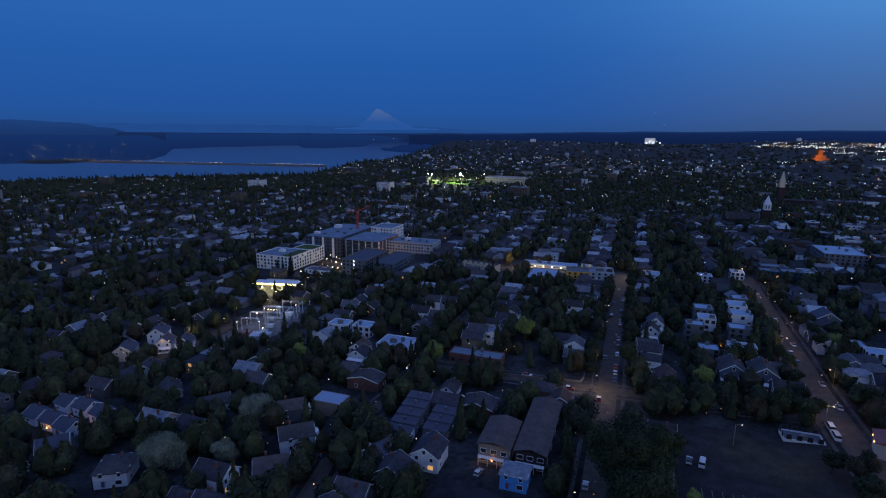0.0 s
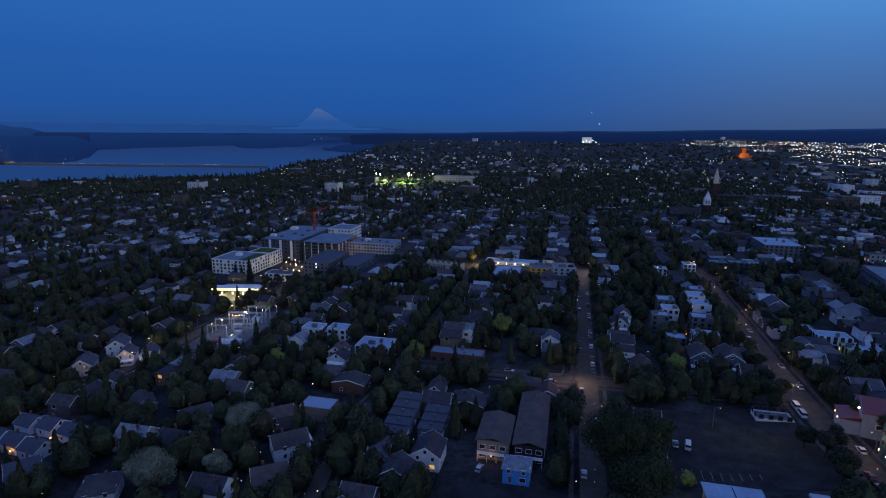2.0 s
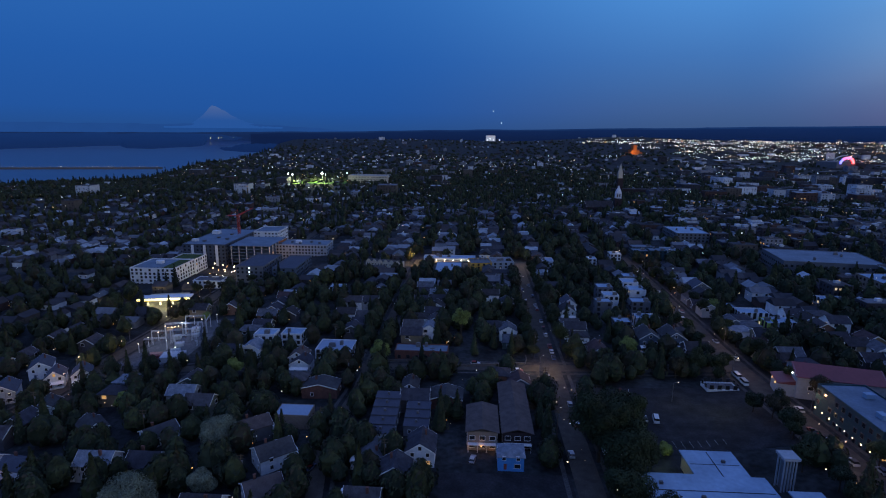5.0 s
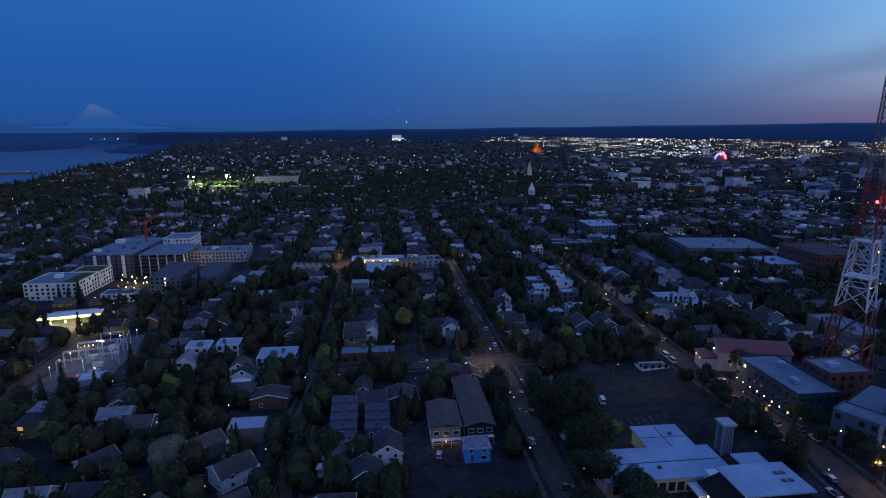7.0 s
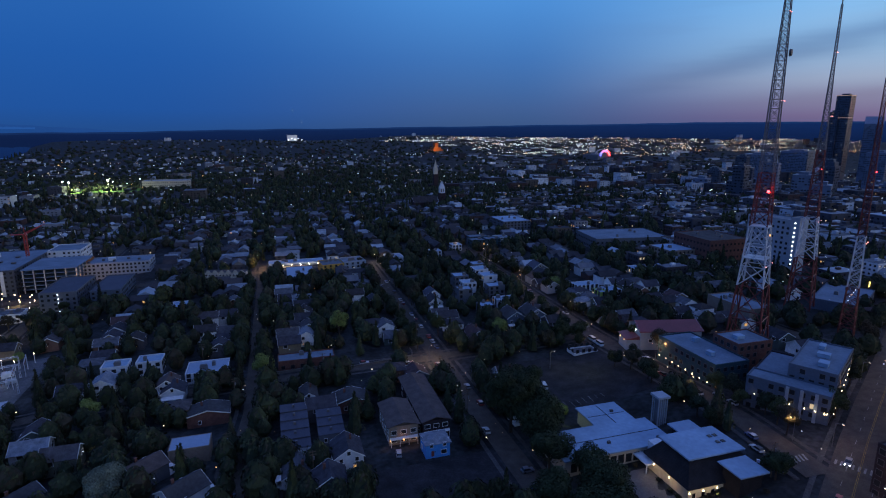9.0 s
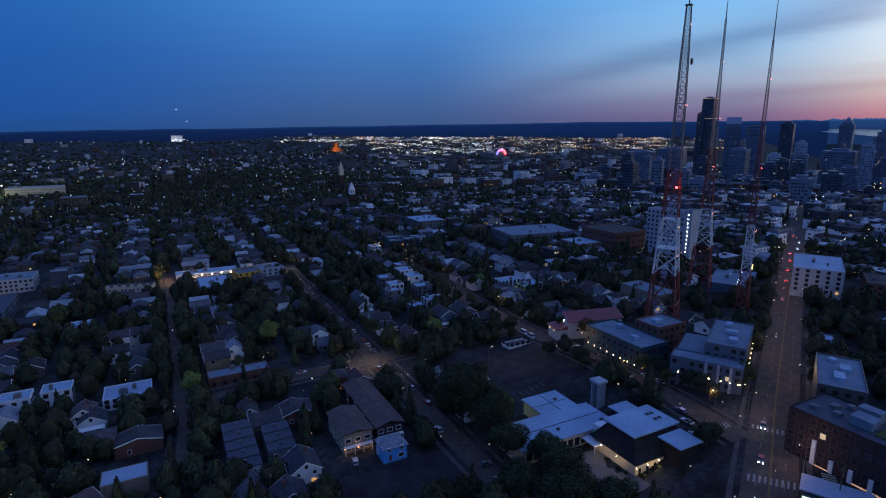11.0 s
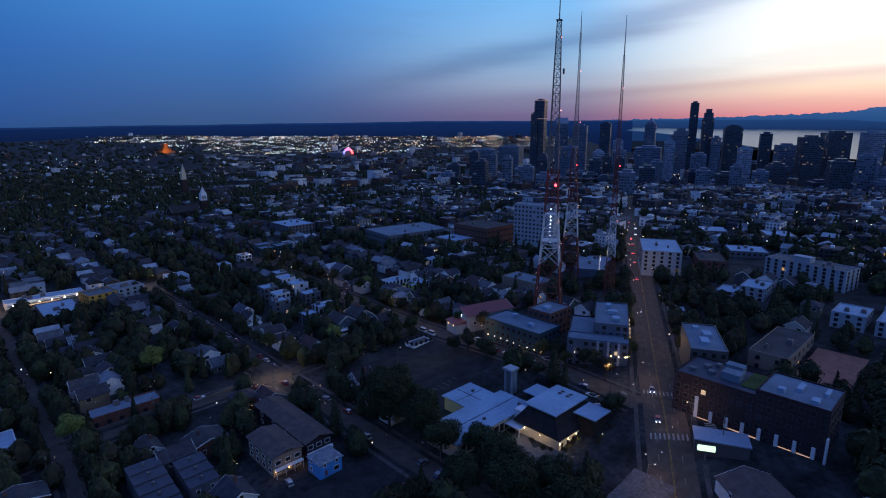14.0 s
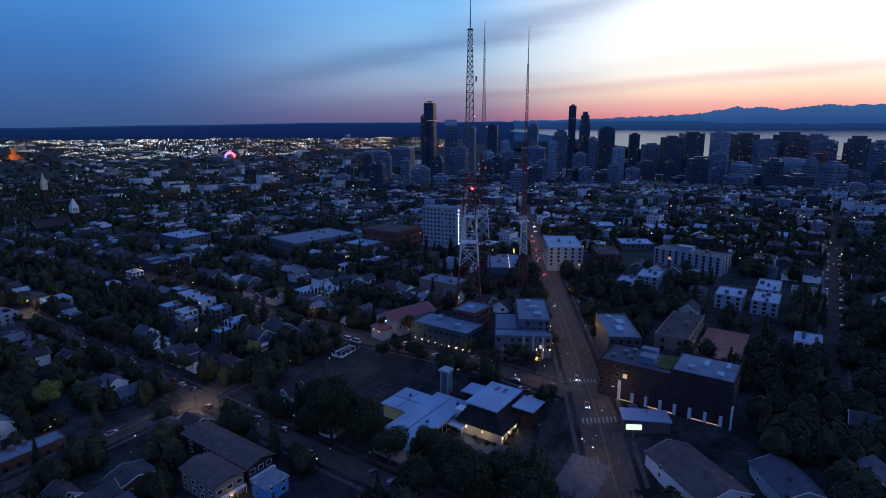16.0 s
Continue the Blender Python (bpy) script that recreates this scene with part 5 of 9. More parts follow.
flat_block("brick_building", 152, 68.5, 40, 15, 6, 14.2, 2, M["tanwall"], M["darkroof"], "tan two-storey building with dark flat roof", windows="parts", sides=(0, 3), pitch=6, seed=21)
keep(128, 60, 174, 78)
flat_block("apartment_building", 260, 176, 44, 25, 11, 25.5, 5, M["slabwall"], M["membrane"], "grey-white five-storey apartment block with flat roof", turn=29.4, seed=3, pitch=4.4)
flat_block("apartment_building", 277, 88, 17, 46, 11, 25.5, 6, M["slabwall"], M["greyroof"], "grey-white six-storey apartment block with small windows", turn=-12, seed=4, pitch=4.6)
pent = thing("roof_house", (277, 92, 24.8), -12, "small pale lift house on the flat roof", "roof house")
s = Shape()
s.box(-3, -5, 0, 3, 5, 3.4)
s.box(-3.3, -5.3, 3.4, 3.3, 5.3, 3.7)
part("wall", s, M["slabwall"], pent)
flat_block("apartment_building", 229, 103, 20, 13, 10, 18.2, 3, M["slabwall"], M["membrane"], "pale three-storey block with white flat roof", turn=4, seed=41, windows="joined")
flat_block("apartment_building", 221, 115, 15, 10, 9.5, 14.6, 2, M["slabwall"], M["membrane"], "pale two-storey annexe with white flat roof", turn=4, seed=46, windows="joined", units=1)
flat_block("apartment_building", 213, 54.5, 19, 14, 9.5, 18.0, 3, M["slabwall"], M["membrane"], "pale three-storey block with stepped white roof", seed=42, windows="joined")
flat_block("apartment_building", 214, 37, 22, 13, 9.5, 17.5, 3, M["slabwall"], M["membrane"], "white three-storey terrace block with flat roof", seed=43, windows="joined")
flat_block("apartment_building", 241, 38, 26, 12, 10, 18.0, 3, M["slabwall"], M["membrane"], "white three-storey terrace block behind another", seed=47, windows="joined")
flat_block("apartment_building", 269, 145, 28, 17, 10, 21.0, 3, M["brick"], M["darkroof"], "brown brick apartment house with lit entrance", turn=29.4, seed=48, windows="joined")
flat_block("small_shop", 171, 124, 12, 9, 7, 11.2, 1, M["greywall"], M["membrane"], "small grey shop with pale flat roof beside the avenue", "shop", turn=29.4, seed=49, pitch=3.2, units=1)
flat_block("apartment_building", 257, 18, 14, 18, 8, 14, 3, M["cream"], M["greyroof"], "cream three-storey house block with dark roof", seed=44)
flat_block("garage_block", 172, 16, 14, 11, 5, 12, 2, M["white"], M["membrane"], "pale low building with white flat roof", "garage", seed=45)
for q in ((232, 152, 285, 206), (262, 60, 292, 116), (200, 94, 240, 122), (190, 28, 256, 64), (252, 128, 288, 160), (158, 114, 179, 131), (312, 124, 350, 160), (392, 126, 420, 156), (394, 182, 424, 212), (248, 6, 266, 28), (162, 8, 182, 24)):
    keep(*q)


def stair_slab():
    t = thing("office_block", (262, 296, 12), 10, "white nine-storey slab with a bright lit stair tower", "apartment building")
    framed_wing(t, -11, -25, 3, 6, 0, 32, M["slabwall"], M["greyroof"], 9, 3.4, joined=True, skip=0.05)
    framed_wing(t, -12, -31, -2, -25, 0, 34, M["slabwall"], M["greyroof"], 1, 50)
    for k in range(10):
        s = Shape()
        s.box(-12.25, -28.6, 2 + k * 3.1, -12.0, -28.0, 2.6 + k * 3.1)
        part("stair_window", s, M["cool"], t)
    keep(244, 260, 286, 326)


stair_slab()


# ---- the building site with its crane, and what stands round it ----
def building_site():
    t = thing("unfinished_building", (0, 0, 0), 0, "seven-storey building under construction with dark glass and bare floors", "building site")
    framed_wing(t, -302, 457, -263, 535, -22, 1.6, M["towerdark"], M["paleroof"], 7, 3.6, joined=True, sides=(0, 1))
    framed_wing(t, -263, 522, -238, 552, -22, 2.0, M["white"], M["paleroof"], 7, 3.4, joined=True, sides=(0, 1))
    for k in range(3):
        s = Shape()
        x = -294 + k * 11
        s.box(x, 456.4, -22, x + 2.2, 457, 0.8)
        part("white_pier", s, M["white"], t)
    roof_box(t, -298, 506, -292, 513, 1.2, 4.2, "white", "stair_head")
    roof_box(t, -300, 470, -295, 474, 1.2, 3.2, "white", "stair_head")
    for k in range(4):
        roof_box(t, -290 + 5.5 * k, 470 + (k * 17) % 40, -287.5 + 5.5 * k, 473 + (k * 17) % 40, 1.2, 2.2, "darkwall", "roof_unit")
    for k in range(8):
        z = -21.5 + k * 3.0
        s = Shape()
        s.box(-261, 461, z, -224, 505, z + 0.35)
        part("floor_slab", s, M["paleroof"], t)
        if k < 7:
            for q in range(6):
                s = Shape()
                s.box(-260 + q * 7, 461.5, z + 0.35, -259.3 + q * 7, 462.2, z + 3.0)
                part("column", s, M["sitewall"], t)
                s = Shape()
                s.box(-225, 462 + q * 8, z + 0.35, -224.3, 462.7 + q * 8, z + 3.0)
                part("column", s, M["sitewall"], t)
            s = Shape()
            s.box(-224.0, 485, z + 0.6, -223.7, 505, z + 2.6)
            part("hoarding", s, M["orangewall"], t)
    g = thing("apartment_building", (0, 0, 0), 0, "grey five-storey apartment building with dark end wall", "apartment building")
    framed_wing(g, -229, 400, -207, 444, -19, -3, M["greywall"], M["slate"], 5, 3.4, joined=True, sides=(0, 1))
    for k in range(5):
        lamp_ball(g, -218, 399.8, -16.5 + k * 2.9, 0.35, "cool")
    g = thing("apartment_building", (0, 0, 0), 0, "slate grey five-storey apartment building with balconies", "apartment building")
    framed_wing(g, -198, 396, -180, 440, -18, -2.8, M["bluegrey"], M["slate"], 5, 3.2, joined=True, sides=(0, 1))
    g = thing("apartment_building", (0, 0, 0), 0, "pale gridded four-storey apartment building", "apartment building")
    framed_wing(g, -226, 482, -178, 506, -18, -2.5, M["slabwall"], M["paleroof"], 5, 3.0, joined=True, sides=(0, 1))
    roof_box(g, -210, 491, -205, 495, -3, -0.6, "white", "stair_head")
    for k in range(5):
        roof_box(g, -224 + 9 * k, 486 + (k * 7) % 12, -222 + 9 * k, 488 + (k * 7) % 12, -3, -1.8, "darkwall")
    g = thing("apartment_building", (0, 0, 0), 0, "white five-storey apartment building with planted roof strip", "apartment building")
    framed_wing(g, -313, 396, -277, 428, -20.5, -5.2, M["white"], M["paleroof"], 5, 3.6, sides=(0, 1))
    framed_wing(g, -297, 428, -276, 448, -20.5, -5.0, M["white"], M["sedum"], 5, 3.6, sides=(0, 1))
    roof_box(g, -300, 411, -295, 415, -5.5, -3.2, "white", "stair_head")
    s = Shape()
    s.box(-288, 398, -5.75, -279, 426, -5.5)
    part("planted_strip", s, M["sedum"], g)
    flat_block("shop", -246, 392, 22, 12, -18, -11.5, 2, M["white"], M["greyroof"], "low pale shop with dark roof edge", "shop", seed=51, windows="parts", sides=(0,))
    keep(-320, 384, -172, 560)
    # tower crane
    c = thing("tower_crane", (-272, 509, 1.5), 0, "red lattice tower crane over the building site", "crane")
    s = Shape()
    for z in range(0, 18, 2):
        for a, b in (((-0.9, -0.9), (0.9, -0.9)), ((0.9, -0.9), (0.9, 0.9)), ((0.9, 0.9), (-0.9, 0.9)), ((-0.9, 0.9), (-0.9, -0.9))):
            s.rod((*a, z), (*a, z + 2), 0.26, None, 4)
            s.rod((*a, z), (*b, z + 2), 0.16, None, 4)
    part("crane_mast", s, M["cranered"], c)
    s = Shape()
    end = Vector((13, 8, 25))
    for o in (Vector((-0.8, 0, 0)), Vector((0.8, 0, 0)), Vector((0, 0, 1.2))):
        s.rod(Vector((0, 0, 18)) + o, end, 0.28, 0.16, 4)
    for k in range(9):
        a = Vector((0, 0, 18)).lerp(end, k / 9)
        s.rod(a + Vector((-0.8, 0, 0)), a + Vector((0.8, 0, 0)), 0.08, None, 4)
        s.rod(a + Vector((0.8, 0, 0)), a + Vector((0, 0, 1.2)), 0.08, None, 4)
    s.rod((0, 0, 18), (-9, -4, 18.5), 0.5, None, 4)
    s.rod((-9, -4, 18.5), (0, 0, 24), 0.1, None, 4)
    s.rod((0, 0, 18), (0, 0, 24), 0.2, None, 4)
    jib = part("jib", s, M["cranered"], c)
    s = Shape()
    s.box(-1, 0.9, 16.6, 1, 2.4, 18.6)
    part("cab", s, M["white"], c)
    s = Shape()
    s.box(-10.5, -5.5, 16.6, -8, -3, 18.6)
    part("counterweight", s, M["concrete"], jib)
    for x, y, z in ((-258, 440, -14), (-262, 430, -13), (-250, 425, -15), (-246, 436, -14), (-268, 446, -12), (-239, 420, -15)):
        p = thing("work_lamp", (x, y, ground(x, y)), 0, "bright work lamp on a post at the site", "work lamp", "work lamps")
        s = Shape()
        s.rod((0, 0, 0), (0, 0, 5), 0.08, None, 6)
        part("post", s, M["steel"], p)
        lamp_ball(p, 0, 0, 5, 0.36)
    glow(-252, 426, -14, 4200, (1.0, 0.66, 0.25), 1.5)
    glow(-246, 408, -14, 4000, (1.0, 0.75, 0.35), 1.0)
    glow(-236, 398, -13, 900, (0.7, 1.0, 0.6), 1.0)
    glow(-218, 456, -8, 4200, (1.0, 0.45, 0.12), 1.0)


building_site()


def fuel_station():
    z = ground(-255, 346)
    t = thing("fuel_station", (-256, 346, z), 13, "fuel station with bright yellow-lit flat canopy", "fuel station")
    s = Shape()
    s.box(-17, -5, 4.8, 17, 5, 5.6)
    part("canopy", s, M["white"], t)
    s = Shape()
    s.box(-17.1, -5.1, 4.5, 17.1, -5.0, 5.7)
    part("canopy_sign", s, M["yellowglow"], t)
    s = Shape()
    for k in range(4):
        s.box(-12.5 + k * 8, -1, 4.7, -11 + k * 8, 1, 4.8)
    part("canopy_lights", s, M["cool"], t)
    for k in range(4):
        s = Shape()
        s.box(-12 + k * 8, -0.3, -1, -11.4 + k * 8, 0.3, 4.8)
        part("canopy_post", s, M["steel"], t)
        s = Shape()
        s.box(-12.3 + k * 8, -0.9, 0, -11.1 + k * 8, -0.4, 1.7)
        part("fuel_pump", s, M["white"], t)
    s = Shape()
    s.box(-14, 8, -1, 12, 15, 3.6)
    kiosk = part("kiosk", s, M["cream"], t)
    s = Shape()
    s.box(-13, 7.9, 0.5, 11, 7.98, 2.8)
    part("kiosk_window", s, M["shopglow"], kiosk)
    for k in range(3):
        glow(-266 + k * 10, 342 + k * 2.3, z + 4.0, 8000, (1.0, 0.8, 0.34), 0.8)
    glow(-250, 336, z + 4, 8500, (1.0, 0.85, 0.5), 0.8)
    keep(-276, 330, -236, 364)


fuel_station()

# other low commercial buildings, one by one
for x, y, w, d, z0, top, fl, wall, roof, lab, tn in (
        (-36.5, 423, 17, 18, -8, 0.0, 3, "yellowwall", "greyroof", "yellow panelled apartment building with flat roof", 8),
        (-19, 425.5, 17.5, 18, -8, 0.6, 3, "slabwall", "greyroof", "pale grey apartment building beside the yellow one", 8),
        (-61, 408, 20, 34, -9, -2, 2, "greywall", "bluemetal", "low shop with pale blue roof", 0),
        (-62, 452, 44, 12, -9, -4, 1, "white", "membrane", "long low shop with lit front", 0),
        (16, 430, 14, 14, -7, 0.5, 2, "white", "bluemetal", "small pale building with blue roof", 0),
        (215, 400, 66, 44, 4, 14, 2, "greywall", "paleroof", "long low commercial building with pale flat roof", -8),
        (228, 346, 30, 26, 5, 12, 2, "tanwall", "membrane", "low commercial building with pale roof", 0),
        (160, 517, 30, 38, 3, 12, 3, "greywall", "membrane", "four-square building with white roof", 0),
        (254, 338, 36, 40, 6, 21.5, 3, "brick", "darkroof", "red brick building with dark flat roof", 0),
        (169, 222, 16, 30, 5, 10, 1, "tanwall", "paleroof", "low tan shop at the mast foot under an orange lamp", 0),
        (336, 143, 24, 26, 9, 16.5, 2, "greywall", "membrane", "low grey commercial building with pale roof", 29),
        (409, 142, 26, 22, 11, 19, 2, "tanwall", "membrane", "tan commercial building with pale roof", 29),
        (411, 196, 26, 22, 8, 15.5, 2, "greywall", "membrane", "grey commercial building with pale roof beside the avenue", 29),
        (234, 212, 44, 24, 7, 11, 1, "bluegrey", "paleroof", "low blue-grey garage with lamps along its roof", 29)):
    flat_block("commercial_building", x, y, w, d, z0, top, fl, M[wall], M[roof], lab, "commercial building", turn=tn, windows="joined" if fl > 1 else "none", seed=int(abs(x)), units=3)
    keep(x - w / 2, y - d / 2, x + w / 2, y + d / 2)


# ---- open yards ----
def yard(name, outline, m, label, lift=0.10):
    s = Shape()
    xs, ys = [p[0] for p in outline], [p[1] for p in outline]
    n = 12
    x0, x1, y0, y1 = min(xs), max(xs), min(ys), max(ys)

    def at(i, j):
        x, y = x0 + (x1 - x0) * i / n, y0 + (y1 - y0) * j / n
        return x, y, ground(x, y) + lift

    for i in range(n):
        for j in range(n):
            s.face((at(i, j), at(i + 1, j), at(i + 1, j + 1), at(i, j + 1)))
    single(name, s, M[m], label, "yard", kind="structure")
    keep(x0, y0, x1, y1, 1.0)


yard("car_park", [(20, 162), (72, 212)], "lot", "dark worn asphalt car park with painted bays")
yard("gravel_yard", [(-52, 124), (-9.5, 149)], "lot", "dark paved yard behind the blue house")
yard("school_path", [(22, 98), (35, 122)], "concrete", "pale concrete walk in front of the school", 0.14)
yard("lower_court", [(19, 66), (42, 80)], "gravel", "pale paved court below the school lawn", 0.3)
keep(30, 81, 60, 96)
yard("substation_yard", [(-225, 240), (-190, 308)], "gravel", "pale gravel yard of a substation with many lamps")
yard("parking_yard", [(112, 62), (127.5, 84)], "lot", "small paved yard behind the apartments", 0.13)
yard("brick_yard", [(131, 40), (172, 59)], "brickpave", "reddish paved yard beside the tan building", 0.13)
for k in range(9):
    s = Shape()
    x = 24 + k * 2.9
    s.box(x, 165, ground(x, 168) + 0.13, x + 0.12, 170, ground(x, 168) + 0.15)
    single("bay_line", s, M["paint_line"], "painted white parking bay line", "road marking", "bay lines of the car park", kind="structure")

# ---------------- lattice masts ----------------
def lattice_mast(x, y, z0, levels, label, pole_top):
    """Four legs that lean inward, braced in bays. levels: (height, half width, material)."""
    t = thing("radio_mast", (x, y, z0), 30, label, "radio mast", "radio masts on the hill")
    for (h0, w0, m), (h1, w1, _) in zip(levels, levels[1:]):
        bays = max(1, round((h1 - h0) / max(2.2, 1.0 * (w0 + w1))))
        s = Shape()
        for b in range(bays):
            f0, f1 = b / bays, (b + 1) / bays
            za, zb = h0 + (h1 - h0) * f0, h0 + (h1 - h0) * f1
            wa, wb = w0 + (w1 - w0) * f0, w0 + (w1 - w0) * f1
            ca = [(-wa, -wa, za), (wa, -wa, za), (wa, wa, za), (-wa, wa, za)]
            cb = [(-wb, -wb, zb), (wb, -wb, zb), (wb, wb, zb), (-wb, wb, zb)]
            leg = 0.13 + 0.046 * wa
            for k in range(4):
                j = (k + 1) % 4
                s.rod(ca[k], cb[k], leg, leg, 5)
                s.rod(ca[k], cb[j], leg * 0.5, None, 4)
                s.rod(ca[j], cb[k], leg * 0.5, None, 4)
                s.rod(cb[k], cb[j], leg * 0.55, None, 4)
        part("lattice_section", s, M[m], t)
    h, w, m = levels[-1]
    s = Shape()
    s.box(-w * 1.5, -w * 1.5, h, w * 1.5, w * 1.5, h + 0.4)
    s.rod((0, 0, h), (0, 0, pole_top), 0.30, 0.12, 8)
    part("antenna_pole", s, M["steel"], t)
    return t


def beacon(t, x, y, z, r, m="red"):
    s = Shape()
    s.ball((0, 0, 0), r)
    ob = part("beacon", s, M[m], t)
    ob.matrix_local = pose(x, y, z)


keep(112, 190, 146, 192), keep(182, 195, 212, 222), keep(165, 158, 190, 180)
MAST_A = lattice_mast(127, 176, 5, [(0, 7.4, "steel_red"), (30, 5.2, "steel_white"), (57, 3.5, "steel_red"), (76, 2.7, "steel_red"), (80, 2.6, "steel"), (103, 2.1, "steel"), (130, 1.6, "steel"), (153, 1.0, "steel")], "tall red and white lattice radio mast with beacons", 185)
MAST_B = lattice_mast(196, 208, 8, [(0, 6.0, "steel_red"), (28, 4.4, "steel_white"), (50, 2.9, "steel_red"), (85, 1.7, "steel"), (104, 1.2, "steel"), (128, 0.6, "steel"), (155, 0.35, "steel")], "slender red and white lattice radio mast", 168)
MAST_C = lattice_mast(178, 168, 8, [(0, 3.0, "steel_red"), (24, 2.2, "steel_white"), (48, 1.5, "steel_red"), (85, 0.95, "steel_red"), (115, 0.6, "steel"), (137, 0.35, "steel")], "slender lattice radio mast with red beacons", 158)
for q, z in ((MAST_A, 72), (MAST_B, 75), (MAST_C, 77)):
    beacon(q, 0, -1.5, z, 0.62 if q == MAST_A else 0.30)


# ---------------- houses ----------------
HOUSES = [
    house(8.2, 11.5, 5.6, 3.0, "gable", "two-storey wooden house with gabled shingle roof and porch"),
    house(9.0, 10.5, 3.3, 3.2, "gable", "low wooden bungalow with gabled shingle roof", chimney=True),
    house(8.6, 10.0, 5.8, 2.2, "hip", "square two-storey house with hipped roof"),
    house(9.4, 9.6, 5.2, 3.0, "cross", "two-storey house with side-gabled roof and dormer", dormer=True),
    house(7.4, 12.5, 5.9, 2.6, "gable", "narrow two-storey house with gabled roof", porch=False),
    house(10.5, 9.5, 3.2, 2.6, "cross", "low bungalow with side-gabled roof"),
]
FAR_HOUSES = [
    house(8.4, 11.0, 5.4, 2.8, "gable", "two-storey wooden house with gabled shingle roof", plain=True),
    house(9.0, 10.0, 3.3, 2.8, "gable", "low bungalow with gabled shingle roof", plain=True),
    house(8.6, 9.6, 5.6, 2.0, "hip", "square two-storey house with hipped roof", plain=True),
    house(9.6, 9.2, 4.9, 2.6, "cross", "house with side-gabled shingle roof", plain=True),
]


def place(ob, x, y, turn, z=None):
    ob.matrix_basis = pose(x, y, ground(x, y) + 0.3 if z is None else z, 0, 0, turn)
    return ob


# houses that stand out in the view, each placed to fit the camera's view
place(house(9.5, 11, 5.4, 3.0, "gable", "white gabled two-storey house with small windows", porch=False, wall=M["white"]), -58.5, 157, -90)
place(house(8.5, 7.5, 5.0, 1.2, "hip", "sky-blue box house with pale window band", porch=False, chimney=False, wall=M["bluewall"]), -28.5, 154.5, -90)
place(house(10, 11, 5.0, 2.0, "hip", "white house with dark hipped roof beside blossoming trees", wall=M["white"], roof=M["darkroof"], porch=False), -153, 117, -60)
for x, y, a in ((-224, 141, -8), (-212, 139, -8), (-200, 136, -8), (-222, 152.5, -8), (-210, 151.5, -8), (-196, 148, -8)):
    place(house(7.6, 9.0, 3.6, 2.4, "gable", "white gabled cottage in a double row of six", porch=False, wall=M["white"], roof=M["slate"]), x, y, a)
for x, y in ((-240, 222), (-229, 225)):
    place(house(8, 10, 5.0, 3.2, "gable", "white gabled house with dark window trim", wall=M["white"], roof=M["slate"]), x, y, -60)
place(house(9, 12, 4.8, 3.0, "gable", "pale gabled house beside the street corner", wall=M["cream"]), 19, 243, -90)
place(house(9, 11, 5.0, 3.4, "gable", "white gabled house between dark trees", wall=M["white"]), 14, 303, -90)
place(house(7.5, 9, 4.2, 2.8, "gable", "small white gabled house beside the big tree", wall=M["white"], porch=False), 16, 196, 180)
place(house(17, 27, 5.0, 3.2, "gable", "long hall with brown-grey gabled roof beside the crossing", porch=False, wall=M["white"], roof=M["brownroof"], chimney=False), 45, 41, 50)
place(house(9, 9, 4.4, 2.6, "gable", "white gabled house between the gardens", wall=M["white"]), -122, 228, -90)
for q in ((-64, 150, -53, 164), (-50, 149, -20, 161), (-163, 100, -134, 127), (-231, 130, -188, 160), (-248, 214, -222, 232), (13, 236, 26, 252), (8, 296, 22, 310), (10, 190, 22, 202), (30, 26, 77, 72), (-128, 222, -116, 235)):
    keep(*q, 1.0)


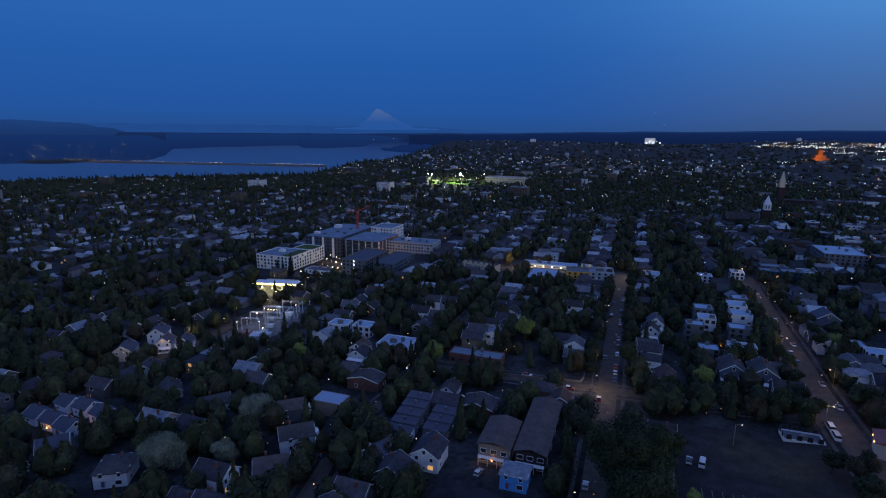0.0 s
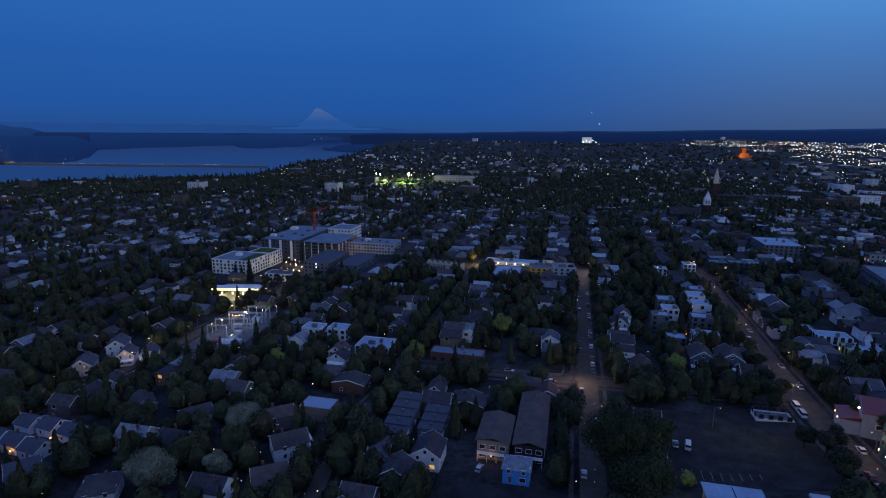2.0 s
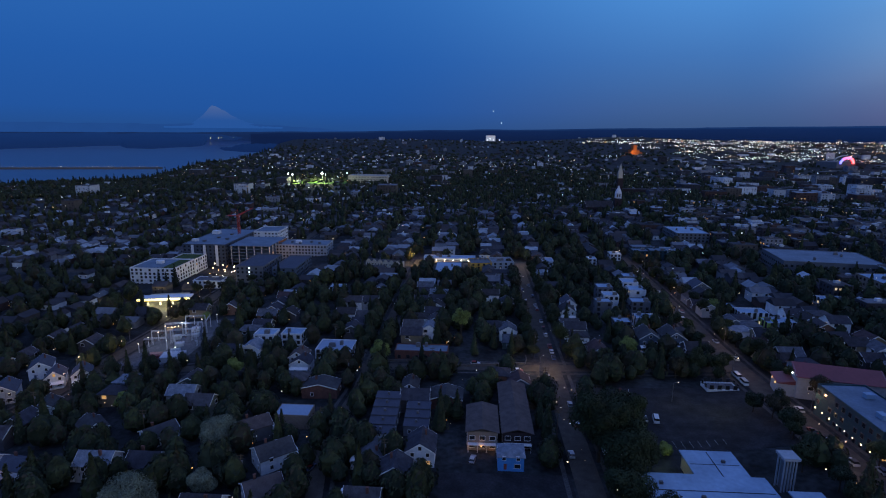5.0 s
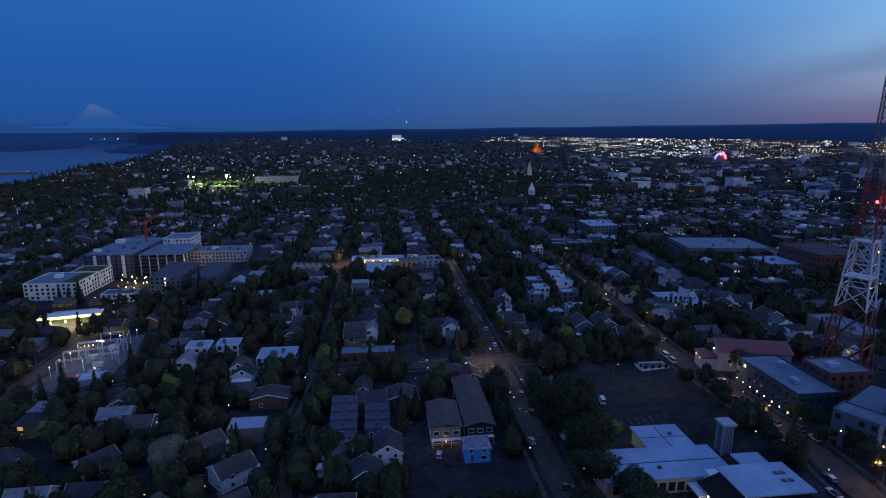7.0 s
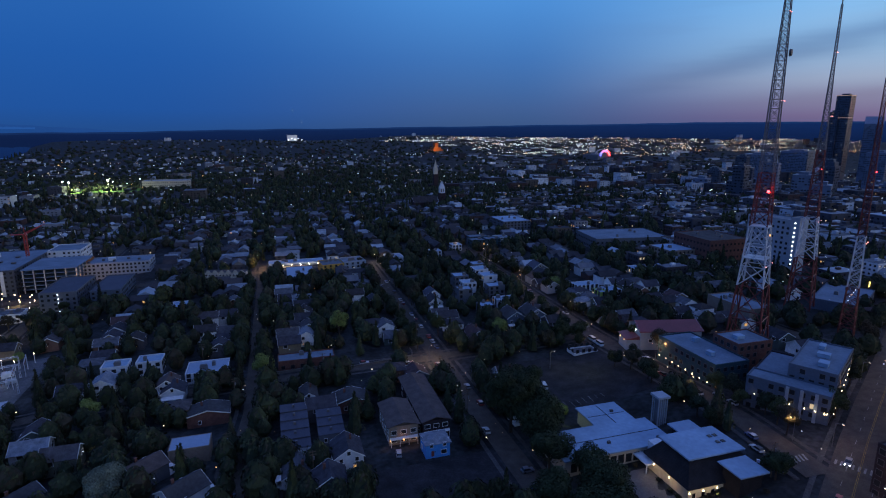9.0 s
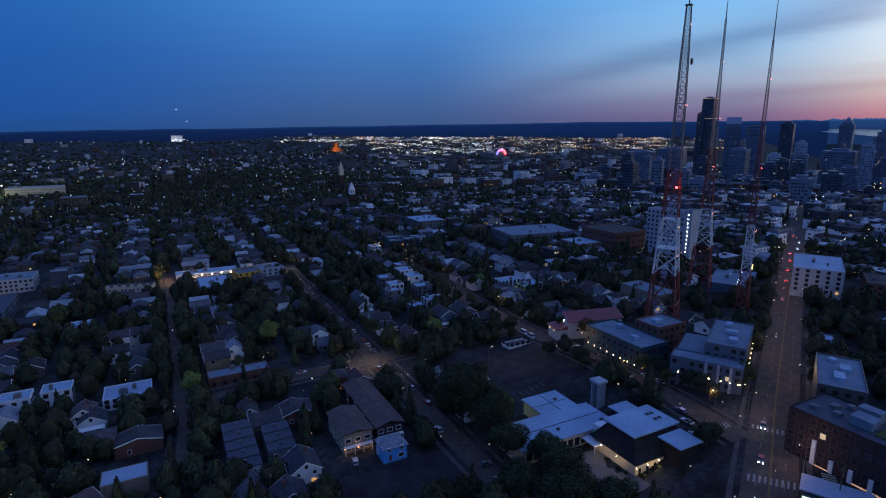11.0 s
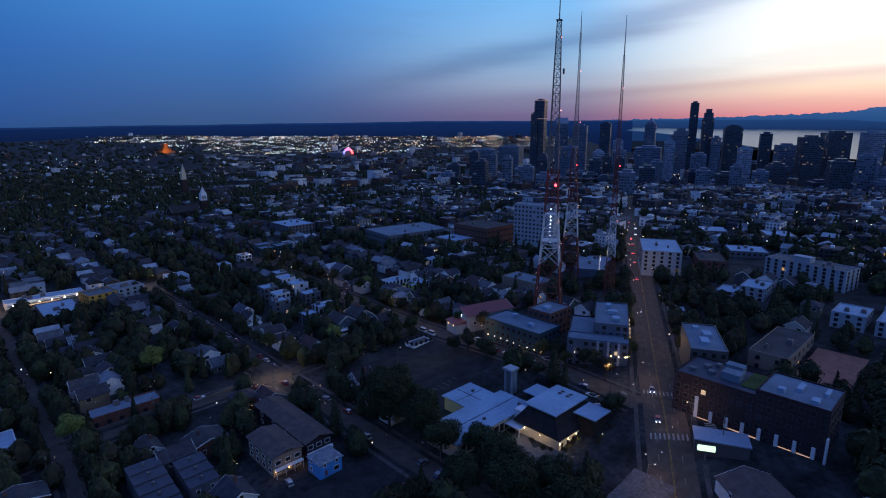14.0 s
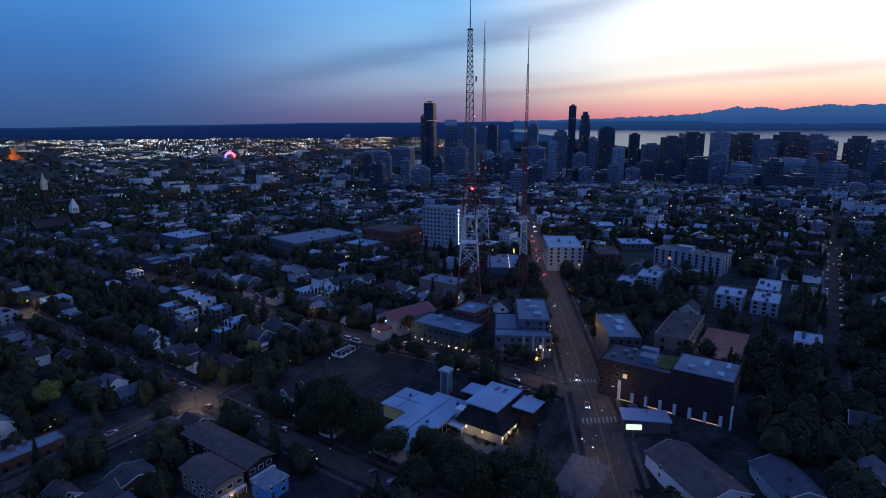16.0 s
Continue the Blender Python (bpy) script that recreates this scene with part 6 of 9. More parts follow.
# more houses that can be told apart: x, y, turn, width, depth, wall height, rise, style, wall, roof, label
for x, y, a, w, d, h, rise, style, wall, roof, lab in (
        (-187, 173, -40, 8.5, 11, 3.6, 2.6, "gable", "white", "darkroof", "low white gabled house with dark roof between trees"),
        (-189, 122, -40, 9.5, 11, 4.6, 2.8, "cross", "white", "slate", "white house with a wide dormer under dark roof"),
        (-156, 166, 50, 8.5, 11, 3.8, 2.2, "gable", "white", "darkroof", "dark-roofed bungalow with white bargeboards"),
        (-122, 169.5, 40, 9.0, 11, 5.0, 2.4, "gable", "greywall", "brownroof", "brown-roofed house beside the blossoming tree"),
        (-108.5, 153, 40, 9.5, 12, 5.0, 2.8, "gable", "white", "darkroof", "white house with dark steep roof beside the street"),
        (-105, 134, 35, 9.5, 11, 4.4, 2.8, "gable", "slabwall", "brownroof", "pale house with brown-grey roof and porch"),
        (-217, 189, -60, 8.5, 11, 5.0, 3.0, "gable", "white", "darkroof", "white gabled house beside the lake road"),
        (-251, 206, -60, 9.0, 12, 5.2, 3.2, "gable", "slabwall", "slate", "pale gabled house near the lit yard"),
        (-255, 232, -60, 9.5, 12, 5.4, 3.2, "gable", "white", "slate", "large white house with twin gables"),
        (-125, 234, -90, 8.0, 9, 5.2, 2.6, "gable", "white", "brownroof", "small white two-storey house with front porch"),
        (-68, 207, -90, 7.0, 10, 3.2, 2.2, "gable", "white", "darkroof", "small white gabled bungalow behind the terrace"),
        (-106, 204, 0, 9.0, 15, 4.4, 1.8, "cross", "brick", "darkroof", "low brick house with dark roof and pale end"),
        (-52, 196, 0, 10.0, 13, 4.0, 2.0, "cross", "brick", "darkroof", "dark brick house with low roof"),
        (16.8, 317, -90, 8.5, 11, 5.2, 3.4, "gable", "white", "slate", "white steep-gabled house between dark trees"),
        (47, 259, -90, 10.5, 13, 6.4, 3.4, "gable", "bluegrey", "darkroof", "dark blue-grey house with many pale windows"),
        (59, 258, -90, 10.5, 13, 6.4, 3.4, "gable", "bluegrey", "darkroof", "dark blue-grey twin house with many pale windows"),
        (106.5, 347, -90, 11, 12, 6.0, 3.6, "gable", "greywall", "slate", "grey gabled house beyond the side street"),
        (54, 17, 35, 13, 18, 4.2, 2.4, "gable", "slabwall", "slate", "broad low house with slate-blue roof among trees")):
    place(house(w, d, h, rise, style, lab, wall=M[wall], roof=M[roof], porch=a in (-90, 40)), x, y, a)
    keep(x - d / 2, y - d / 2, x + d / 2, y + d / 2, 0.5)
flat_block("long_flats", -66.5, 244, 26, 9, ground(-66, 240), -2.4, 1, M["brick"], M["paleroof"], "long low brick building with pale flat roof", "apartment building", seed=81, pitch=4, units=2)
keep(-80, 239, -53, 249)
for x, y, w, d, top, m in ((100, 452, 16, 12, 5.5, "tealwall"), (112, 450, 14, 12, 6.5, "tealwall"), (104, 466, 18, 10, 6.0, "bluegrey"), (124, 456, 12, 12, 6.0, "white")):
    flat_block("town_house", x, y, w, d, ground(x, y), top, 3, M[m], M["paleroof"], "teal panelled flat-roofed town house with roof decks", "town house", 0, seed=int(x + y), pitch=3, units=2, group="teal town houses", sides=(0, 3), windows="joined")
    keep(x - w / 2, y - d / 2, x + w / 2, y + d / 2, 1.0)


def crown_row():
    """A cream terrace whose parapet rises to a small peak over every house."""
    t = thing("terrace", (-114, 425, ground(-114, 420)), -14, "cream terrace with a peaked parapet over each house", "terraced house")
    s = Shape()
    s.box(-15, -5, -2, 15, 5, 6.4)
    part("wall", s, M["cream"], t)
    s = Shape()
    s.box(-14.7, -4.6, 6.4, 14.7, 4.7, 6.55)
    part("roof", s, M["darkroof"], t)
    for k in range(6):
        x = -12.5 + 5 * k
        s = Shape()
        s.solid([(x - 2.0, -5.05, 6.3), (x + 2.0, -5.05, 6.3), (x + 0.7, -5.05, 8.2), (x - 0.7, -5.05, 8.2), (x - 2.0, -4.7, 6.3), (x + 2.0, -4.7, 6.3), (x + 0.7, -4.7, 8.2), (x - 0.7, -4.7, 8.2)], [(0, 1, 2, 3), (7, 6, 5, 4), (0, 3, 7, 4), (1, 5, 6, 2), (3, 2, 6, 7)])
        part("parapet_peak", s, M["cream"], t)
        for z in (1.0, 3.8):
            put_window(WIN, t, x - 1.1, -5, z, 0)
            put_window(WIN, t, x + 1.1, -5, z, 0)
    keep(-131, 414, -97, 436)


crown_row()


def row_houses(x, y, n, w, d, step, label, white_end=True):
    """Narrow stepped terrace: each unit's roof stands a little lower than the one behind."""
    for k in range(n):
        yy = y + k * d
        t = thing("row_house", (x, yy, ground(x, yy)), 0, label, "terraced house", "terraced row")
        s = Shape()
        h = 3.8 + step * k
        s.box(-w / 2, -d / 2, -2, w / 2, d / 2, h)
        part("wall", s, M["white"] if k == 0 and white_end else M["greywall"], t)
        s = Shape()
        s.solid([(-w / 2 - 0.2, -d / 2 - 0.2, h), (w / 2 + 0.2, -d / 2 - 0.2, h), (w / 2 + 0.2, d / 2, h + 0.3), (-w / 2 - 0.2, d / 2, h + 0.3), (-w / 2 - 0.2, -d / 2 - 0.2, h + 0.2), (w / 2 + 0.2, -d / 2 - 0.2, h + 0.2), (w / 2 + 0.2, d / 2, h + 0.5), (-w / 2 - 0.2, d / 2, h + 0.5)],
                [(3, 2, 1, 0), (4, 5, 6, 7), (0, 1, 5, 4), (1, 2, 6, 5), (2, 3, 7, 6), (3, 0, 4, 7)])
        part("roof", s, M["slate"], t)
        for u in (-w * 0.25, w * 0.25):
            put_window(WIN, t, u, -d / 2, 1.0, 0)
        put_window(WIN, t, w / 2, 0, 1.0, 90)
        s = Shape()
        s.box(-0.4, -0.4, h + 0.4, 0.4, 0.4, h + 1.4)
        part("roof_vent", s, M["steel"], t)
    keep(x - w / 2, y - d / 2, x + w / 2, y + n * d - d / 2, 1.5)


row_houses(-74.5, 168.5, 5, 9.6, 5.2, 0.8, "narrow terraced house with slate blue shed roof")
row_houses(-62, 173.5, 3, 9, 5.2, 0.8, "narrow terraced house with slate blue shed roof", False)


def walk_up(x0, y0, x1, y1, top, wall, label, lamps=True):
    z = ground((x0 + x1) / 2, y0)
    t = thing("walk_up_flats", (0, 0, 0), 0, label, "apartment building")
    s = Shape()
    s.box(x0, y0, z - 3, x1, y1, top)
    part("wall", s, M[wall], t)
    w, d = x1 - x0, y1 - y0
    ob = part("roof", gable_roof(d, w, 0, 1.4, 0.7, along_x=True) if w > d else gable_roof(w, d, 0, 1.4, 0.7, along_x=True), M["brownroof"], t)
    ob.matrix_local = pose((x0 + x1) / 2, (y0 + y1) / 2, top, 0, 0, 0 if w > d else 90)
    for fl in range(2):
        for k in range(3):
            put_window(WIDE, t, x0 + w * (k + 0.5) / 3, y0, z + 1.0 + fl * 3.0, 0)
        for k in range(4):
            put_window(WIDE, t, x0, y0 + d * (k + 0.5) / 4, z + 1.0 + fl * 3.0, -90)
            put_window(WIDE, t, x1, y0 + d * (k + 0.5) / 4, z + 1.0 + fl * 3.0, 90)
    s = Shape()
    s.box(x0 + 0.2, y0 - 1.6, z + 2.7, x1 - 0.2, y0, z + 2.9)
    for k in range(4):
        s.box(x0 + 0.3 + (w - 0.8) * k / 3, y0 - 1.55, z, x0 + 0.45 + (w - 0.8) * k / 3, y0 - 1.4, z + 3.8)
    part("balcony", s, M["trim"], t)
    if lamps:
        for u in (0.04, 0.86):
            lamp_ball(t, x0 + w * u, y0 - 0.4, z + 2.2, 0.22, "amber")
            glow(x0 + w * u, y0 - 1.2, z + 2.0, 60, (1.0, 0.5, 0.15), 0.2)
    keep(x0, y0, x1, y1, 1.5)


walk_up(-43, 162.5, -32.5, 181, 0.6, "tanwall", "tan two-storey walk-up flats with lit balcony")
walk_up(-30.5, 163, -20.5, 201, 0.4, "darkbrick", "long dark walk-up flats with brown roof", False)
flat_block("flat_roofed_house", -110.5, 248, 18, 14, ground(-110, 242), -3.9, 2, M["white"], M["bluemetal"], "white two-storey flat-roofed house", "house", seed=61, pitch=3)
keep(-121, 239, -100, 258)
for x, y in ((-151, 260), (-137, 262)):
    flat_block("flat_roofed_house", x, y, 11, 9, ground(x, y), -2.5, 2, M["white"], M["membrane"], "small white cube house with flat roof", "house", 0, seed=int(-x), pitch=3, units=1)
    keep(x - 6, y - 5, x + 6, y + 5)
flat_block("shed", -109.5, 179, 13, 8.5, ground(-110, 179), -2.6, 1, M["tanwall"], M["bluemetal"], "long shed with pale blue flat roof", "shed", seed=62, units=0, windows="none", parapet=0.2)
keep(-117, 173, -102, 185)
for x, y, w, d, top in ((36, 309, 9, 8, 4.4), (43, 321, 9, 9, 5.0), (43, 338, 10, 10, 5.4), (58, 311, 11, 9, 4.4), (62, 333, 10, 11, 5.6), (62, 350, 10, 11, 5.8), (66, 366, 9, 10, 5.6), (40, 281, 9, 8, 2.0), (56, 290, 13, 8, 1.6)):
    flat_block("town_house", x, y, w, d, ground(x, y), top, 3, M["white" if (x + y) % 3 else "greywall"], M["membrane"], "modern white flat-roofed town house with dark panels", "town house", 0, seed=int(x + y), pitch=2.9, units=1, group="modern town houses", sides=(0, 3), skip=0.35)
    keep(x - w / 2, y - d / 2, x + w / 2, y + d / 2, 1.0)
for x, y, w, d, top, m in ((118, 300, 16, 10, 3, "white"), (127, 283, 10, 10, 3.5, "white"), (119, 283, 5, 10, 3, "limewall"), (108, 312, 12, 10, 2, "greywall"), (171, 315, 14, 10, 7, "white"), (54, 437, 10, 9, 1.0, "white"), (77, 449, 9, 10, 3.0, "white"), (-150, 355, 14, 12, -9, "white"), (-138, 362, 10, 12, -6.5, "white")):
    flat_block("town_house", x, y, w, d, ground(x, y), top, 2, M[m], M["membrane"], "pale flat-roofed town house among trees", "town house", 0, seed=int(x + y), pitch=3, units=1, group="modern town houses", sides=(0, 3))
    keep(x - w / 2, y - d / 2, x + w / 2, y + d / 2, 1.0)
flat_block("corner_shop", 63.5, 211, 13, 7, ground(63, 208), -2.2, 1, M["white"], M["greyroof"], "small white shop with dark roof beside the car park", "shop", seed=63, pitch=3.2, units=1)
keep(56, 206, 71, 216)


STREET_X = (-515, -430, -345, -292, -236, -180, -134, -90, -47, -4.5, 80, 122, 165, 232, 300, 365, 430, 500)
rng = random.Random(11)
spots = []
for sx in STREET_X:
    for side in (-1, 1):
        y = 24.0 if sx < 80 else -40.0
        while y < 760:
            y += rng.uniform(10.5, 14.0)
            x = sx + side * rng.uniform(14.5, 18.5)
            if road_gap(x, y) < 7 or not is_free(x, y, 4) or rng.random() < (0.26 if x < 60 and y < 180 else 0.40 if x < 60 and y < 430 else 0.06):
                continue
            d = math.hypot(x + 60, y)
            if 96 < x < 215 and y < 60 or 128 < x < 222 and 80 < y < 150:
                continue
            if d < 48 or math.degrees(math.atan2(x + 60, y)) > 112:
                continue
            spots.append((d, x, y, 180 if side > 0 else 0))
spots.sort()
FULL, PLAIN = 60, 225
for k, (d, x, y, a) in enumerate(spots[:PLAIN]):
    kinds, first_of = (HOUSES, 0) if k < FULL else (FAR_HOUSES, FULL)
    src = kinds[rng.randrange(len(kinds))]
    m = pose(x, y, ground(x, y) + 0.3, 0, 0, a + rng.uniform(-2, 2))
    if k - first_of < len(kinds):
        kinds[k - first_of].matrix_basis = m
    else:
        copy_thing(src, m)

# the houses further off, too many to count
s = Shape()
for d, x, y, a in spots[PLAIN:]:
    if x > 150 and rng.random() < 0.55:
        # flat-roofed flats and shops of the western blocks
        bx, by, h = rng.uniform(5.5, 10), rng.uniform(4.5, 7), rng.choice((4, 6.5, 6.5, 9.5))
        z = ground(x, y)
        s.box(x - bx, y - by, z - 2, x + bx, y + by, z + h, 0)
        s.box(x - bx + 0.3, y - by + 0.3, z + h, x + bx - 0.3, y + by - 0.3, z + h + 0.2, 1)
        s.box(x - 1.5, y - 1, z + h, x + 1.5, y + 1.2, z + h + 1.6, 0)
        for q in range(int(h / 3.0)):
            for u in (-0.7, -0.25, 0.25, 0.7):
                zz = z + 0.9 + 3.0 * q
                s.face(((x + bx * u - 0.7, y - by - 0.05, zz), (x + bx * u + 0.7, y - by - 0.05, zz), (x + bx * u + 0.7, y - by - 0.05, zz + 1.4), (x + bx * u - 0.7, y - by - 0.05, zz + 1.4)), 2)
                s.face(((x - bx - 0.05, y + by * u + 0.7, zz), (x - bx - 0.05, y + by * u - 0.7, zz), (x - bx - 0.05, y + by * u - 0.7, zz + 1.4), (x - bx - 0.05, y + by * u + 0.7, zz + 1.4)), 2)
        continue
    w, dd, h, rise = rng.uniform(7.5, 10), rng.uniform(9, 12.5), rng.uniform(3.2, 6), rng.uniform(1.8, 3)
    z = ground(x, y)
    flip = rng.random() < 0.5
    bx, by = (dd / 2, w / 2) if flip else (w / 2, dd / 2)
    s.box(x - bx, y - by, z - 2, x + bx, y + by, z + h, 0, 1)
    e = 0.4
    if flip:
        v = [(x - bx - e, y - by - e, z + h - 0.2), (x + bx + e, y - by - e, z + h - 0.2), (x + bx + e, y + by + e, z + h - 0.2), (x - bx - e, y + by + e, z + h - 0.2), (x - bx - e, y, z + h + rise), (x + bx + e, y, z + h + rise)]
        f = [(0, 1, 5, 4), (2, 3, 4, 5), (0, 4, 3), (1, 2, 5)]
    else:
        v = [(x - bx - e, y - by - e, z + h - 0.2), (x + bx + e, y - by - e, z + h - 0.2), (x + bx + e, y + by + e, z + h - 0.2), (x - bx - e, y + by + e, z + h - 0.2), (x, y - by - e, z + h + rise), (x, y + by + e, z + h + rise)]
        f = [(0, 4, 5, 3), (1, 2, 5, 4), (0, 1, 4), (2, 3, 5)]
    s.solid(v, f, 1)
    for q in range(2):
        zz = z + 1.0 + 2.6 * q
        if zz + 1.3 < z + h:
            for u in (-bx * 0.5, bx * 0.5):
                s.face(((x + u - 0.6, y - by - 0.05, zz), (x + u + 0.6, y - by - 0.05, zz), (x + u + 0.6, y - by - 0.05, zz + 1.3), (x + u - 0.6, y - by - 0.05, zz + 1.3)), 2)
single("distant_houses", s, [M["citywall"], M["cityroof"], M["glass_city"]], "rows of far houses with dark roofs", "houses", kind="stuff")


# ---------------- the further city: low blocks, woods and lamps ----------------
def in_view(x, y, lo=-64, hi=104):
    return lo < math.degrees(math.atan2(x + 60, y)) < hi


s = Shape()
count = 0
midrise = []
while count < 4600:
    if count < 700:
        az, r = radians(rng.uniform(46, 100)), rng.uniform(520, 1280)
    else:
        az, r = radians(rng.uniform(-62, 102)), 600 + 3700 * rng.random() ** 1.7
    deg = math.degrees(az)
    if deg < -17 and r > near_shore(deg) - 60 or deg > 57 and r > 2550:
        continue
    x, y = HUB[0] + r * math.sin(az), HUB[1] + r * math.cos(az)
    if r < 800 and (road_gap(x, y) < 6 or not is_free(x, y, 26)):
        continue
    if r > 2400 and deg > 12 and rng.random() < 0.7:
        continue
    count += 1
    z = ground(x, y)
    urban = smooth(12, 35, deg)
    big = rng.random() < 0.06 + 0.5 * urban or count < 700
    if big:
        w, d, h = rng.uniform(14, 38), rng.uniform(12, 30), rng.choice((5, 7, 10, 13, 16, 20)) * (1 + 0.4 * urban * smooth(900, 1500, r))
    else:
        w, d, h = rng.uniform(8, 12), rng.uniform(8, 13), rng.uniform(5, 8)
    if big and r < 1000:
        w, d, h = w * 0.7, d * 0.7, min(h, 8.5 if deg < 46 or r < 620 else 15)
    if count < 700 and any(abs(x - q[0]) < (w + q[2]) / 2 + 2 and abs(y - q[1]) < (d + q[3]) / 2 + 2 for q in midrise):
        count -= rng.random() < 0.9
        continue
    midrise.append((x, y, w, d))
    x0, y0, x1, y1 = x - w / 2, y - d / 2, x + w / 2, y + d / 2
    if big or r > 1400:
        s.box(x0, y0, z - 6, x1, y1, z + h, 0, 0)
        s.box(x0 + 0.5, y0 + 0.5, z + h, x1 - 0.5, y1 - 0.5, z + h + 0.3, 1)
        if big:
            s.box(x - 2, y - 2, z + h, x + 3, y + 2, z + h + 2.5, 0)
            for fl in range(int(h / 3.3)):
                for q in range(int(w / 5)):
                    if rng.random() < 0.6:
                        u = x0 + 2 + q * 5
                        s.face(((u, y0 - 0.1, z + fl * 3.3 + 1), (u + 2, y0 - 0.1, z + fl * 3.3 + 1), (u + 2, y0 - 0.1, z + fl * 3.3 + 2.6), (u, y0 - 0.1, z + fl * 3.3 + 2.6)), 2)
                for q in range(int(d / 5)):
                    if rng.random() < 0.6:
                        u = y0 + 2 + q * 5
                        s.face(((x0 - 0.1, u + 2, z + fl * 3.3 + 1), (x0 - 0.1, u, z + fl * 3.3 + 1), (x0 - 0.1, u, z + fl * 3.3 + 2.6), (x0 - 0.1, u + 2, z + fl * 3.3 + 2.6)), 2)
    else:
        s.box(x0, y0, z - 3, x1, y1, z + h * 0.65, 0)
        s.solid([(x0 - .4, y0 - .4, z + h * 0.62), (x1 + .4, y0 - .4, z + h * 0.62), (x1 + .4, y1 + .4, z + h * 0.62), (x0 - .4, y1 + .4, z + h * 0.62), (x, y0 - .4, z + h), (x, y1 + .4, z + h)], [(0, 4, 5, 3), (1, 2, 5, 4), (0, 1, 4), (2, 3, 5)], 1)
for _ in range(230):
    az, r = radians(rng.uniform(19, 52)), rng.uniform(2150, 3900)
    x, y = HUB[0] + r * math.sin(az), HUB[1] + r * math.cos(az)
    z, w, d, h = ground(x, y), rng.uniform(10, 34), rng.uniform(8, 18), rng.uniform(6, 10)
    s.box(x - w, y - d, z - 6, x + w, y + d, z + h, 0)
    s.box(x - w + 1, y - d + 1, z + h, x + w - 1, y + d - 1, z + h + 0.5, 1)
single("distant_city_blocks", s, [M["citywall"], M["cityroof"], M["glass_city"]], "far low city blocks with flat roofs", "buildings", kind="stuff")

# trees
for q in ((-138, 153, -124, 165), (-151, 117, -133, 131), (-129, 129, -119, 138), (-54, 262, -42, 275), (-155, 214, -147, 224), (-92, 229, -80, 241), (-190, 186, -180, 194), (-14, 222, 5, 241), (-50, 226, -8, 243), (-98, 432, 8, 448), (-232, 238, -186, 312), (-470, 1195, -335, 1330), (-46, 402, -8, 412), (-262, 366, -240, 386)):
    keep(*q, 0.5)
TREES = [broadleaf(20 + k, h, r, 1250, 0.36, M["leaf"], "dark green broadleaf tree in full leaf") for k, (h, r) in enumerate(((8, 3.3), (10.5, 4.2), (6.5, 2.9), (10, 3.4)))]
CONES = [conifer(40 + k, h, r, "tall dark green conifer between houses") for k, (h, r) in enumerate(((13, 2.8), (18, 3.4)))]
LIME = [broadleaf(60, 8.5, 3.4, 1250, 0.36, M["leaf_lime"], "yellow-green broadleaf tree in spring leaf")]
for ob in TREES + CONES + LIME:
    ob.location = (0, 0, -400)
near, far = [], []
tries = 0
while tries < 40000:
    tries += 1
    az, r = radians(rng.uniform(-63, 104)), 45 + 1650 * rng.random() ** 1.15
    x, y = HUB[0] + r * math.sin(az), HUB[1] + r * math.cos(az)
    if not is_free(x, y, 2) or r < 850 and road_gap(x, y, True) < 2.0:
        continue
    if r < 700 and any(abs(x - p[1]) < 6.2 and abs(y - p[2]) < 5.4 for p in spots if abs(p[0] - r) < 12):
        continue
    if r > 520 and rng.random() < 0.30 * smooth(25, 50, math.degrees(az)):
        continue
    if r > 420 and math.degrees(az) < -8 and rng.random() < 0.32:
        continue
    if r < 300 and rng.random() < 0.15:
        continue
    far.append((r, x, y))
for y in range(128, 430, 8):
    # street trees that hide much of the east avenue
    for side in (-1, 1):
        x, q = -91.5 + side * rng.uniform(4.4, 6.2), y + rng.uniform(-2.5, 2.5)
        if rng.random() < 0.75 and is_free(x, q, 1):
            far.append((math.hypot(x - HUB[0], q - HUB[1]), x, q))
far.sort()
near, far = far[:215], far[215:]
rng.shuffle(far)
far = far[:15200]
for k, (r, x, y) in enumerate(near):
    kind = rng.random()
    src = LIME[0] if kind < 0.07 else CONES[rng.randrange(2)] if kind < 0.16 else TREES[rng.randrange(4)]
    m = pose(x, y, ground(x, y), 0, 0, rng.uniform(0, 360))
    if k < 7:
        (TREES + CONES + LIME)[k].matrix_basis = m
    else:
        ob = copy_thing(src, m)
        q = rng.uniform(0.7, 1.2)
        ob.scale = (q, q, q * rng.uniform(0.9, 1.1))


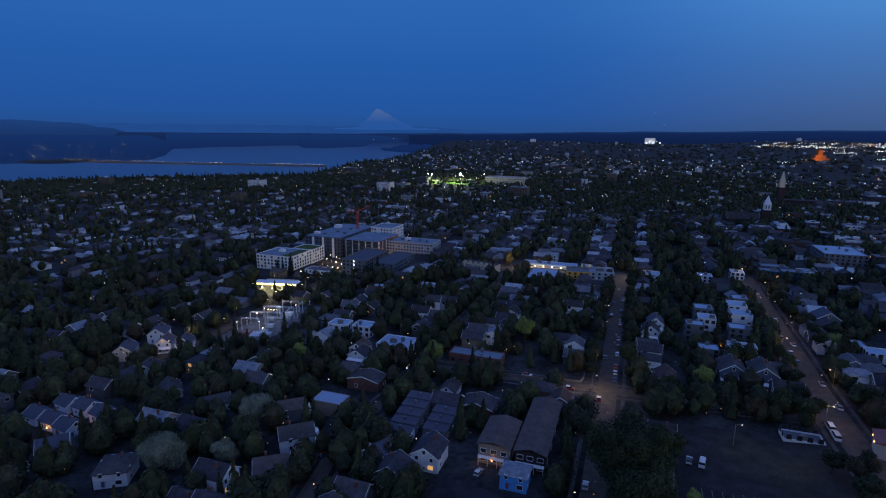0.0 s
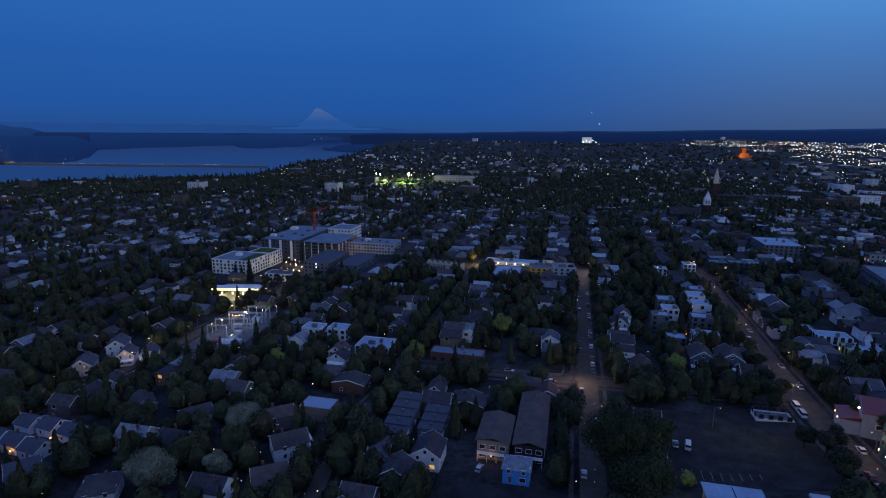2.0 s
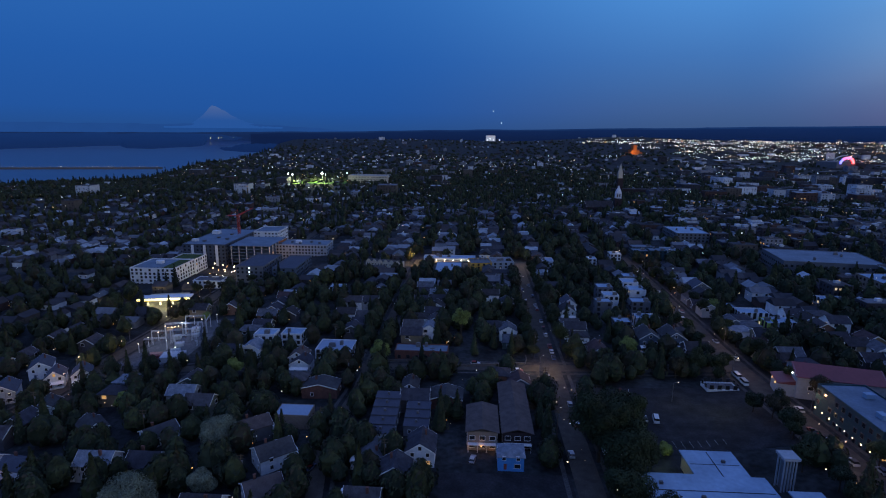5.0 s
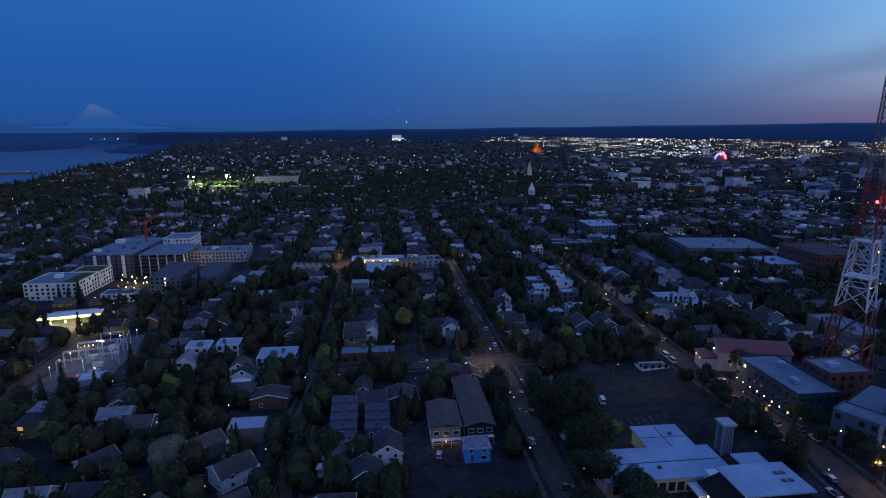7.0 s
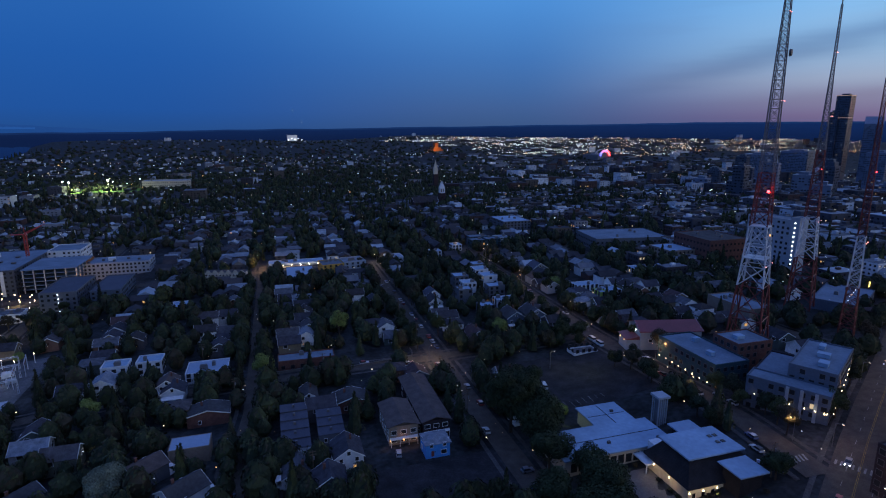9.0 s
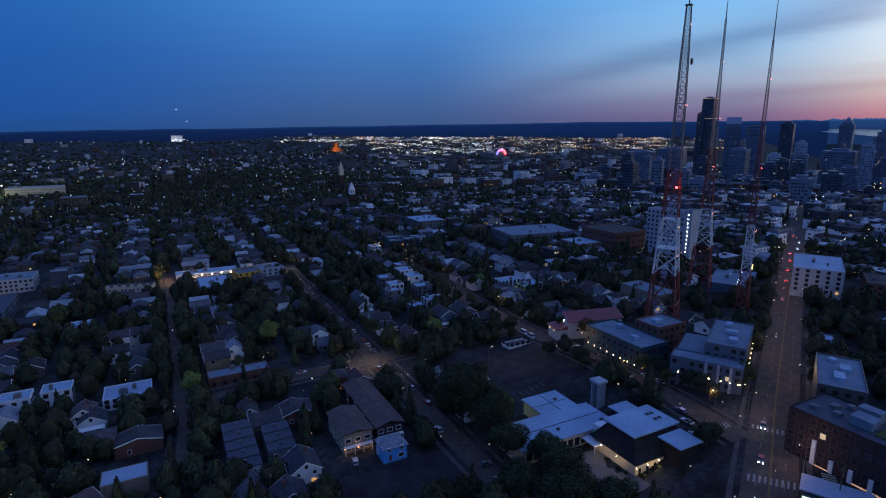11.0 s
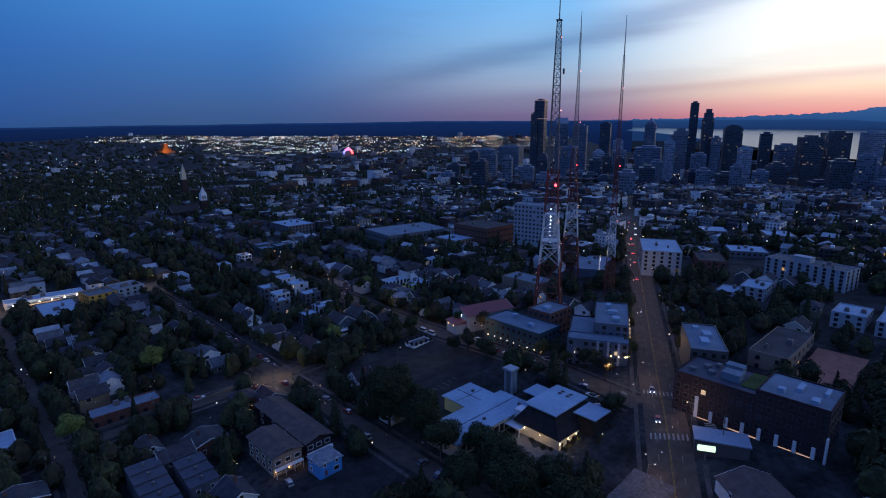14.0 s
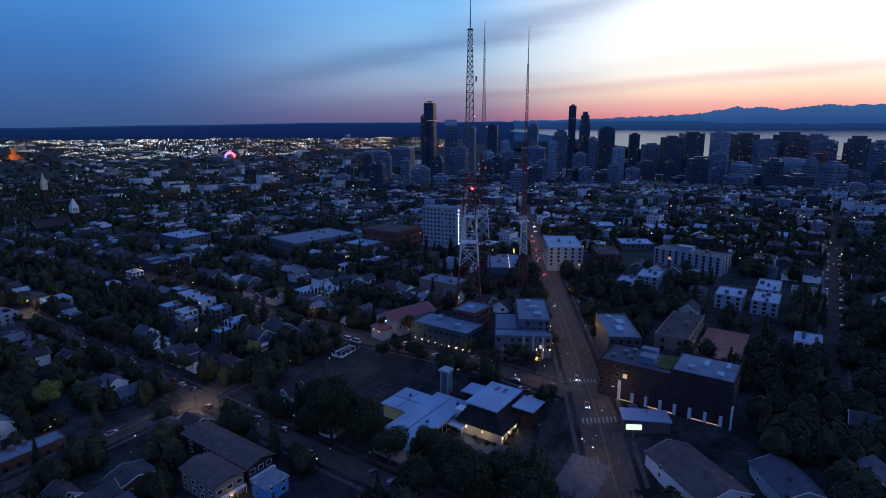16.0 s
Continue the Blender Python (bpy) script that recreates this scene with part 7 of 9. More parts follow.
def tuft(s, x, y, z, h, r, n, cone):
    """A tree far off: leaf clumps that look outward over a dark core of boughs."""
    core = 4 if n < 60 else 6
    ring = []
    for u, f in ((0.12, 0.45), (0.38, 0.80), (0.68, 0.66), (0.93, 0.16)) if not cone else ((0.08, 0.62), (0.35, 0.48), (0.65, 0.26), (0.95, 0.05)):
        w = rng.uniform(0.85, 1.15)
        ring.append([(x + math.cos(6.283 * k / core) * r * f * w * rng.uniform(0.8, 1.2), y + math.sin(6.283 * k / core) * r * f * w * rng.uniform(0.8, 1.2), z + h * (u + rng.uniform(-0.05, 0.05))) for k in range(core)])
    v = [p for q in ring for p in q]
    s.solid(v, [(i * core + k, i * core + (k + 1) % core, (i + 1) * core + (k + 1) % core, (i + 1) * core + k) for i in range(3) for k in range(core)] + [tuple(range(3 * core, 4 * core))])
    for _ in range(n):
        u = rng.random()
        a = rng.uniform(0, 6.283)
        wide = (1 - u) if cone else math.sin(math.pi * (0.15 + 0.8 * u))
        rr = r * wide * rng.uniform(0.75, 1.05)
        ca, sa = math.cos(a), math.sin(a)
        c = Vector((x + ca * rr, y + sa * rr, z + h * (0.12 + 0.86 * u)))
        k = r * rng.uniform(0.3, 0.6) * (0.36 if n > 120 else 0.52 if n > 60 else 0.85)
        up = 0.5 if cone else (u - 0.4) * 2.2
        nn = Vector((ca + rng.uniform(-0.4, 0.4), sa + rng.uniform(-0.4, 0.4), up + rng.uniform(-0.35, 0.45))).normalized()
        t1 = nn.orthogonal().normalized()
        t2 = nn.cross(t1)
        f = rng.uniform(0.55, 0.9)
        s.face((c - t1 * k, c + t1 * k * f - nn * k * 0.25, c + t2 * k + nn * k * 0.1))


s = Shape()
for _ in range(260):
    a, r = rng.uniform(0, 6.283), 12 + 75 * rng.random()
    x, y = HUB[0] + r * math.cos(a) * 1.4, r * math.sin(a) * 0.8 - 42
    if road_gap(x, y) > 3 and y < 20:
        tuft(s, x, y, ground(x, y), rng.uniform(6, 10), rng.uniform(2.5, 4), 104, False)
for r, x, y in far:
    cone = rng.random() < 0.2
    h = rng.uniform(7, 13) * (1.35 if cone else 1)
    tuft(s, x, y, ground(x, y), h, h * (0.24 if cone else 0.42), 180 if r < 330 else 104 if r < 480 else 62 if r < 650 else 16, cone)
for _ in range(5200):
    az, r = radians(rng.uniform(-63, 45)), 1300 + 2700 * rng.random() ** 1.5
    edge = near_shore(math.degrees(az))
    if math.degrees(az) < -17 and r > edge:
        r = rng.uniform(1300, edge)
    x, y = HUB[0] + r * math.sin(az), HUB[1] + r * math.cos(az)
    tuft(s, x, y, ground(x, y) - 1, rng.uniform(7, 12), rng.uniform(6, 11), 12, False)
for _ in range(420):
    az, r = radians(rng.uniform(-64, -18)), rng.uniform(-120, 10)
    r += near_shore(math.degrees(az))
    h = rng.uniform(9, 22)
    x, y = HUB[0] + r * math.sin(az), HUB[1] + r * math.cos(az)
    tuft(s, x, y, ground(x, y) - 2, h, h * 0.28, 30, True)
single("distant_trees", s, M["leaf_far"], "dark tree cover between the far houses", "trees", kind="stuff")


# lamps of the far city
def lamp_field(name, n, place, mats, label):
    s = Shape()
    for _ in range(n):
        x, y, z, r, slot = place()
        s.ball((x, y, z), r, slot, 4, 2)
    single(name, s, mats, label, "city lights", kind="stuff")


def place_suburb():
    while True:
        az, r = rng.uniform(-60, 60), 130 + 2600 * rng.random() ** 1.2
        if az < -17 and r > near_shore(az) - 90:
            continue
        x, y = HUB[0] + r * math.sin(radians(az)), HUB[1] + r * math.cos(radians(az))
        if is_free(x, y):
            return x, y, ground(x, y) + (rng.uniform(4, 9) if r > 400 else rng.uniform(2.2, 5)), max(0.15, 0.00036 * r) * rng.choice((0.6, 0.8, 0.8, 1.0, 1.5)), rng.choice((0, 1, 1, 2, 3, 4, 4, 4, 4, 4) if r > 400 else (0, 2, 2, 0, 1, 4))


ROW_OF_LAMPS = [0, 0.0, 0.0, 0.0, 0]


def place_valley():
    """Lamps of yards and roads: short rows that run level across the valley floor."""
    while True:
        row = ROW_OF_LAMPS
        if row[0] <= 0:
            az = rng.uniform(10, 55)
            row[:] = [rng.choice((1, 2, 3, 5, 8)), az, -0.74 - 1.8 * rng.random() ** (1.35 if az < 30 else 1.1), rng.uniform(0.10, 0.32), rng.randrange(3)]
        row[0] -= 1
        row[1] += row[3] * rng.uniform(0.5, 1.5)
        az, e = row[1], row[2] + rng.uniform(-0.03, 0.03)
        if az < 15 and e < -1.2 or 15 <= az < 23 and e < -1.25 - 0.2 * (az - 15) or az > 40 and e < -1.9 or az > 55:
            row[0] = 0
            continue
        sx, sy, lift = math.sin(radians(az)), math.cos(radians(az)), rng.uniform(7, 12)
        r = 2250.0
        while r < 4120 and ground(HUB[0] + r * sx, HUB[1] + r * sy) + lift < 104 + r * math.tan(radians(e)):
            r += 25
        x, y = HUB[0] + r * sx, HUB[1] + r * sy
        slots = ((1, 1, 3, 4), (1, 1, 3, 4), (0, 1, 2, 4))[row[4]] if az < 34 else ((0, 1, 4), (2, 2, 4), (0, 3, 4))[row[4]]
        return x, y, ground(x, y) + lift, 0.00040 * r * rng.choice((0.5, 0.6, 0.7, 0.9, 1.0, 1.8)), rng.choice(slots)


def place_west():
    az, r = rng.uniform(38, 100), 330 + 1350 * rng.random()
    x, y = HUB[0] + r * math.sin(radians(az)), HUB[1] + r * math.cos(radians(az))
    return x, y, ground(x, y) + rng.uniform(5, 14), 0.00044 * r * rng.choice((0.6, 0.8, 0.8, 1.0, 1.6)), rng.choice((0, 0, 0, 1, 1, 2, 2, 3, 4, 4, 4))


front_spots = [p for p in spots if 150 < p[0] < 640]


def place_front():
    """A porch or path lamp at the front of a house."""
    d, x, y, a = rng.choice(front_spots)
    x, y = x + rng.uniform(-5, 5), y - rng.uniform(6.5, 8)
    return x, y, ground(x, y) + rng.uniform(2.2, 5), rng.uniform(0.09, 0.20), rng.choice((0, 0, 1, 2, 4, 4))


lamp_field("front_lights", 420, place_front, [M["far_warm"], M["far_cool"], M["far_amber"], M["far_green"], M["far_dim"]], "small porch and path lamps between the houses")
lamp_field("suburb_lights", 2900, place_suburb, [M["far_warm"], M["far_cool"], M["far_amber"], M["far_green"], M["far_dim"]], "scattered street and porch lamps of the suburb")
lamp_field("valley_lights", 2400, place_valley, [M["far_warm"], M["far_cool"], M["far_amber"], M["far_green"], M["far_dim"]], "dense white and amber lamps of the industrial valley")
lamp_field("west_lights", 1500, place_west, [M["far_warm"], M["far_cool"], M["far_amber"], M["far_green"], M["far_dim"]], "lamps of the western city blocks")


# ---------------- single trees that stand out ----------------
def big_tree(x, y, h, r, count, size, leaf, label, seed):
    t = broadleaf(seed, h, r, count, size, leaf, label)
    t.matrix_basis = pose(x, y, ground(x, y))
    return t


for x, y, h, r, n, sd in ((1, 157, 25, 10.5, 5600, 91), (10, 166, 21, 9.5, 4800, 105), (6, 145, 19, 9, 4400, 106), (16, 176, 15, 7, 3000, 92), (12, 151, 17, 8, 3600, 111), (3, 131, 15, 7.5, 3400, 112), (12, 121, 12, 6.0, 2600, 118), (10, 111, 14, 8.5, 4000, 94), (2, 99, 15, 9.5, 4600, 107), (13, 92, 13, 8, 3600, 108), (-6, 112, 13, 7.5, 3000, 113), (8, 80, 13, 8, 3200, 115)):
    big_tree(x, y, h, r, n, 0.48, M["leaf_big"], "large dense dark green tree beside the school", sd)
big_tree(60, 98.5, 10, 4.5, 2000, 0.45, M["leaf_big"], "dense dark tree at the crossing", 95)
big_tree(70, 170, 9, 4.5, 1800, 0.45, M["leaf"], "dense dark tree beside the side street", 109)
big_tree(66, 188, 8, 4.0, 1500, 0.45, M["leaf"], "dense dark tree beside the side street", 110)
for x, y, h, r, sd in ((-131, 160, 13, 6.8, 96), (-142, 125, 13, 8.2, 97), (-124, 134, 9, 4.4, 98)):
    big_tree(x, y, h, r, 8000, 0.34, M["blossom"], "broad tree full of pale blossom", sd)
for x, y, h, r, sd in ((-48, 269, 19, 5.4, 99), (-151, 220, 9, 3.6, 100), (-86, 236, 12, 5.5, 101), (-185, 190, 9, 4.0, 116), (-207, 306, 7, 3, 102), (24, 160, 5, 2.6, 103), (100, 306, 10, 6.0, 104), (35, 247, 10, 4.5, 117)):
    big_tree(x, y, h, r, 1800, 0.38, M["leaf_lime"], "yellow-green tree in young leaf", sd)


# dark trees round the building site and the fuel station
for x, y, k in ((-277, 384, 4), (-272, 388, 5), (-284, 386, 4), (-236, 370, 1), (-228, 374, 3), (-243, 366, 1), (-286, 338, 1), (-292, 346, 3), (-280, 330, 1), (-190, 388, 5), (-198, 386, 1), (-318, 376, 5), (-322, 370, 5), (-213, 392, 3), (-181, 384, 1), (236, 262, 5), (242, 256, 1), (248, 252, 3), (238, 272, 1), (244, 266, 5), (228, 268, 3), (254, 250, 1), (232, 252, 1), (262, 246, 3), (236, 286, 5)):
    src = (TREES + CONES)[k]
    copy_thing(src, pose(x, y, ground(x, y), 0, 0, (x * 31 + y * 17) % 360)).scale = (1.1, 1.1, 1.05)

# lit front and lamps of the long shop
t = thing("arcade", (-62, 445.8, -9), 0, "lit glazed arcade with warm lamps above the pavement", "arcade")
s = Shape()
s.box(-18, -0.3, 0.6, 8, 0, 2.2)
part("lit_glazing", s, M["shopglow"], t)
s = Shape()
s.box(-21, -1.2, 3.0, 21, 0, 3.2)
part("awning", s, M["greywall"], t)
for k in range(6):
    lamp_ball(t, -18 + k * 7, -1.8, 3.6, 0.42, "warm" if k % 3 else "cool")
glow(-70, 441, -5, 420, (1.0, 0.85, 0.6), 0.6)
glow(-50, 441, -5, 380, (1.0, 0.85, 0.6), 0.6)

# lamps scattered over the building site
for k in range(14):
    x, y = -262 + (k * 37) % 30, 388 + (k * 53) % 56
    t = thing("site_lamp", (x, y, ground(x, y)), 0, "small work lamp on a thin stand", "work lamp", "work lamps")
    s = Shape()
    s.rod((0, 0, 0), (0, 0, 3.2), 0.06, None, 5)
    part("stand", s, M["steel"], t)
    lamp_ball(t, 0, 0, 3.4, 0.26, ("warm", "amber", "warm", "cool")[k % 4])

# lamps and a lit sign by the garage, orange light on the shop
t = thing("shop_sign", (261, 217, ground(261, 217)), 30, "tall lit yellow sign beside the avenue", "sign")
s = Shape()
s.rod((0, 0, -0.3), (0, 0, 6.5), 0.18, None, 7)
part("post", s, M["steel"], t)
s = Shape()
s.box(-1.6, -0.2, 6.5, 1.6, 0.2, 9.5)
part("panel", s, M["yellowglow"], t)
for k in range(7):
    x, y = 214 + k * 6.2, 196 + k * 3.5
    t = thing("garage_lamp", (x, y, 10.2), 0, "small white lamp on the garage roof edge", "roof lamp", "garage roof lamps")
    s = Shape()
    s.rod((0, 0, 0), (0, 0, 1.6), 0.06, None, 5)
    part("stem", s, M["steel"], t)
    lamp_ball(t, 0, 0, 1.7, 0.2, "cool" if k % 3 else "amber")
glow(166, 202, 9, 260, (1.0, 0.45, 0.12), 0.4)

# downtown building core with two tower cranes
t = thing("unfinished_tower", (1036, 30, -20), 12, "dark concrete core of a tower under construction", "building site")
s = Shape()
s.box(-9, -9, -10, 9, 9, 84)
part("core", s, M["darkwall"], t)
for k in range(12):
    s = Shape()
    s.box(-14, -13, 6 + 5.2 * k, 14, 13, 6.5 + 5.2 * k)
    part("floor_slab", s, M["greywall"], t)
for dx, dy, top, tip in ((-16, -6, 92, 34), (17, 8, 82, -40)):
    c = thing("tower_crane", (1036 + dx, 30 + dy, -24), 100, "red tower crane with a level jib beside the core", "crane", "downtown cranes")
    s = Shape()
    for a, b in ((-1, -1), (1, -1), (1, 1), (-1, 1)):
        s.rod((a, b, 0), (a, b, top), 0.3, None, 4)
    for k in range(int(top / 3)):
        s.rod((-1, -1, 3 * k), (1, -1, 3 * k + 3), 0.18, None, 4)
        s.rod((1, 1, 3 * k), (-1, 1, 3 * k + 3), 0.18, None, 4)
    part("crane_mast", s, M["cranered"], c)
    s = Shape()
    s.rod((-tip * 0.35, 0, top), (tip, 0, top), 0.8, 0.6, 4)
    s.rod((0, 0, top), (0, 0, top + 7), 0.5, 0.2, 4)
    s.rod((0, 0, top + 7), (tip * 0.8, 0, top + 0.5), 0.15, None, 4)
    part("jib", s, M["cranered"], c)

# two airliners on approach, far off with their landing lamps lit
for x, y, z in ((106, 4560, 252), (170, 4560, 163)):
    t = thing("airliner", (x, y, z), 0, "far airliner with a bright landing lamp", "aircraft", "airliners on approach")
    s = Shape()
    s.rod((0, -14, 0), (0, 16, 0.6), 1.6, 0.7, 8)
    part("fuselage", s, M["steel_white"], t)
    s = Shape()
    s.solid([(-15, 3, 0.8), (15, 3, 0.8), (15, 5, 0.9), (2, 3, 0), (-2, 3, 0), (-15, 5, 0.9), (0, -3, -0.4)], [(6, 3, 2, 1), (6, 0, 5, 4), (6, 4, 3)])
    part("wing", s, M["steel_white"], t)
    lamp_ball(t, 0, -15, -1, 1.8, "cool", "landing_lamp")

# street trees in rows
row_rng = random.Random(77)
rows = [(-12.5 + row_rng.uniform(-1, 1), y) for y in range(243, 428, 13)] + [(3.6 + row_rng.uniform(-1, 1), y) for y in range(244, 428, 14)]
rows += [(71.0 + row_rng.uniform(-1.5, 1), y) for y in range(226, 420, 15)] + [(91 + row_rng.uniform(-1, 3), y) for y in range(176, 400, 16)]
rows += [(-60 + 0.8695 * a - 0.4939 * o * 11.4, 9 + 0.4939 * a + 0.8695 * o * 11.4) for a, o in ((196, 1), (205, -1), (222, -1), (228, 1), (245, -1), (252, 1), (262, -1), (280, 1), (290, -1), (305, 1), (318, -1), (335, 1))]
rows += [(81.5, 114), (84, 120), (86.5, 127), (82, 134), (85, 140), (83.5, 147), (72.5, 176), (70, 182), (74, 186), (68.5, 166), (63, 128), (65, 136), (61, 147), (66, 152), (100, 116), (107, 120), (114, 122.5)]
rows += [(x, 224 + row_rng.uniform(-2, 2)) for x in range(22, 70, 9)]
for x, y in rows:
    if math.hypot(x - 127, y - 176) < 12:
        continue
    q = row_rng.uniform(0.85, 1.25)
    m = pose(x, y, ground(x, y), 0, 0, row_rng.uniform(0, 360))
    copy_thing(TREES[row_rng.choice((0, 1, 3))], m).scale = (q, q, q * row_rng.uniform(0.9, 1.15))


# ---------------- lamps, poles, cars ----------------
def street_lamp_model():
    t = thing("street_lamp", (0, 0, 0), 0, "tall steel street lamp with glowing amber head", "street lamp", "street lamps")
    s = Shape()
    s.rod((0, 0, -0.3), (0, 0, 8.2), 0.10, 0.07, 7)
    s.rod((0, 0, 8.2), (1.9, 0, 8.7), 0.06, 0.05, 6)
    part("pole", s, M["steel"], t)
    s = Shape()
    s.box(1.5, -0.17, 8.62, 2.3, 0.17, 8.8)
    head = part("lamp_housing", s, M["steel"], t)
    s = Shape()
    s.ball((1.9, 0, 8.55), 0.22, 0, 8, 5, 0.6)
    part("lamp_glass", s, M["streetglow"], head)
    return t


LAMP = street_lamp_model()
first = True


def street_lamp(x, y, turn, watts=0.0, colour=(1.0, 0.62, 0.33)):
    global first
    m = pose(x, y, ground(x, y), 0, 0, turn)
    if first:
        LAMP.matrix_basis, first = m, False
    else:
        copy_thing(LAMP, m)
    if watts:
        p = m @ Vector((2.1, 0, 7.9))
        glow(p.x, p.y, p.z, watts, colour, 0.35)


def along(points, start, step, count, side):
    """Points beside a polyline, with the direction across it."""
    out, want, run = [], start, 0.0
    for (x0, y0), (x1, y1) in zip(points, points[1:]):
        d = math.hypot(x1 - x0, y1 - y0)
        while want <= run + d and len(out) < count:
            f = (want - run) / d
            nx, ny = -(y1 - y0) / d * side, (x1 - x0) / d * side
            out.append((x0 + (x1 - x0) * f + nx * 1.0 * abs(1), y0 + (y1 - y0) * f + ny, nx, ny, math.degrees(math.atan2(y1 - y0, x1 - x0))))
            want += step
        run += d
    return out


for pts, start, step, n, half, w in ((AVENUE, 175, 30, 17, 8.2, 1150), (STREETS["side_road"][0], 18, 37, 11, 6.2, 1050), (STREETS["west_street"][0], 40, 45, 6, 5.5, 260), (STREETS["lake_road"][0], 235, 20, 10, 6.2, 650)):
    for k, (x, y, nx, ny, a) in enumerate(along(pts, start, step, n, 1)):
        sg = 1 if k % 2 else -1
        px, py = x + nx * (half * sg - 1), y + ny * (half * sg - 1)
        street_lamp(px, py, math.degrees(math.atan2(-ny * sg, -nx * sg)), w)
street_lamp(-10.5, 226, 45, 4200, (1.0, 0.70, 0.42))
street_lamp(1.5, 430, 200, 4200, (1.0, 0.72, 0.45))
street_lamp(-92, 442, 90, 6500, (1.0, 0.55, 0.2))
street_lamp(-11, 330, 0, 160)
street_lamp(2.0, 130, 180, 140)
street_lamp(40, 200, 0, 420, (0.9, 0.9, 0.35))
# the lit yard: lamp posts, tents and a hut
for x, y in ((-222, 259), (-222, 268), (-221.5, 277), (-223, 287), (-215.5, 292), (-213, 302), (-196.5, 250), (-205, 296), (-199, 303), (-208, 262)):
    t = thing("lamp_post", (x, y, ground(x, y)), 0, "slim white post with a round cool lamp", "lamp post", "lamp posts of the yard")
    s = Shape()
    s.rod((0, 0, -0.2), (0, 0, 5.0), 0.14, 0.10, 6)
    part("post", s, M["trim"], t)
    lamp_ball(t, 0, 0, 5.2, 0.22, "warm" if int(x + y) % 3 else "cool")
def gantry(span, label):
    """A steel portal that carries the bus wires over the yard."""
    t = thing("substation_gantry", (0, 0, 0), 0, label, "steel gantry", "gantries of the substation")
    for u in (-span / 2, span / 2):
        s = Shape()
        for ox in (-0.35, 0.35):
            s.rod((u + ox, 0, -0.3), (u + ox * 0.4, 0, 7.6), 0.13, 0.09, 5)
        for k in range(5):
            s.rod((u - 0.33 + 0.03 * k, 0, 0.4 + 1.4 * k), (u + 0.30 - 0.03 * k, 0, 1.8 + 1.4 * k), 0.06, None, 4)
        part("post", s, M["tentcloth"], t)
    s = Shape()
    for z in (7.2, 7.9):
        s.rod((-span / 2, 0, z), (span / 2, 0, z), 0.12, None, 5)
    for k in range(int(span)):
        s.rod((-span / 2 + k, 0, 7.2 + 0.7 * (k % 2)), (-span / 2 + k + 1, 0, 7.9 - 0.7 * (k % 2)), 0.06, None, 4)
    part("beam", s, M["tentcloth"], t)
    for k in range(3):
        s = Shape()
        u = (k - 1) * span * 0.3
        s.rod((u, 0, 5.8), (u, 0, 7.2), 0.10, None, 5)
        for q in range(4):
            s.rod((u, 0, 5.9 + 0.3 * q), (u, 0, 6.0 + 0.3 * q), 0.2, None, 6)
        part("insulator", s, M["brick"], t)
    return t


GANTRY = gantry(11, "pale lattice steel gantry with hanging insulators")
for k, (x, y, a) in enumerate(((-216, 272, 15), (-205, 272, 15), (-215, 284, 15), (-204, 283, 15), (-197, 262, 15), (-213, 260, 15), (-209, 296, 15), (-198, 276, 105), (-198, 290, 105))):
    m = pose(x, y, ground(x, y), 0, 0, a)
    if k == 0:
        GANTRY.matrix_basis = m
    else:
        copy_thing(GANTRY, m)
for x, y, w, d, h, m, lab in ((-196, 247, 5.5, 4, 3.4, "tentcloth", "pale rounded transformer house in the lit yard"), (-207.5, 250, 3, 2.6, 3.0, "redmetal", "red equipment box in the lit yard"), (-203, 266, 2.2, 1.6, 2.4, "tentcloth", "pale grey transformer box"), (-211, 278, 2.2, 1.6, 2.6, "slabwall", "pale grey transformer box"),
                           (-201, 280, 2.0, 1.8, 2.2, "slabwall", "pale grey transformer box"), (-206, 290, 2.4, 1.8, 2.6, "tentcloth", "pale grey transformer box"), (-218, 290, 2.0, 1.6, 2.4, "bluegrey", "blue-grey switch cabinet on the gravel"), (-200, 256, 2.4, 1.8, 2.4, "slabwall", "pale grey transformer box")):
    t = thing("transformer", (x, y, ground(x, y)), 15, lab, "electrical equipment", "equipment of the substation")
    s = Shape()
    s.box(-w, -d, -0.3, w, d, h * 0.8)
    s.solid([(-w * 1.03, -d * 1.03, h * 0.8), (w * 1.03, -d * 1.03, h * 0.8), (w * 1.03, d * 1.03, h * 0.8), (-w * 1.03, d * 1.03, h * 0.8), (-w * 0.6, -d * 0.5, h), (w * 0.6, -d * 0.5, h), (w * 0.6, d * 0.5, h), (-w * 0.6, d * 0.5, h)], [(0, 1, 5, 4), (1, 2, 6, 5), (2, 3, 7, 6), (3, 0, 4, 7), (4, 5, 6, 7), (3, 2, 1, 0)])
    part("casing", s, M[m], t)
    for u in (-0.5, 0, 0.5):
        s = Shape()
        s.rod((u * w, 0, h * 0.95), (u * w, 0, h + 0.9), 0.09, 0.06, 5)
        part("bushing", s, M["brick"], t)
hut = thing("hut", (-223, 297, ground(-223, 297)), 20, "small hut with lamps under its eaves", "hut")
s = Shape()
s.box(-4, -3, -1, 4, 3, 2.8)
part("wall", s, M["tanwall"], hut)
part("roof", gable_roof(6, 8, 2.8, 1.3, 0.9), M["slate"], hut)
for u in (-3, -1, 1, 3):
    lamp_ball(hut, u, -3.7, 2.4, 0.25)
glow(-222, 292, ground(-222, 292) + 2.2, 300, (1.0, 0.82, 0.5), 0.4)
glow(-208, 282, ground(-208, 282) + 9, 2600, (0.80, 0.90, 1.0), 0.6)
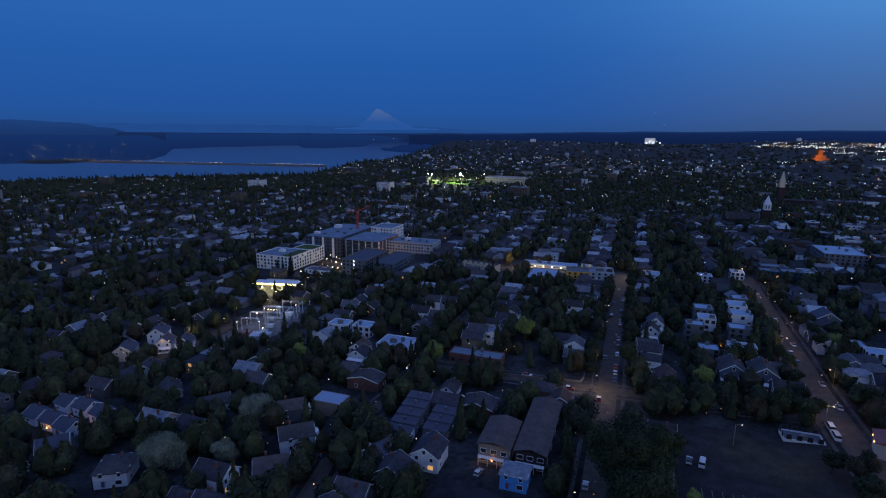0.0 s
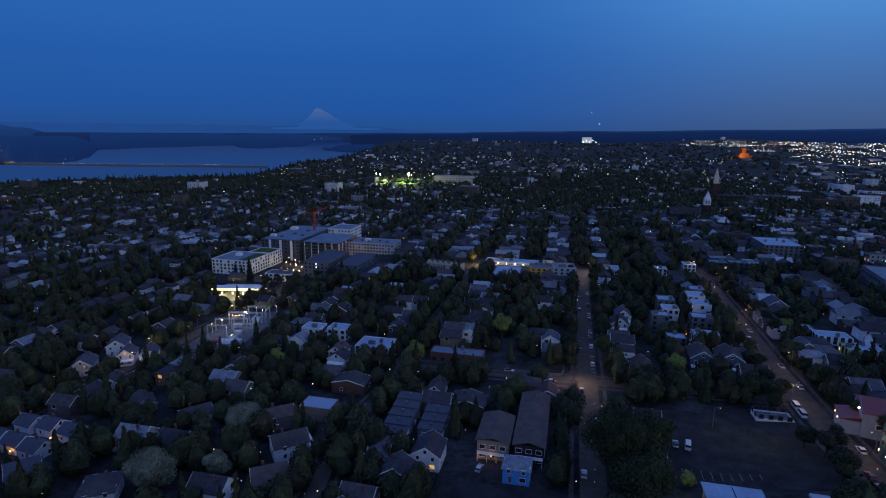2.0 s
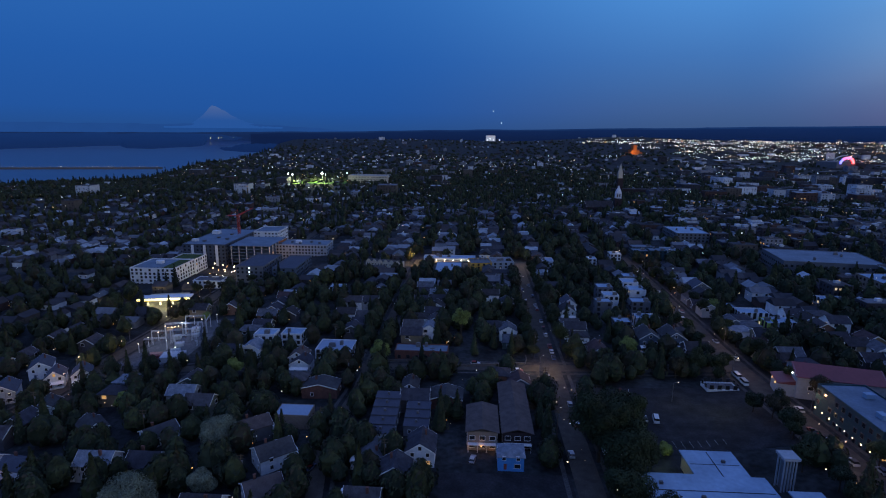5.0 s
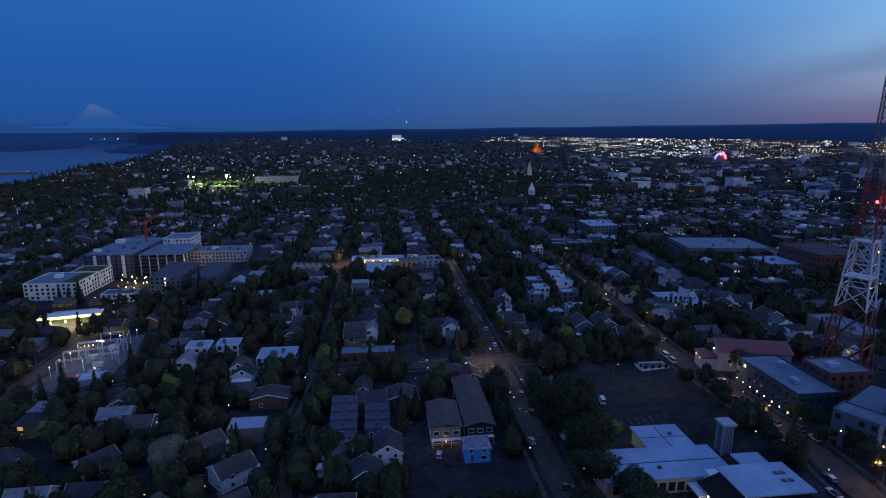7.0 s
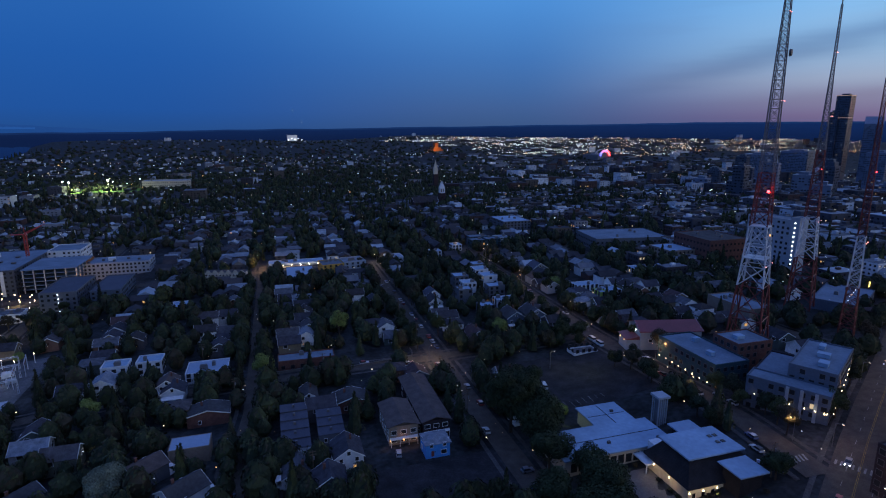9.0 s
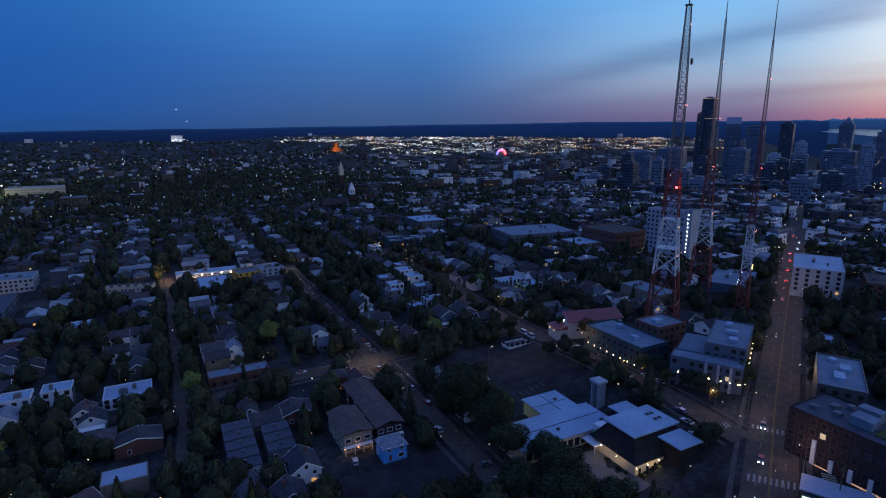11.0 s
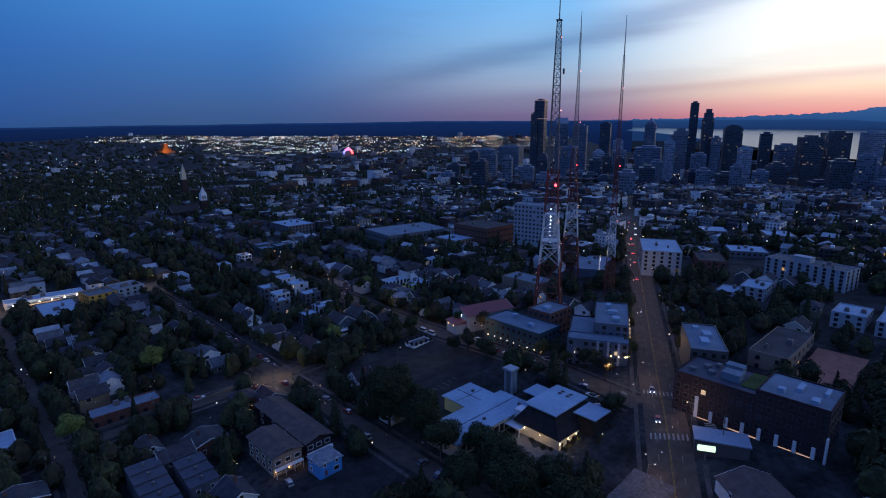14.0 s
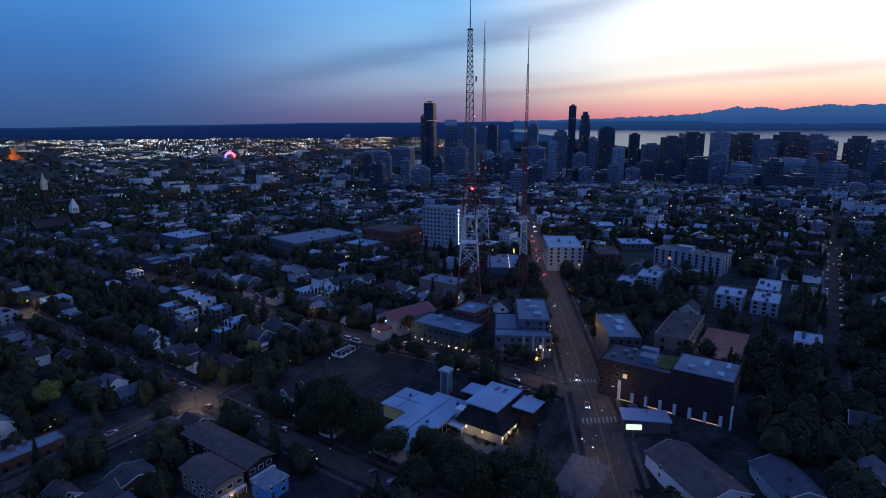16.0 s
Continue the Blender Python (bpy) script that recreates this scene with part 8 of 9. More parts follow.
glow(-205, 258, ground(-205, 258) + 8, 700, (0.80, 0.90, 1.0), 0.6)
glow(-217, 268, ground(-217, 268) + 7, 900, (0.95, 0.9, 0.8), 0.6)

# small garden lamps that glow orange between the houses
for k, (x, y, w) in enumerate(((-203, 144, 160), (-210, 134, 160), (-203, 202, 120), (-140, 190, 90), (-38, 161.4, 35), (59, 272, 130), (48, 297, 70), (-187, 200, 60), (-139, 205, 90))):
    t = thing("garden_lamp", (x, y, ground(x, y)), 0, "small orange garden lamp on a short post", "garden lamp", "garden lamps")
    s = Shape()
    s.rod((0, 0, 0), (0, 0, 2.0), 0.05, None, 6)
    part("post", s, M["wood_pole"], t)
    lamp_ball(t, 0, 0, 2.2, 0.28, "amber")
    glow(x, y - 0.6, ground(x, y) + 3.2, w, (1.0, 0.42, 0.10), 0.3)
cord = thing("string_lights", (-141, 183, ground(-141, 190)), 0, "cord of small warm bulbs over a garden", "string lights")
s = Shape()
for k in range(2):
    s.rod((k * 1.6, k * 18, -1), (k * 1.6, k * 18, 4.6), 0.06, None, 6)
s.rod((0, 0, 4.5), (1.6, 18, 4.5), 0.03, None, 4)
part("cord", s, M["wood_pole"], cord)
for k in range(9):
    lamp_ball(cord, 0.17 * k + 0.1, 1 + 2 * k, 4.35 - 0.05 * k * (8 - k), 0.22, "warm", "bulb")


def utility_pole_model():
    t = thing("utility_pole", (0, 0, 0), 0, "dark wooden utility pole with crossarms", "utility pole", "utility poles")
    s = Shape()
    s.rod((0, 0, -0.5), (0, 0, 11.5), 0.17, 0.11, 7)
    part("pole", s, M["wood_pole"], t)
    for z in (10.9, 9.9):
        s = Shape()
        s.box(-1.2, -0.07, z, 1.2, 0.07, z + 0.13)
        for u in (-1.1, -0.5, 0.5, 1.1):
            s.rod((u, 0, z + 0.13), (u, 0, z + 0.35), 0.05, None, 5)
        part("crossarm", s, M["wood_pole"], t)
    s = Shape()
    s.rod((0.35, 0, 8.2), (0.35, 0, 9.3), 0.24, None, 8)
    part("transformer", s, M["steel"], t)
    return t


POLE = utility_pole_model()
pole_spots = [(-10.5, y) for y in (172, 208, 250, 292, 340, 390)] + [(-97, 171), (-97, 215), (-114, 140), (-163, 168), (-114, 260), (-224, 190), (-224, 150), (-160, 232), (-60, 228), (60, 100), (66, 62), (-70, 150)]
for k, (x, y) in enumerate(pole_spots):
    m = pose(x, y, ground(x, y), 0, 0, 5 if k % 2 else 0)
    if k == 0:
        POLE.matrix_basis = m
    else:
        copy_thing(POLE, m)
for k in range(5):
    (x0, y0), (x1, y1) = pole_spots[k], pole_spots[k + 1]
    for u in (-1.0, 0.0, 1.0):
        last = None
        s = Shape()
        for i in range(9):
            f = i / 8
            p = (x0 + u + (x1 - x0) * f, y0 + (y1 - y0) * f, ground(x0, y0) + 11.1 + (ground(x1, y1) - ground(x0, y0)) * f - 1.3 * 4 * f * (1 - f))
            if last:
                s.rod(last, p, 0.02, None, 3)
            last = p
        single("overhead_wire", s, M["tyre"], "thin dark sagging wire between two poles", "wire", "overhead wires")


def car_model(L, W, H, kind, label):
    t = thing(kind, (0, 0, 0), 0, label, "car" if kind == "car" else "van", "parked vehicles")
    s = Shape()
    hx, hy = L / 2, W / 2
    low, belt = 0.28, H * 0.58
    body = [(-hx, low), (hx - 0.1, low), (hx, low + 0.35), (hx - 0.08, belt - 0.12), (hx * 0.45, belt), (-hx + 0.06, belt), (-hx, low + 0.4)]
    n = len(body)
    v = [(x, -hy, z) for x, z in body] + [(x, hy, z) for x, z in body]
    s.solid(v, [tuple(range(n)), tuple(reversed(range(n, 2 * n)))] + [(i, n + i, n + (i + 1) % n, (i + 1) % n) for i in range(n)])
    cab = ((-hx * 0.9, hx * 0.40, -hx * 0.70, hx * 0.08) if kind == "car" else (-hx * 0.98, hx * 0.72, -hx * 0.95, hx * 0.42))
    part("body", s, M["car"], t)
    g = Shape()
    q = hy * 0.82
    g.solid([(cab[0], -hy * 0.97, belt), (cab[1], -hy * 0.97, belt), (cab[1], hy * 0.97, belt), (cab[0], hy * 0.97, belt), (cab[2], -q, H - 0.06), (cab[3], -q, H - 0.06), (cab[3], q, H - 0.06), (cab[2], q, H - 0.06)],
            [(0, 1, 5, 4), (1, 2, 6, 5), (2, 3, 7, 6), (3, 0, 4, 7)])
    part("glass", g, M["car_glass"], t)
    s = Shape()
    s.box(cab[2] - 0.03, -q - 0.02, H - 0.08, cab[3] + 0.03, q + 0.02, H)
    part("roof", s, M["car"], t)
    for x in (-hx * 0.62, hx * 0.64):
        for y in (-hy + 0.08, hy - 0.08):
            s = Shape()
            s.rod((x, y - 0.11, 0.32), (x, y + 0.11, 0.32), 0.32, None, 10)
            part("wheel", s, M["tyre"], t)
    return t


CARS = [car_model(4.5, 1.8, 1.45, "car", "parked saloon car in plain paint"), car_model(4.3, 1.85, 1.65, "car", "parked hatchback in plain paint")]
VAN = car_model(5.6, 2.0, 2.3, "van", "pale parked van beside the kerb")
VAN.children[0].data.materials[0] = M["white"]
used = set()


def park(x, y, turn, src=None):
    src = src or CARS[rng.randrange(2)]
    m = pose(x, y, ground(x, y) + 0.2, 0, 0, turn)
    if src.name in used:
        return copy_thing(src, m)
    used.add(src.name)
    src.matrix_basis = m
    return src


for y in (180.5, 196, 243, 251, 258, 274, 285, 296, 318, 326, 345, 372):
    park(-1.8, y, 90)
for y in (120, 160, 222, 268, 335, 362):
    park(-7.3, y, 90)
for y in (150, 157, 164, 171, 286, 298, 319, 330, 341, 381, 396):
    park(76.2 + 0.01 * y, y, 90)
for y in (138, 145, 188, 240, 262, 310, 350, 402):
    park(83.0, y, 90)
park(74.6, 214, 90, VAN), park(74.8, 221, 90, VAN), park(28.5, 184, 80, VAN), park(24.5, 184.5, 82)
for x, y, a in ((-3.5, 133, 0), (-4, 124.5, 15), (-5, 119.5, 20), (-41, 156, 80), (-16, 128, 30), (-13, 121, 30), (-95, 150, 75), (-98, 164, 80), (-100, 140, 78), (-20, 228, 5), (-40, 235.5, 0), (-58, 228.6, 0), (61, 105, 40), (66, 111, 90), (70, 117, 88), (64, 100, 30)):
    park(x, y, a)
for k in range(14):
    park(190 + k * 13.5, 2.6, 0)
    if k % 2:
        park(196 + k * 13.5, 9.6, 0)
# two cars that wait on the avenue with their lamps lit, and tail lamps further up
for x, y, a, m in ((66, 84, 209, "cool"), (84, 95, 209, "cool"), (225, 174, 29, "red"), (270, 199, 29, "red"), (300, 216, 29, "red"), (330, 232, 29, "red"), (352, 245, 29, "red"), (395, 263, 209, "cool"), (420, 283, 29, "red"), (450, 300, 29, "red"), (372, 251, 209, "cool")):
    c = park(x, y, a)
    for u in (-0.6, 0.6):
        s = Shape()
        s.ball((0, 0, 0), 0.20 if m == "cool" else 0.22, 0, 8, 5)
        ob = part("headlamp" if m == "cool" else "tail_lamp", s, M[m], c)
        ob.matrix_local = pose(2.25 if m == "cool" else -2.25, u, 0.75)
    if m == "cool":
        glow(x - 4.5, y - 2.5, ground(x, y) + 0.8, 40, (0.9, 0.95, 1.0), 0.2)


# ---------------- road paint ----------------
def stripe(x0, y0, x1, y1, w, m, lift=0.34, name="road_marking", label="worn white painted road stripe"):
    d = math.hypot(x1 - x0, y1 - y0)
    nx, ny = -(y1 - y0) / d * w / 2, (x1 - x0) / d * w / 2
    s = Shape()
    n = max(1, int(d / 8))
    for i in range(n):
        a, b = i / n, (i + 1) / n
        p, q = (x0 + (x1 - x0) * a, y0 + (y1 - y0) * a), (x0 + (x1 - x0) * b, y0 + (y1 - y0) * b)
        s.face([(p[0] - nx, p[1] - ny, ground(p[0] - nx, p[1] - ny) + lift), (q[0] - nx, q[1] - ny, ground(q[0] - nx, q[1] - ny) + lift), (q[0] + nx, q[1] + ny, ground(q[0] + nx, q[1] + ny) + lift), (p[0] + nx, p[1] + ny, ground(p[0] + nx, p[1] + ny) + lift)])
    single(name, s, M[m], label, "road marking", "painted road lines", kind="structure")


ux, uy = math.cos(radians(29.6)), math.sin(radians(29.6))
for (cx, cy, n) in ((60.5, 77.2, 9), (84.5, 92.0, 9)):
    for k in range(n):
        o = (k - (n - 1) / 2) * 1.45
        x, y = cx - uy * o, cy + ux * o
        stripe(x - ux * 1.5, y - uy * 1.5, x + ux * 1.5, y + uy * 1.5, 0.6, "paint_line")
for k in range(7):
    o = (k - 3) * 1.4
    stripe(71 + o - 0.6, 100.5, 71 + o + 0.8, 103.5, 0.6, "paint_line")
    stripe(67.5 + o * 0.7 + 4, 69 + o * 0.5, 69.5 + o * 0.7 + 4, 66 + o * 0.5, 0.6, "paint_line")
for p, q in zip(AVENUE[1:6], AVENUE[2:6]):
    for o in (-0.18, 0.18):
        stripe(p[0] - uy * o, p[1] + ux * o, q[0] - uy * o, q[1] + ux * o, 0.12, "yellow_line", label="worn double yellow centre line")
for o in (-3.6, 3.6):
    for k in range(26):
        a = 118 + k * 9
        x, y = -60 + ux * a - uy * o, 9 + uy * a + ux * o
        stripe(x, y, x + ux * 3, y + uy * 3, 0.12, "paint_line")


# ---------------- shop with the lit screen, fence, school lamps ----------------
def screen_shop():
    t = thing("screen_shop", (64.5, 62, ground(64, 62)), 116, "low shop with pale blue roof and a bright screen", "shop")
    s = Shape()
    s.box(-8, -4, -2, 8, 4, 4.2)
    part("wall", s, M["darkwall"], t)
    s = Shape()
    s.box(-8.4, -4.4, 4.2, 8.4, 4.4, 4.6)
    part("roof", s, M["bluemetal"], t)
    ob = thing("lit_screen", (57.2, 63.8, ground(57, 64) + 3.2), 120, "bright lit advertising screen on a post", "screen")
    s = Shape()
    s.box(-2.9, -0.25, 0, 2.9, 0.25, 2.4)
    part("screen_case", s, M["darkwall"], ob)
    s = Shape()
    s.box(-2.7, 0.26, 0.15, 2.7, 0.3, 2.25)
    part("screen_face", s, M["screen"], ob)
    s = Shape()
    s.rod((0, 0, -4), (0, 0, 0), 0.25, None, 8)
    part("post", s, M["steel"], ob)
    keep(52, 54, 72, 72)


screen_shop()
for x0, y0, x1, y1 in ((-53.8, 232.8, -40.3, 233.5), (-40.3, 233.5, -16.3, 236.5), (-16.3, 236.5, -15.1, 241.3), (-15.1, 241.3, -15.3, 245.8), (-90, 238.5, -58, 238.5)):
    d = math.hypot(x1 - x0, y1 - y0)
    t = thing("garden_wall", (x0, y0, 0), 0, "low pale concrete garden wall along the pavement", "garden wall")
    s = Shape()
    nx, ny = -(y1 - y0) / d * 0.2, (x1 - x0) / d * 0.2
    za, zb = ground(x0, y0), ground(x1, y1)
    s.solid([(-nx, -ny, za - 0.5), (nx, ny, za - 0.5), (x1 - x0 + nx, y1 - y0 + ny, zb - 0.5), (x1 - x0 - nx, y1 - y0 - ny, zb - 0.5), (-nx, -ny, za + 1.1), (nx, ny, za + 1.1), (x1 - x0 + nx, y1 - y0 + ny, zb + 1.1), (x1 - x0 - nx, y1 - y0 - ny, zb + 1.1)],
            [(0, 1, 2, 3), (4, 7, 6, 5), (0, 4, 5, 1), (1, 5, 6, 2), (2, 6, 7, 3), (3, 7, 4, 0)])
    part("wall", s, M["concrete"], t)

wall_lamp = thing("school_wall_lamp", (34, 103.7, -1.0), 0, "small warm wall lamp on the school", "wall lamp", "school wall lamps")
lamp_ball(wall_lamp, 0, -0.2, 0, 0.2, "warm", "lamp_glass")
for x, y in ((39, 103.7), (44, 103.7), (50, 96.6), (57, 103.7), (33.6, 112), (33.6, 119)):
    copy_thing(wall_lamp, pose(x, y, -1.0))
for x, y, w in ((36, 101.5, 170), (42, 101.5, 170), (49, 95, 90), (58, 101, 110), (31.5, 110, 150), (30.5, 117, 190)):
    glow(x, y, -1.3, w, (1.0, 0.72, 0.38), 0.25)
for k in range(7):
    s = Shape()
    s.box(35.5 + k * 3.4, 103.9, -4.2, 36.6 + k * 3.4, 103.98, -1.6)
    single("school_window", s, M["glass"], "tall narrow dark school window pane", "window", "school windows", kind="structure")
for k in range(10):
    s = Shape()
    s.box(8 + k * 2.9, 125.9, -3.6, 10.2 + k * 2.9, 125.98, -0.6)
    single("school_window", s, M["glass"], "wide dark classroom window pane", "window", "school windows", kind="structure")
for x, y in ((51, 112), (53, 112), (51, 115.5), (53, 115.5)):
    s = Shape()
    s.box(x, y, 7.3, x + 1.2, y + 1.2, 7.6)
    single("skylight", s, M["glass"], "small dark square skylight on the white roof", "skylight", "school skylights")
glow(21, 153, -1.0, 170, (0.75, 0.95, 0.35), 0.3)
glow(55, 189, 4.0, 620, (0.85, 0.9, 0.35), 0.4)


SHRUB = broadleaf(131, 1.9, 1.1, 260, 0.2, M["leaf"], "clipped round shrub against the lit wall", "shrub")
for k, (x, y) in enumerate(((35.5, 102.3), (38, 102.0), (40.6, 102.4), (43.1, 102.1), (45.4, 95.6), (47.8, 95.9), (54, 95.6), (32.2, 106), (32.0, 109), (32.3, 114.5), (58.2, 102.2), (30.2, 123.5), (24, 124.3), (19, 124.4), (14, 124.2))):
    m = pose(x, y, ground(x, y), 0, 0, 47 * k) @ Matrix.Diagonal((1 + 0.1 * (k % 3), 1 + 0.1 * (k % 3), 0.9 + 0.1 * (k % 4), 1))
    if k == 0:
        SHRUB.matrix_basis = m
    else:
        copy_thing(SHRUB, pose(x, y, ground(x, y), 0, 0, 47 * k))

# mast details
for z, w in ((42.5, 4.7), (56.6, 3.8)):
    s = Shape()
    s.box(-w, -w, z, w, w, z + 0.3)
    for u in (-w, w):
        s.rod((u, -w, z + 1.2), (u, w, z + 1.2), 0.07, None, 5)
        s.rod((-w, u, z + 1.2), (w, u, z + 1.2), 0.07, None, 5)
        for v in (-w, 0, w):
            s.rod((u, v, z + 0.3), (u, v, z + 1.2), 0.06, None, 5)
    part("platform", s, M["steel_white"], MAST_A)
for x, y, z in ((-3.4, -3.6, 52.5), (3.4, -3.6, 52.5)):
    lamp_ball(MAST_A, x, y, z, 0.22, "amber", "work_light")
for x, y, z in ((5.0, -3.0, 46), (5.0, 2.0, 49), (5.2, -1.0, 43.5)):
    s = Shape()
    s.rod((x - 0.5, y, z), (x, y, z), 0.25, 0.9, 10)
    s.rod((x, y, z), (x + 0.35, y, z), 0.9, 0.85, 10)
    part("dish", s, M["slabwall"], MAST_A)
for q in (MAST_A,):
    s = Shape()
    s.rod((0, -2.8, 129), (0, -3.6, 129), 1.5, 1.3, 14)
    part("dish", s, M["darkwall"], q)
    s = Shape()
    s.rod((-3.6, 0, 108), (-3.6, 0, 128), 0.12, None, 5)
    for z in (110, 118, 126):
        s.rod((-3.6, 0, z), (-2.2, 0, z), 0.06, None, 4)
    part("side_antenna", s, M["steel"], q)
for q, z, w in ((MAST_A, 145, 1.4), (MAST_A, 110, 2.6), (MAST_A, 40, 5.4), (MAST_B, 133, 1.0), (MAST_B, 102, 2.3), (MAST_B, 48, 3.9), (MAST_C, 120, 0.9), (MAST_C, 45, 2.4)):
    for sx in (-1, 1):
        beacon(q, sx * w, -w, z, 0.20, "redsoft")
glow(127, 172, 78, 500, (1.0, 0.05, 0.03), 0.5)


# ---------------- landmarks further off ----------------
def church():
    z = ground(120, 712)
    t = thing("church", (120, 712, z), 0, "old brick church with a white steeple", "church")
    part("nave_wall", gable_body(18, 34, 9, 7, True), [M["darkbrick"], M["trim"]], t)
    part("nave_roof", gable_roof(18, 34, 9, 7, 0.6), M["shingle"], t)
    s = Shape()
    s.box(20, -5, -3, 29, 4, 20, 0)
    s.box(21, -4, 20, 28, 3, 27, 1)
    s.solid([(21, -4, 27), (28, -4, 27), (28, 3, 27), (21, 3, 27), (24.5, -0.5, 37)], [(0, 1, 4), (1, 2, 4), (2, 3, 4), (3, 0, 4)], 1)
    part("steeple", s, [M["darkbrick"], M["white"]], t)
    s = Shape()
    for k in range(2):
        s.box(22.2 + k * 2.8, -4.2, 21.5, 23.6 + k * 2.8, -4.0, 25.5)
    part("louvre", s, M["darkwall"], t)


def clock_tower():
    x, y = 218, 992
    z = ground(x, y)
    t = thing("hospital_tower", (x, y, z), 0, "old brick hospital with a pale spired tower", "hospital")
    s = Shape()
    s.box(-8, 8, -4, 64, 26, 12)
    part("long_wing", s, M["darkbrick"], t)
    top = 48 - z
    s = Shape()
    s.box(-4.5, -4.5, -4, 4.5, 4.5, top * 0.55, 0)
    s.box(-3.6, -3.6, top * 0.55, 3.6, 3.6, top * 0.74, 1)
    s.solid([(-3.2, -3.2, top * 0.74), (3.2, -3.2, top * 0.74), (3.2, 3.2, top * 0.74), (-3.2, 3.2, top * 0.74), (0, 0, top)], [(0, 1, 4), (1, 2, 4), (2, 3, 4), (3, 0, 4)], 1)
    part("tower", s, [M["darkbrick"], M["cream"]], t)
    glow(x - 4, y - 16, z + top * 0.5, 500, (1.0, 0.85, 0.5), 1.0)


def lit_hill_building():
    x, y = 626, 2377
    z = 0.0
    t = thing("floodlit_tower_block", (x, y, z), 20, "stepped brick building floodlit in orange on a hill", "building")
    for w, d, z0, z1 in ((96, 30, -40, 6), (64, 28, 6, 18), (40, 24, 18, 28), (18, 18, 28, 48)):
        s = Shape()
        s.box(-w / 2, -d / 2, z0, w / 2, d / 2, z1)
        part("block", s, M["orangewall"], t)
    for u, zz in ((-24, 5), (0, 18), (22, 5), (0, 30)):
        glow(x + u, y - 32, zz, 20000, (1.0, 0.42, 0.08), 3.0)


def stadium():
    x, y = 1524, 2458
    t = thing("stadium", (x, y, -45), 32, "stadium with an arched roof lit in pink and blue", "stadium")
    s = Shape()
    s.box(-75, -20, -10, 75, 60, 30)
    part("stand", s, M["greywall"], t)
    for k in range(12):
        a0, a1 = math.pi * k / 12, math.pi * (k + 1) / 12
        s = Shape()
        s.rod((-52 * math.cos(a0), -22, 22 + 24 * math.sin(a0)), (-52 * math.cos(a1), -22, 22 + 24 * math.sin(a1)), 5.0, None, 6)
        part("roof_arch", s, M["blueglow" if k < 3 else "pinkglow" if k < 8 else "red"], t)
    for o in (60,):
        s = Shape()
        for k in range(12):
            a0, a1 = math.pi * k / 12, math.pi * (k + 1) / 12
            s.rod((100 - 80 * math.cos(a0), 40, 25 + 26 * math.sin(a0)), (100 - 80 * math.cos(a1), 40, 25 + 26 * math.sin(a1)), 1.6, None, 6)
        part("second_arch", s, M["steel_white"], t)


def floodlit_field():
    x, y = -400, 1275
    z = ground(x, y)
    s = Shape()
    s.box(x - 60, y - 50, z - 3, x + 60, y + 50, z + 0.5)
    single("sports_field", s, M["lawn"], "bright green sports field under floodlights", "sports field")
    for k, (dx, dy, r) in enumerate(((0, 0, 2.4), (-58, -40, 1.5), (-75, -20, 1.4), (55, 20, 1.0), (20, -45, 0.9))):
        t = thing("floodlight_mast", (x + dx, y + dy, z), 0, "tall floodlight mast beside the field", "floodlight", "floodlights of the field")
        s = Shape()
        s.rod((0, 0, 0), (0, 0, 20), 0.4, 0.25, 6)
        part("pole", s, M["steel"], t)
        s = Shape()
        s.ball((0, 0, 0), r, 0, 10, 6)
        ob = part("lamp_head", s, M["cool"], t)
        ob.matrix_local = pose(0, 0, 21)
    glow(x, y - 5, z + 18, 220000, (0.85, 1.0, 0.5), 2.0)
    glow(x - 50, y - 35, z + 14, 90000, (0.85, 1.0, 0.5), 2.0)
    flat_block("school_block", x + 105, y + 30, 90, 40, z, z + 16, 3, M["cream"], M["greyroof"], "long pale school block beside the field", "school", windows="joined", seed=71)


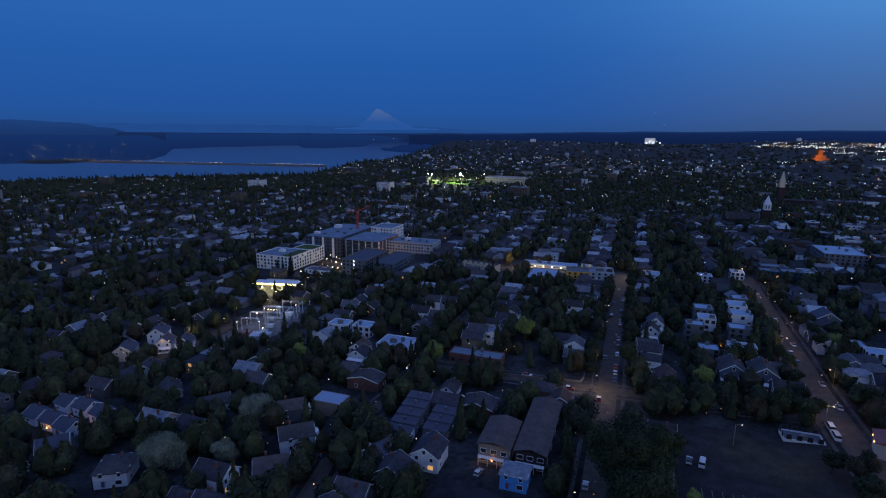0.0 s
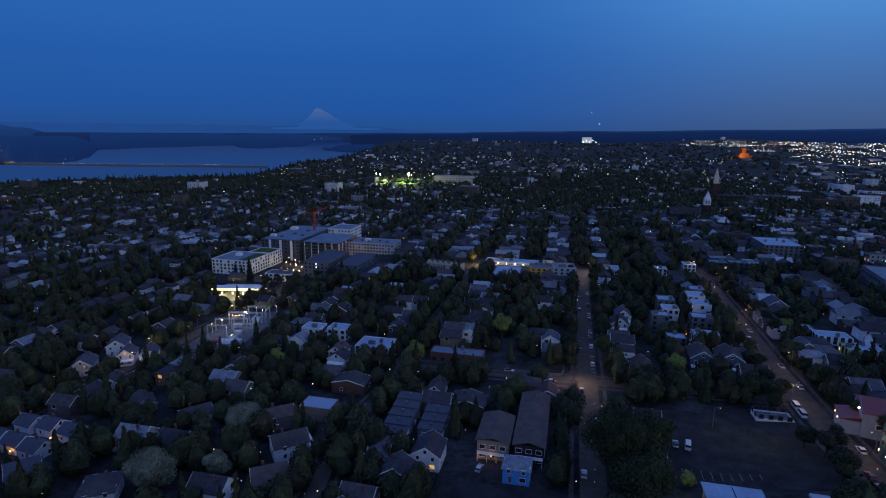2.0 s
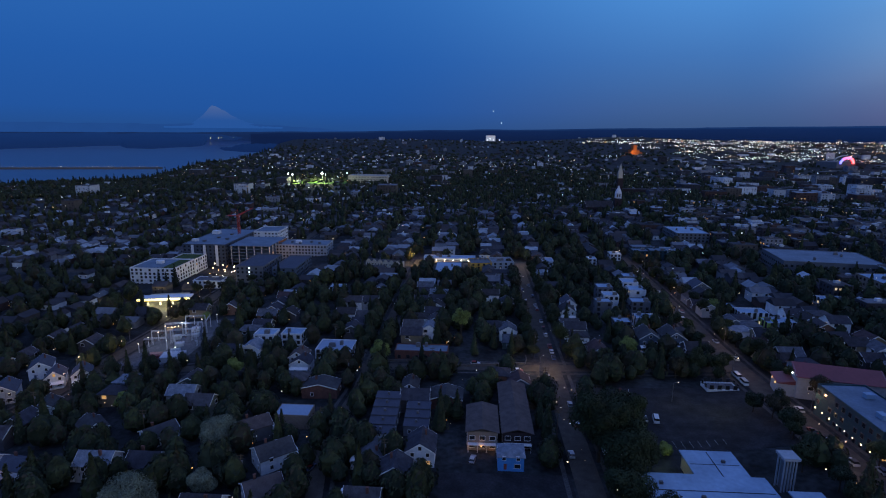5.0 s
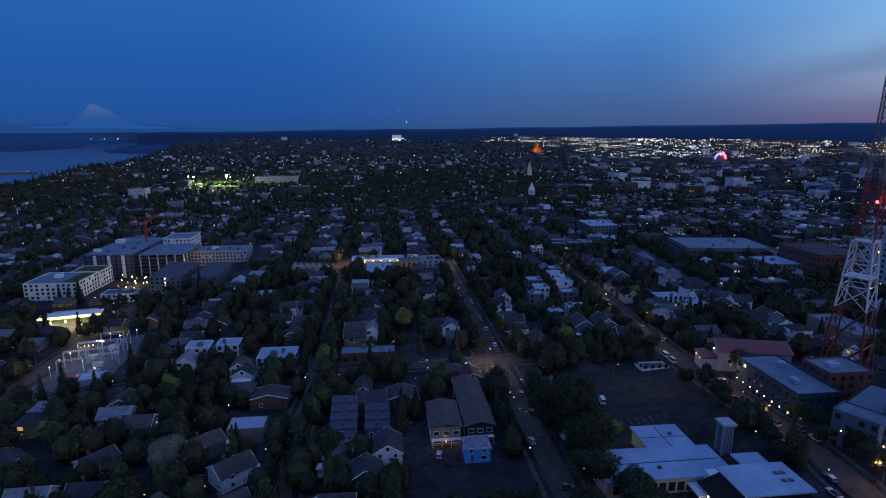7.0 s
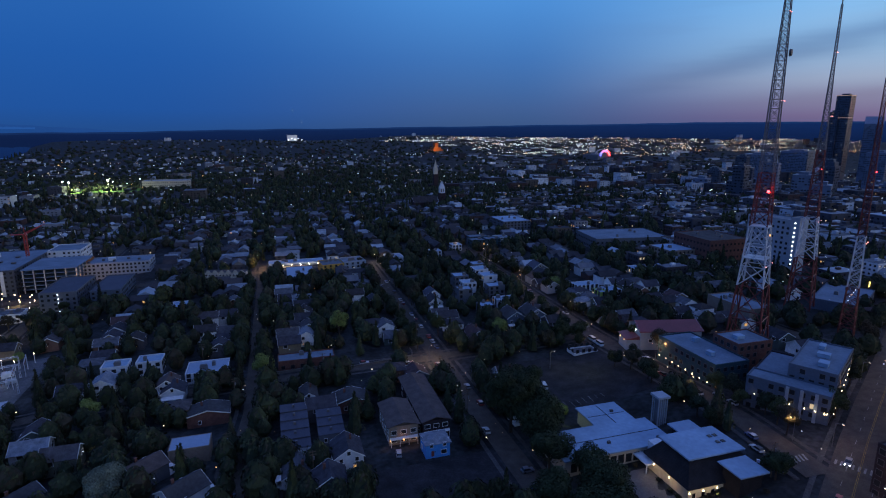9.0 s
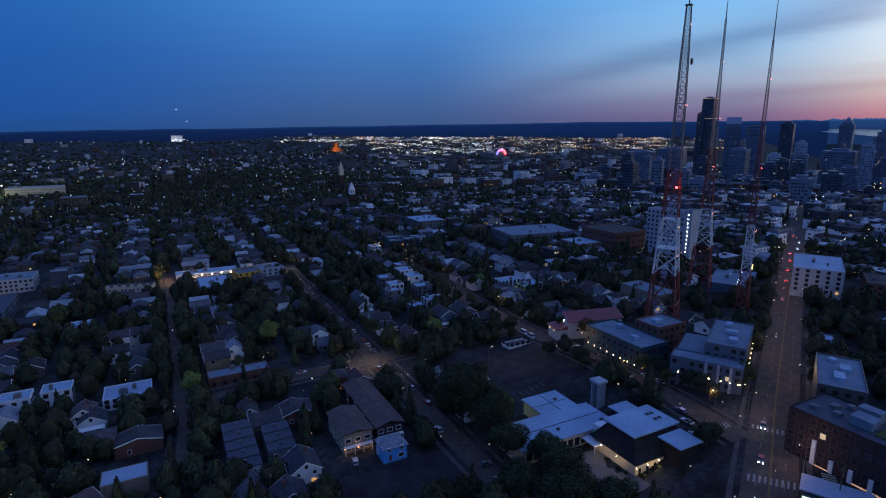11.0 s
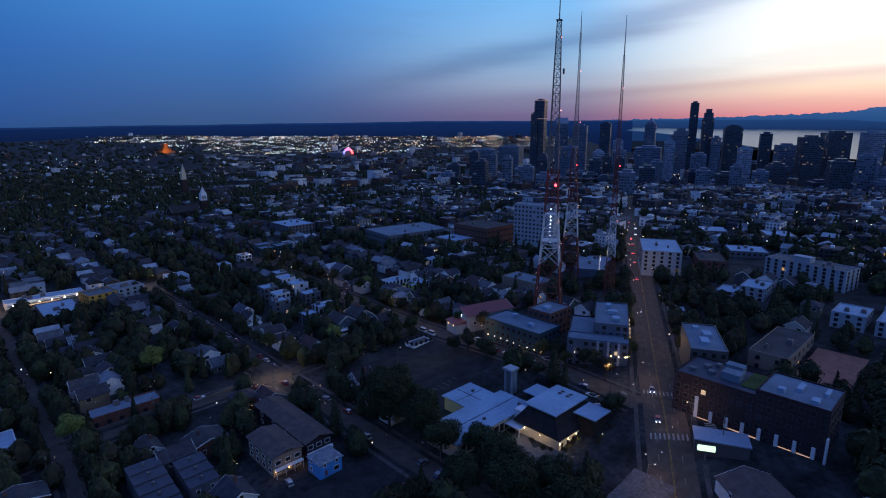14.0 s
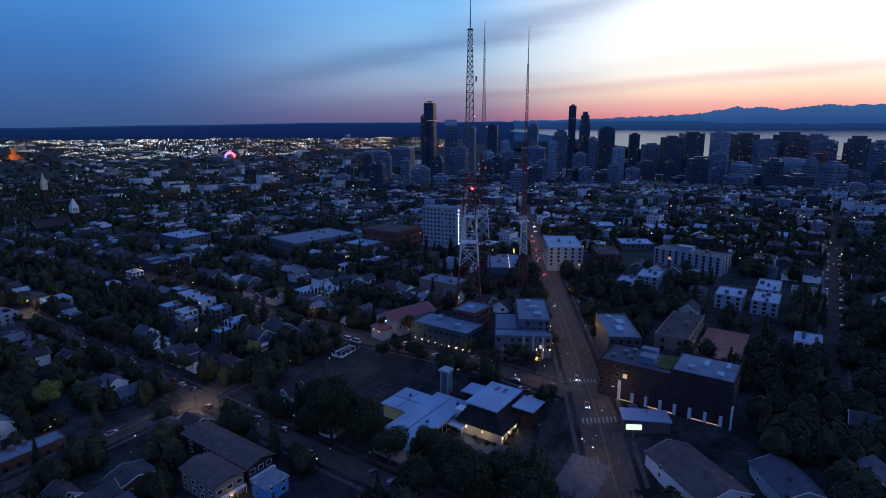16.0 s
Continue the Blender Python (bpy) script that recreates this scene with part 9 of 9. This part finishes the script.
def hill_hospital():
    x, y = 74, 4120
    z = 28
    t = thing("hill_hospital", (x, y, z), 0, "white floodlit hospital block on a far ridge", "hospital")
    s = Shape()
    s.box(-34, -10, -60, 34, 10, 38)
    # The wall itself emits, in place of floodlight falling on it.
    part("block", s, M["selflit_white"], t)
    for k in range(5):
        s = Shape()
        s.ball((-24 + k * 22, -14, 6 + (k % 2) * 7), 2.6)
        part("floodlight", s, M["cool"], t)


church()
clock_tower()
lit_hill_building()
stadium()
floodlit_field()
hill_hospital()

# floating bridge with its lamps, and lights on the far shore
s = Shape()
br = [(-2175 + (-1165 + 2175) * q / 40, 1720 + (1930 - 1720) * q / 40) for q in range(41)]
v, f = [], []
for i, (x, y) in enumerate(br):
    v += [(x, y, -44), (x, y, -36), (x * 1.003, y * 1.003, -36), (x * 1.003, y * 1.003, -44)]
    if i:
        k = 4 * i
        f += [(k - 4 + j, k - 4 + (j + 1) % 4, k + (j + 1) % 4, k + j) for j in range(4)]
s.solid(v, f)
single("floating_bridge", s, M["concrete"], "long low floating bridge across the lake", "bridge")
s = Shape()
for p, q in zip(br, br[1:]):
    for k in range(3):
        f = k / 3
        s.ball((p[0] + (q[0] - p[0]) * f, p[1] + (q[1] - p[1]) * f, -33), 0.5, 2 if k else 0, 5, 3)
for _ in range(190):
    az = rng.uniform(-62, -45.8)
    r0 = lake_r(blend(az, ISLAND))
    f = 0.02 + 0.34 * rng.random() ** 2
    r = r0 + (4420 - r0) * f
    x, y = HUB[0] + r * math.sin(radians(az)), HUB[1] + r * math.cos(radians(az))
    s.ball((x, y, lake_z(r0) + (90 - lake_z(r0)) * f ** 0.8 + 4), rng.choice((0.35, 0.5, 0.5, 0.9)), rng.choice((0, 2, 2, 2)), 4, 2)
for az, e in ((-38.5, -1.25), (-38.2, -1.27), (-37.9, -1.25), (-26.2, -1.0), (-25.6, -0.98), (-24.9, -0.96), (-24.6, -0.98), (-23.6, -0.95), (-33.1, -1.6)):
    r = 4640
    x, y = HUB[0] + r * math.sin(radians(az)), HUB[1] + r * math.cos(radians(az))
    s.ball((x, y, 104 + r * math.tan(radians(e + 0.05))), 1.5, 0, 5, 3)
single("far_shore_lights", s, [M["warm"], M["amber"], M["far_dim"]], "lamps along the bridge and the far shore", "city lights", kind="stuff")
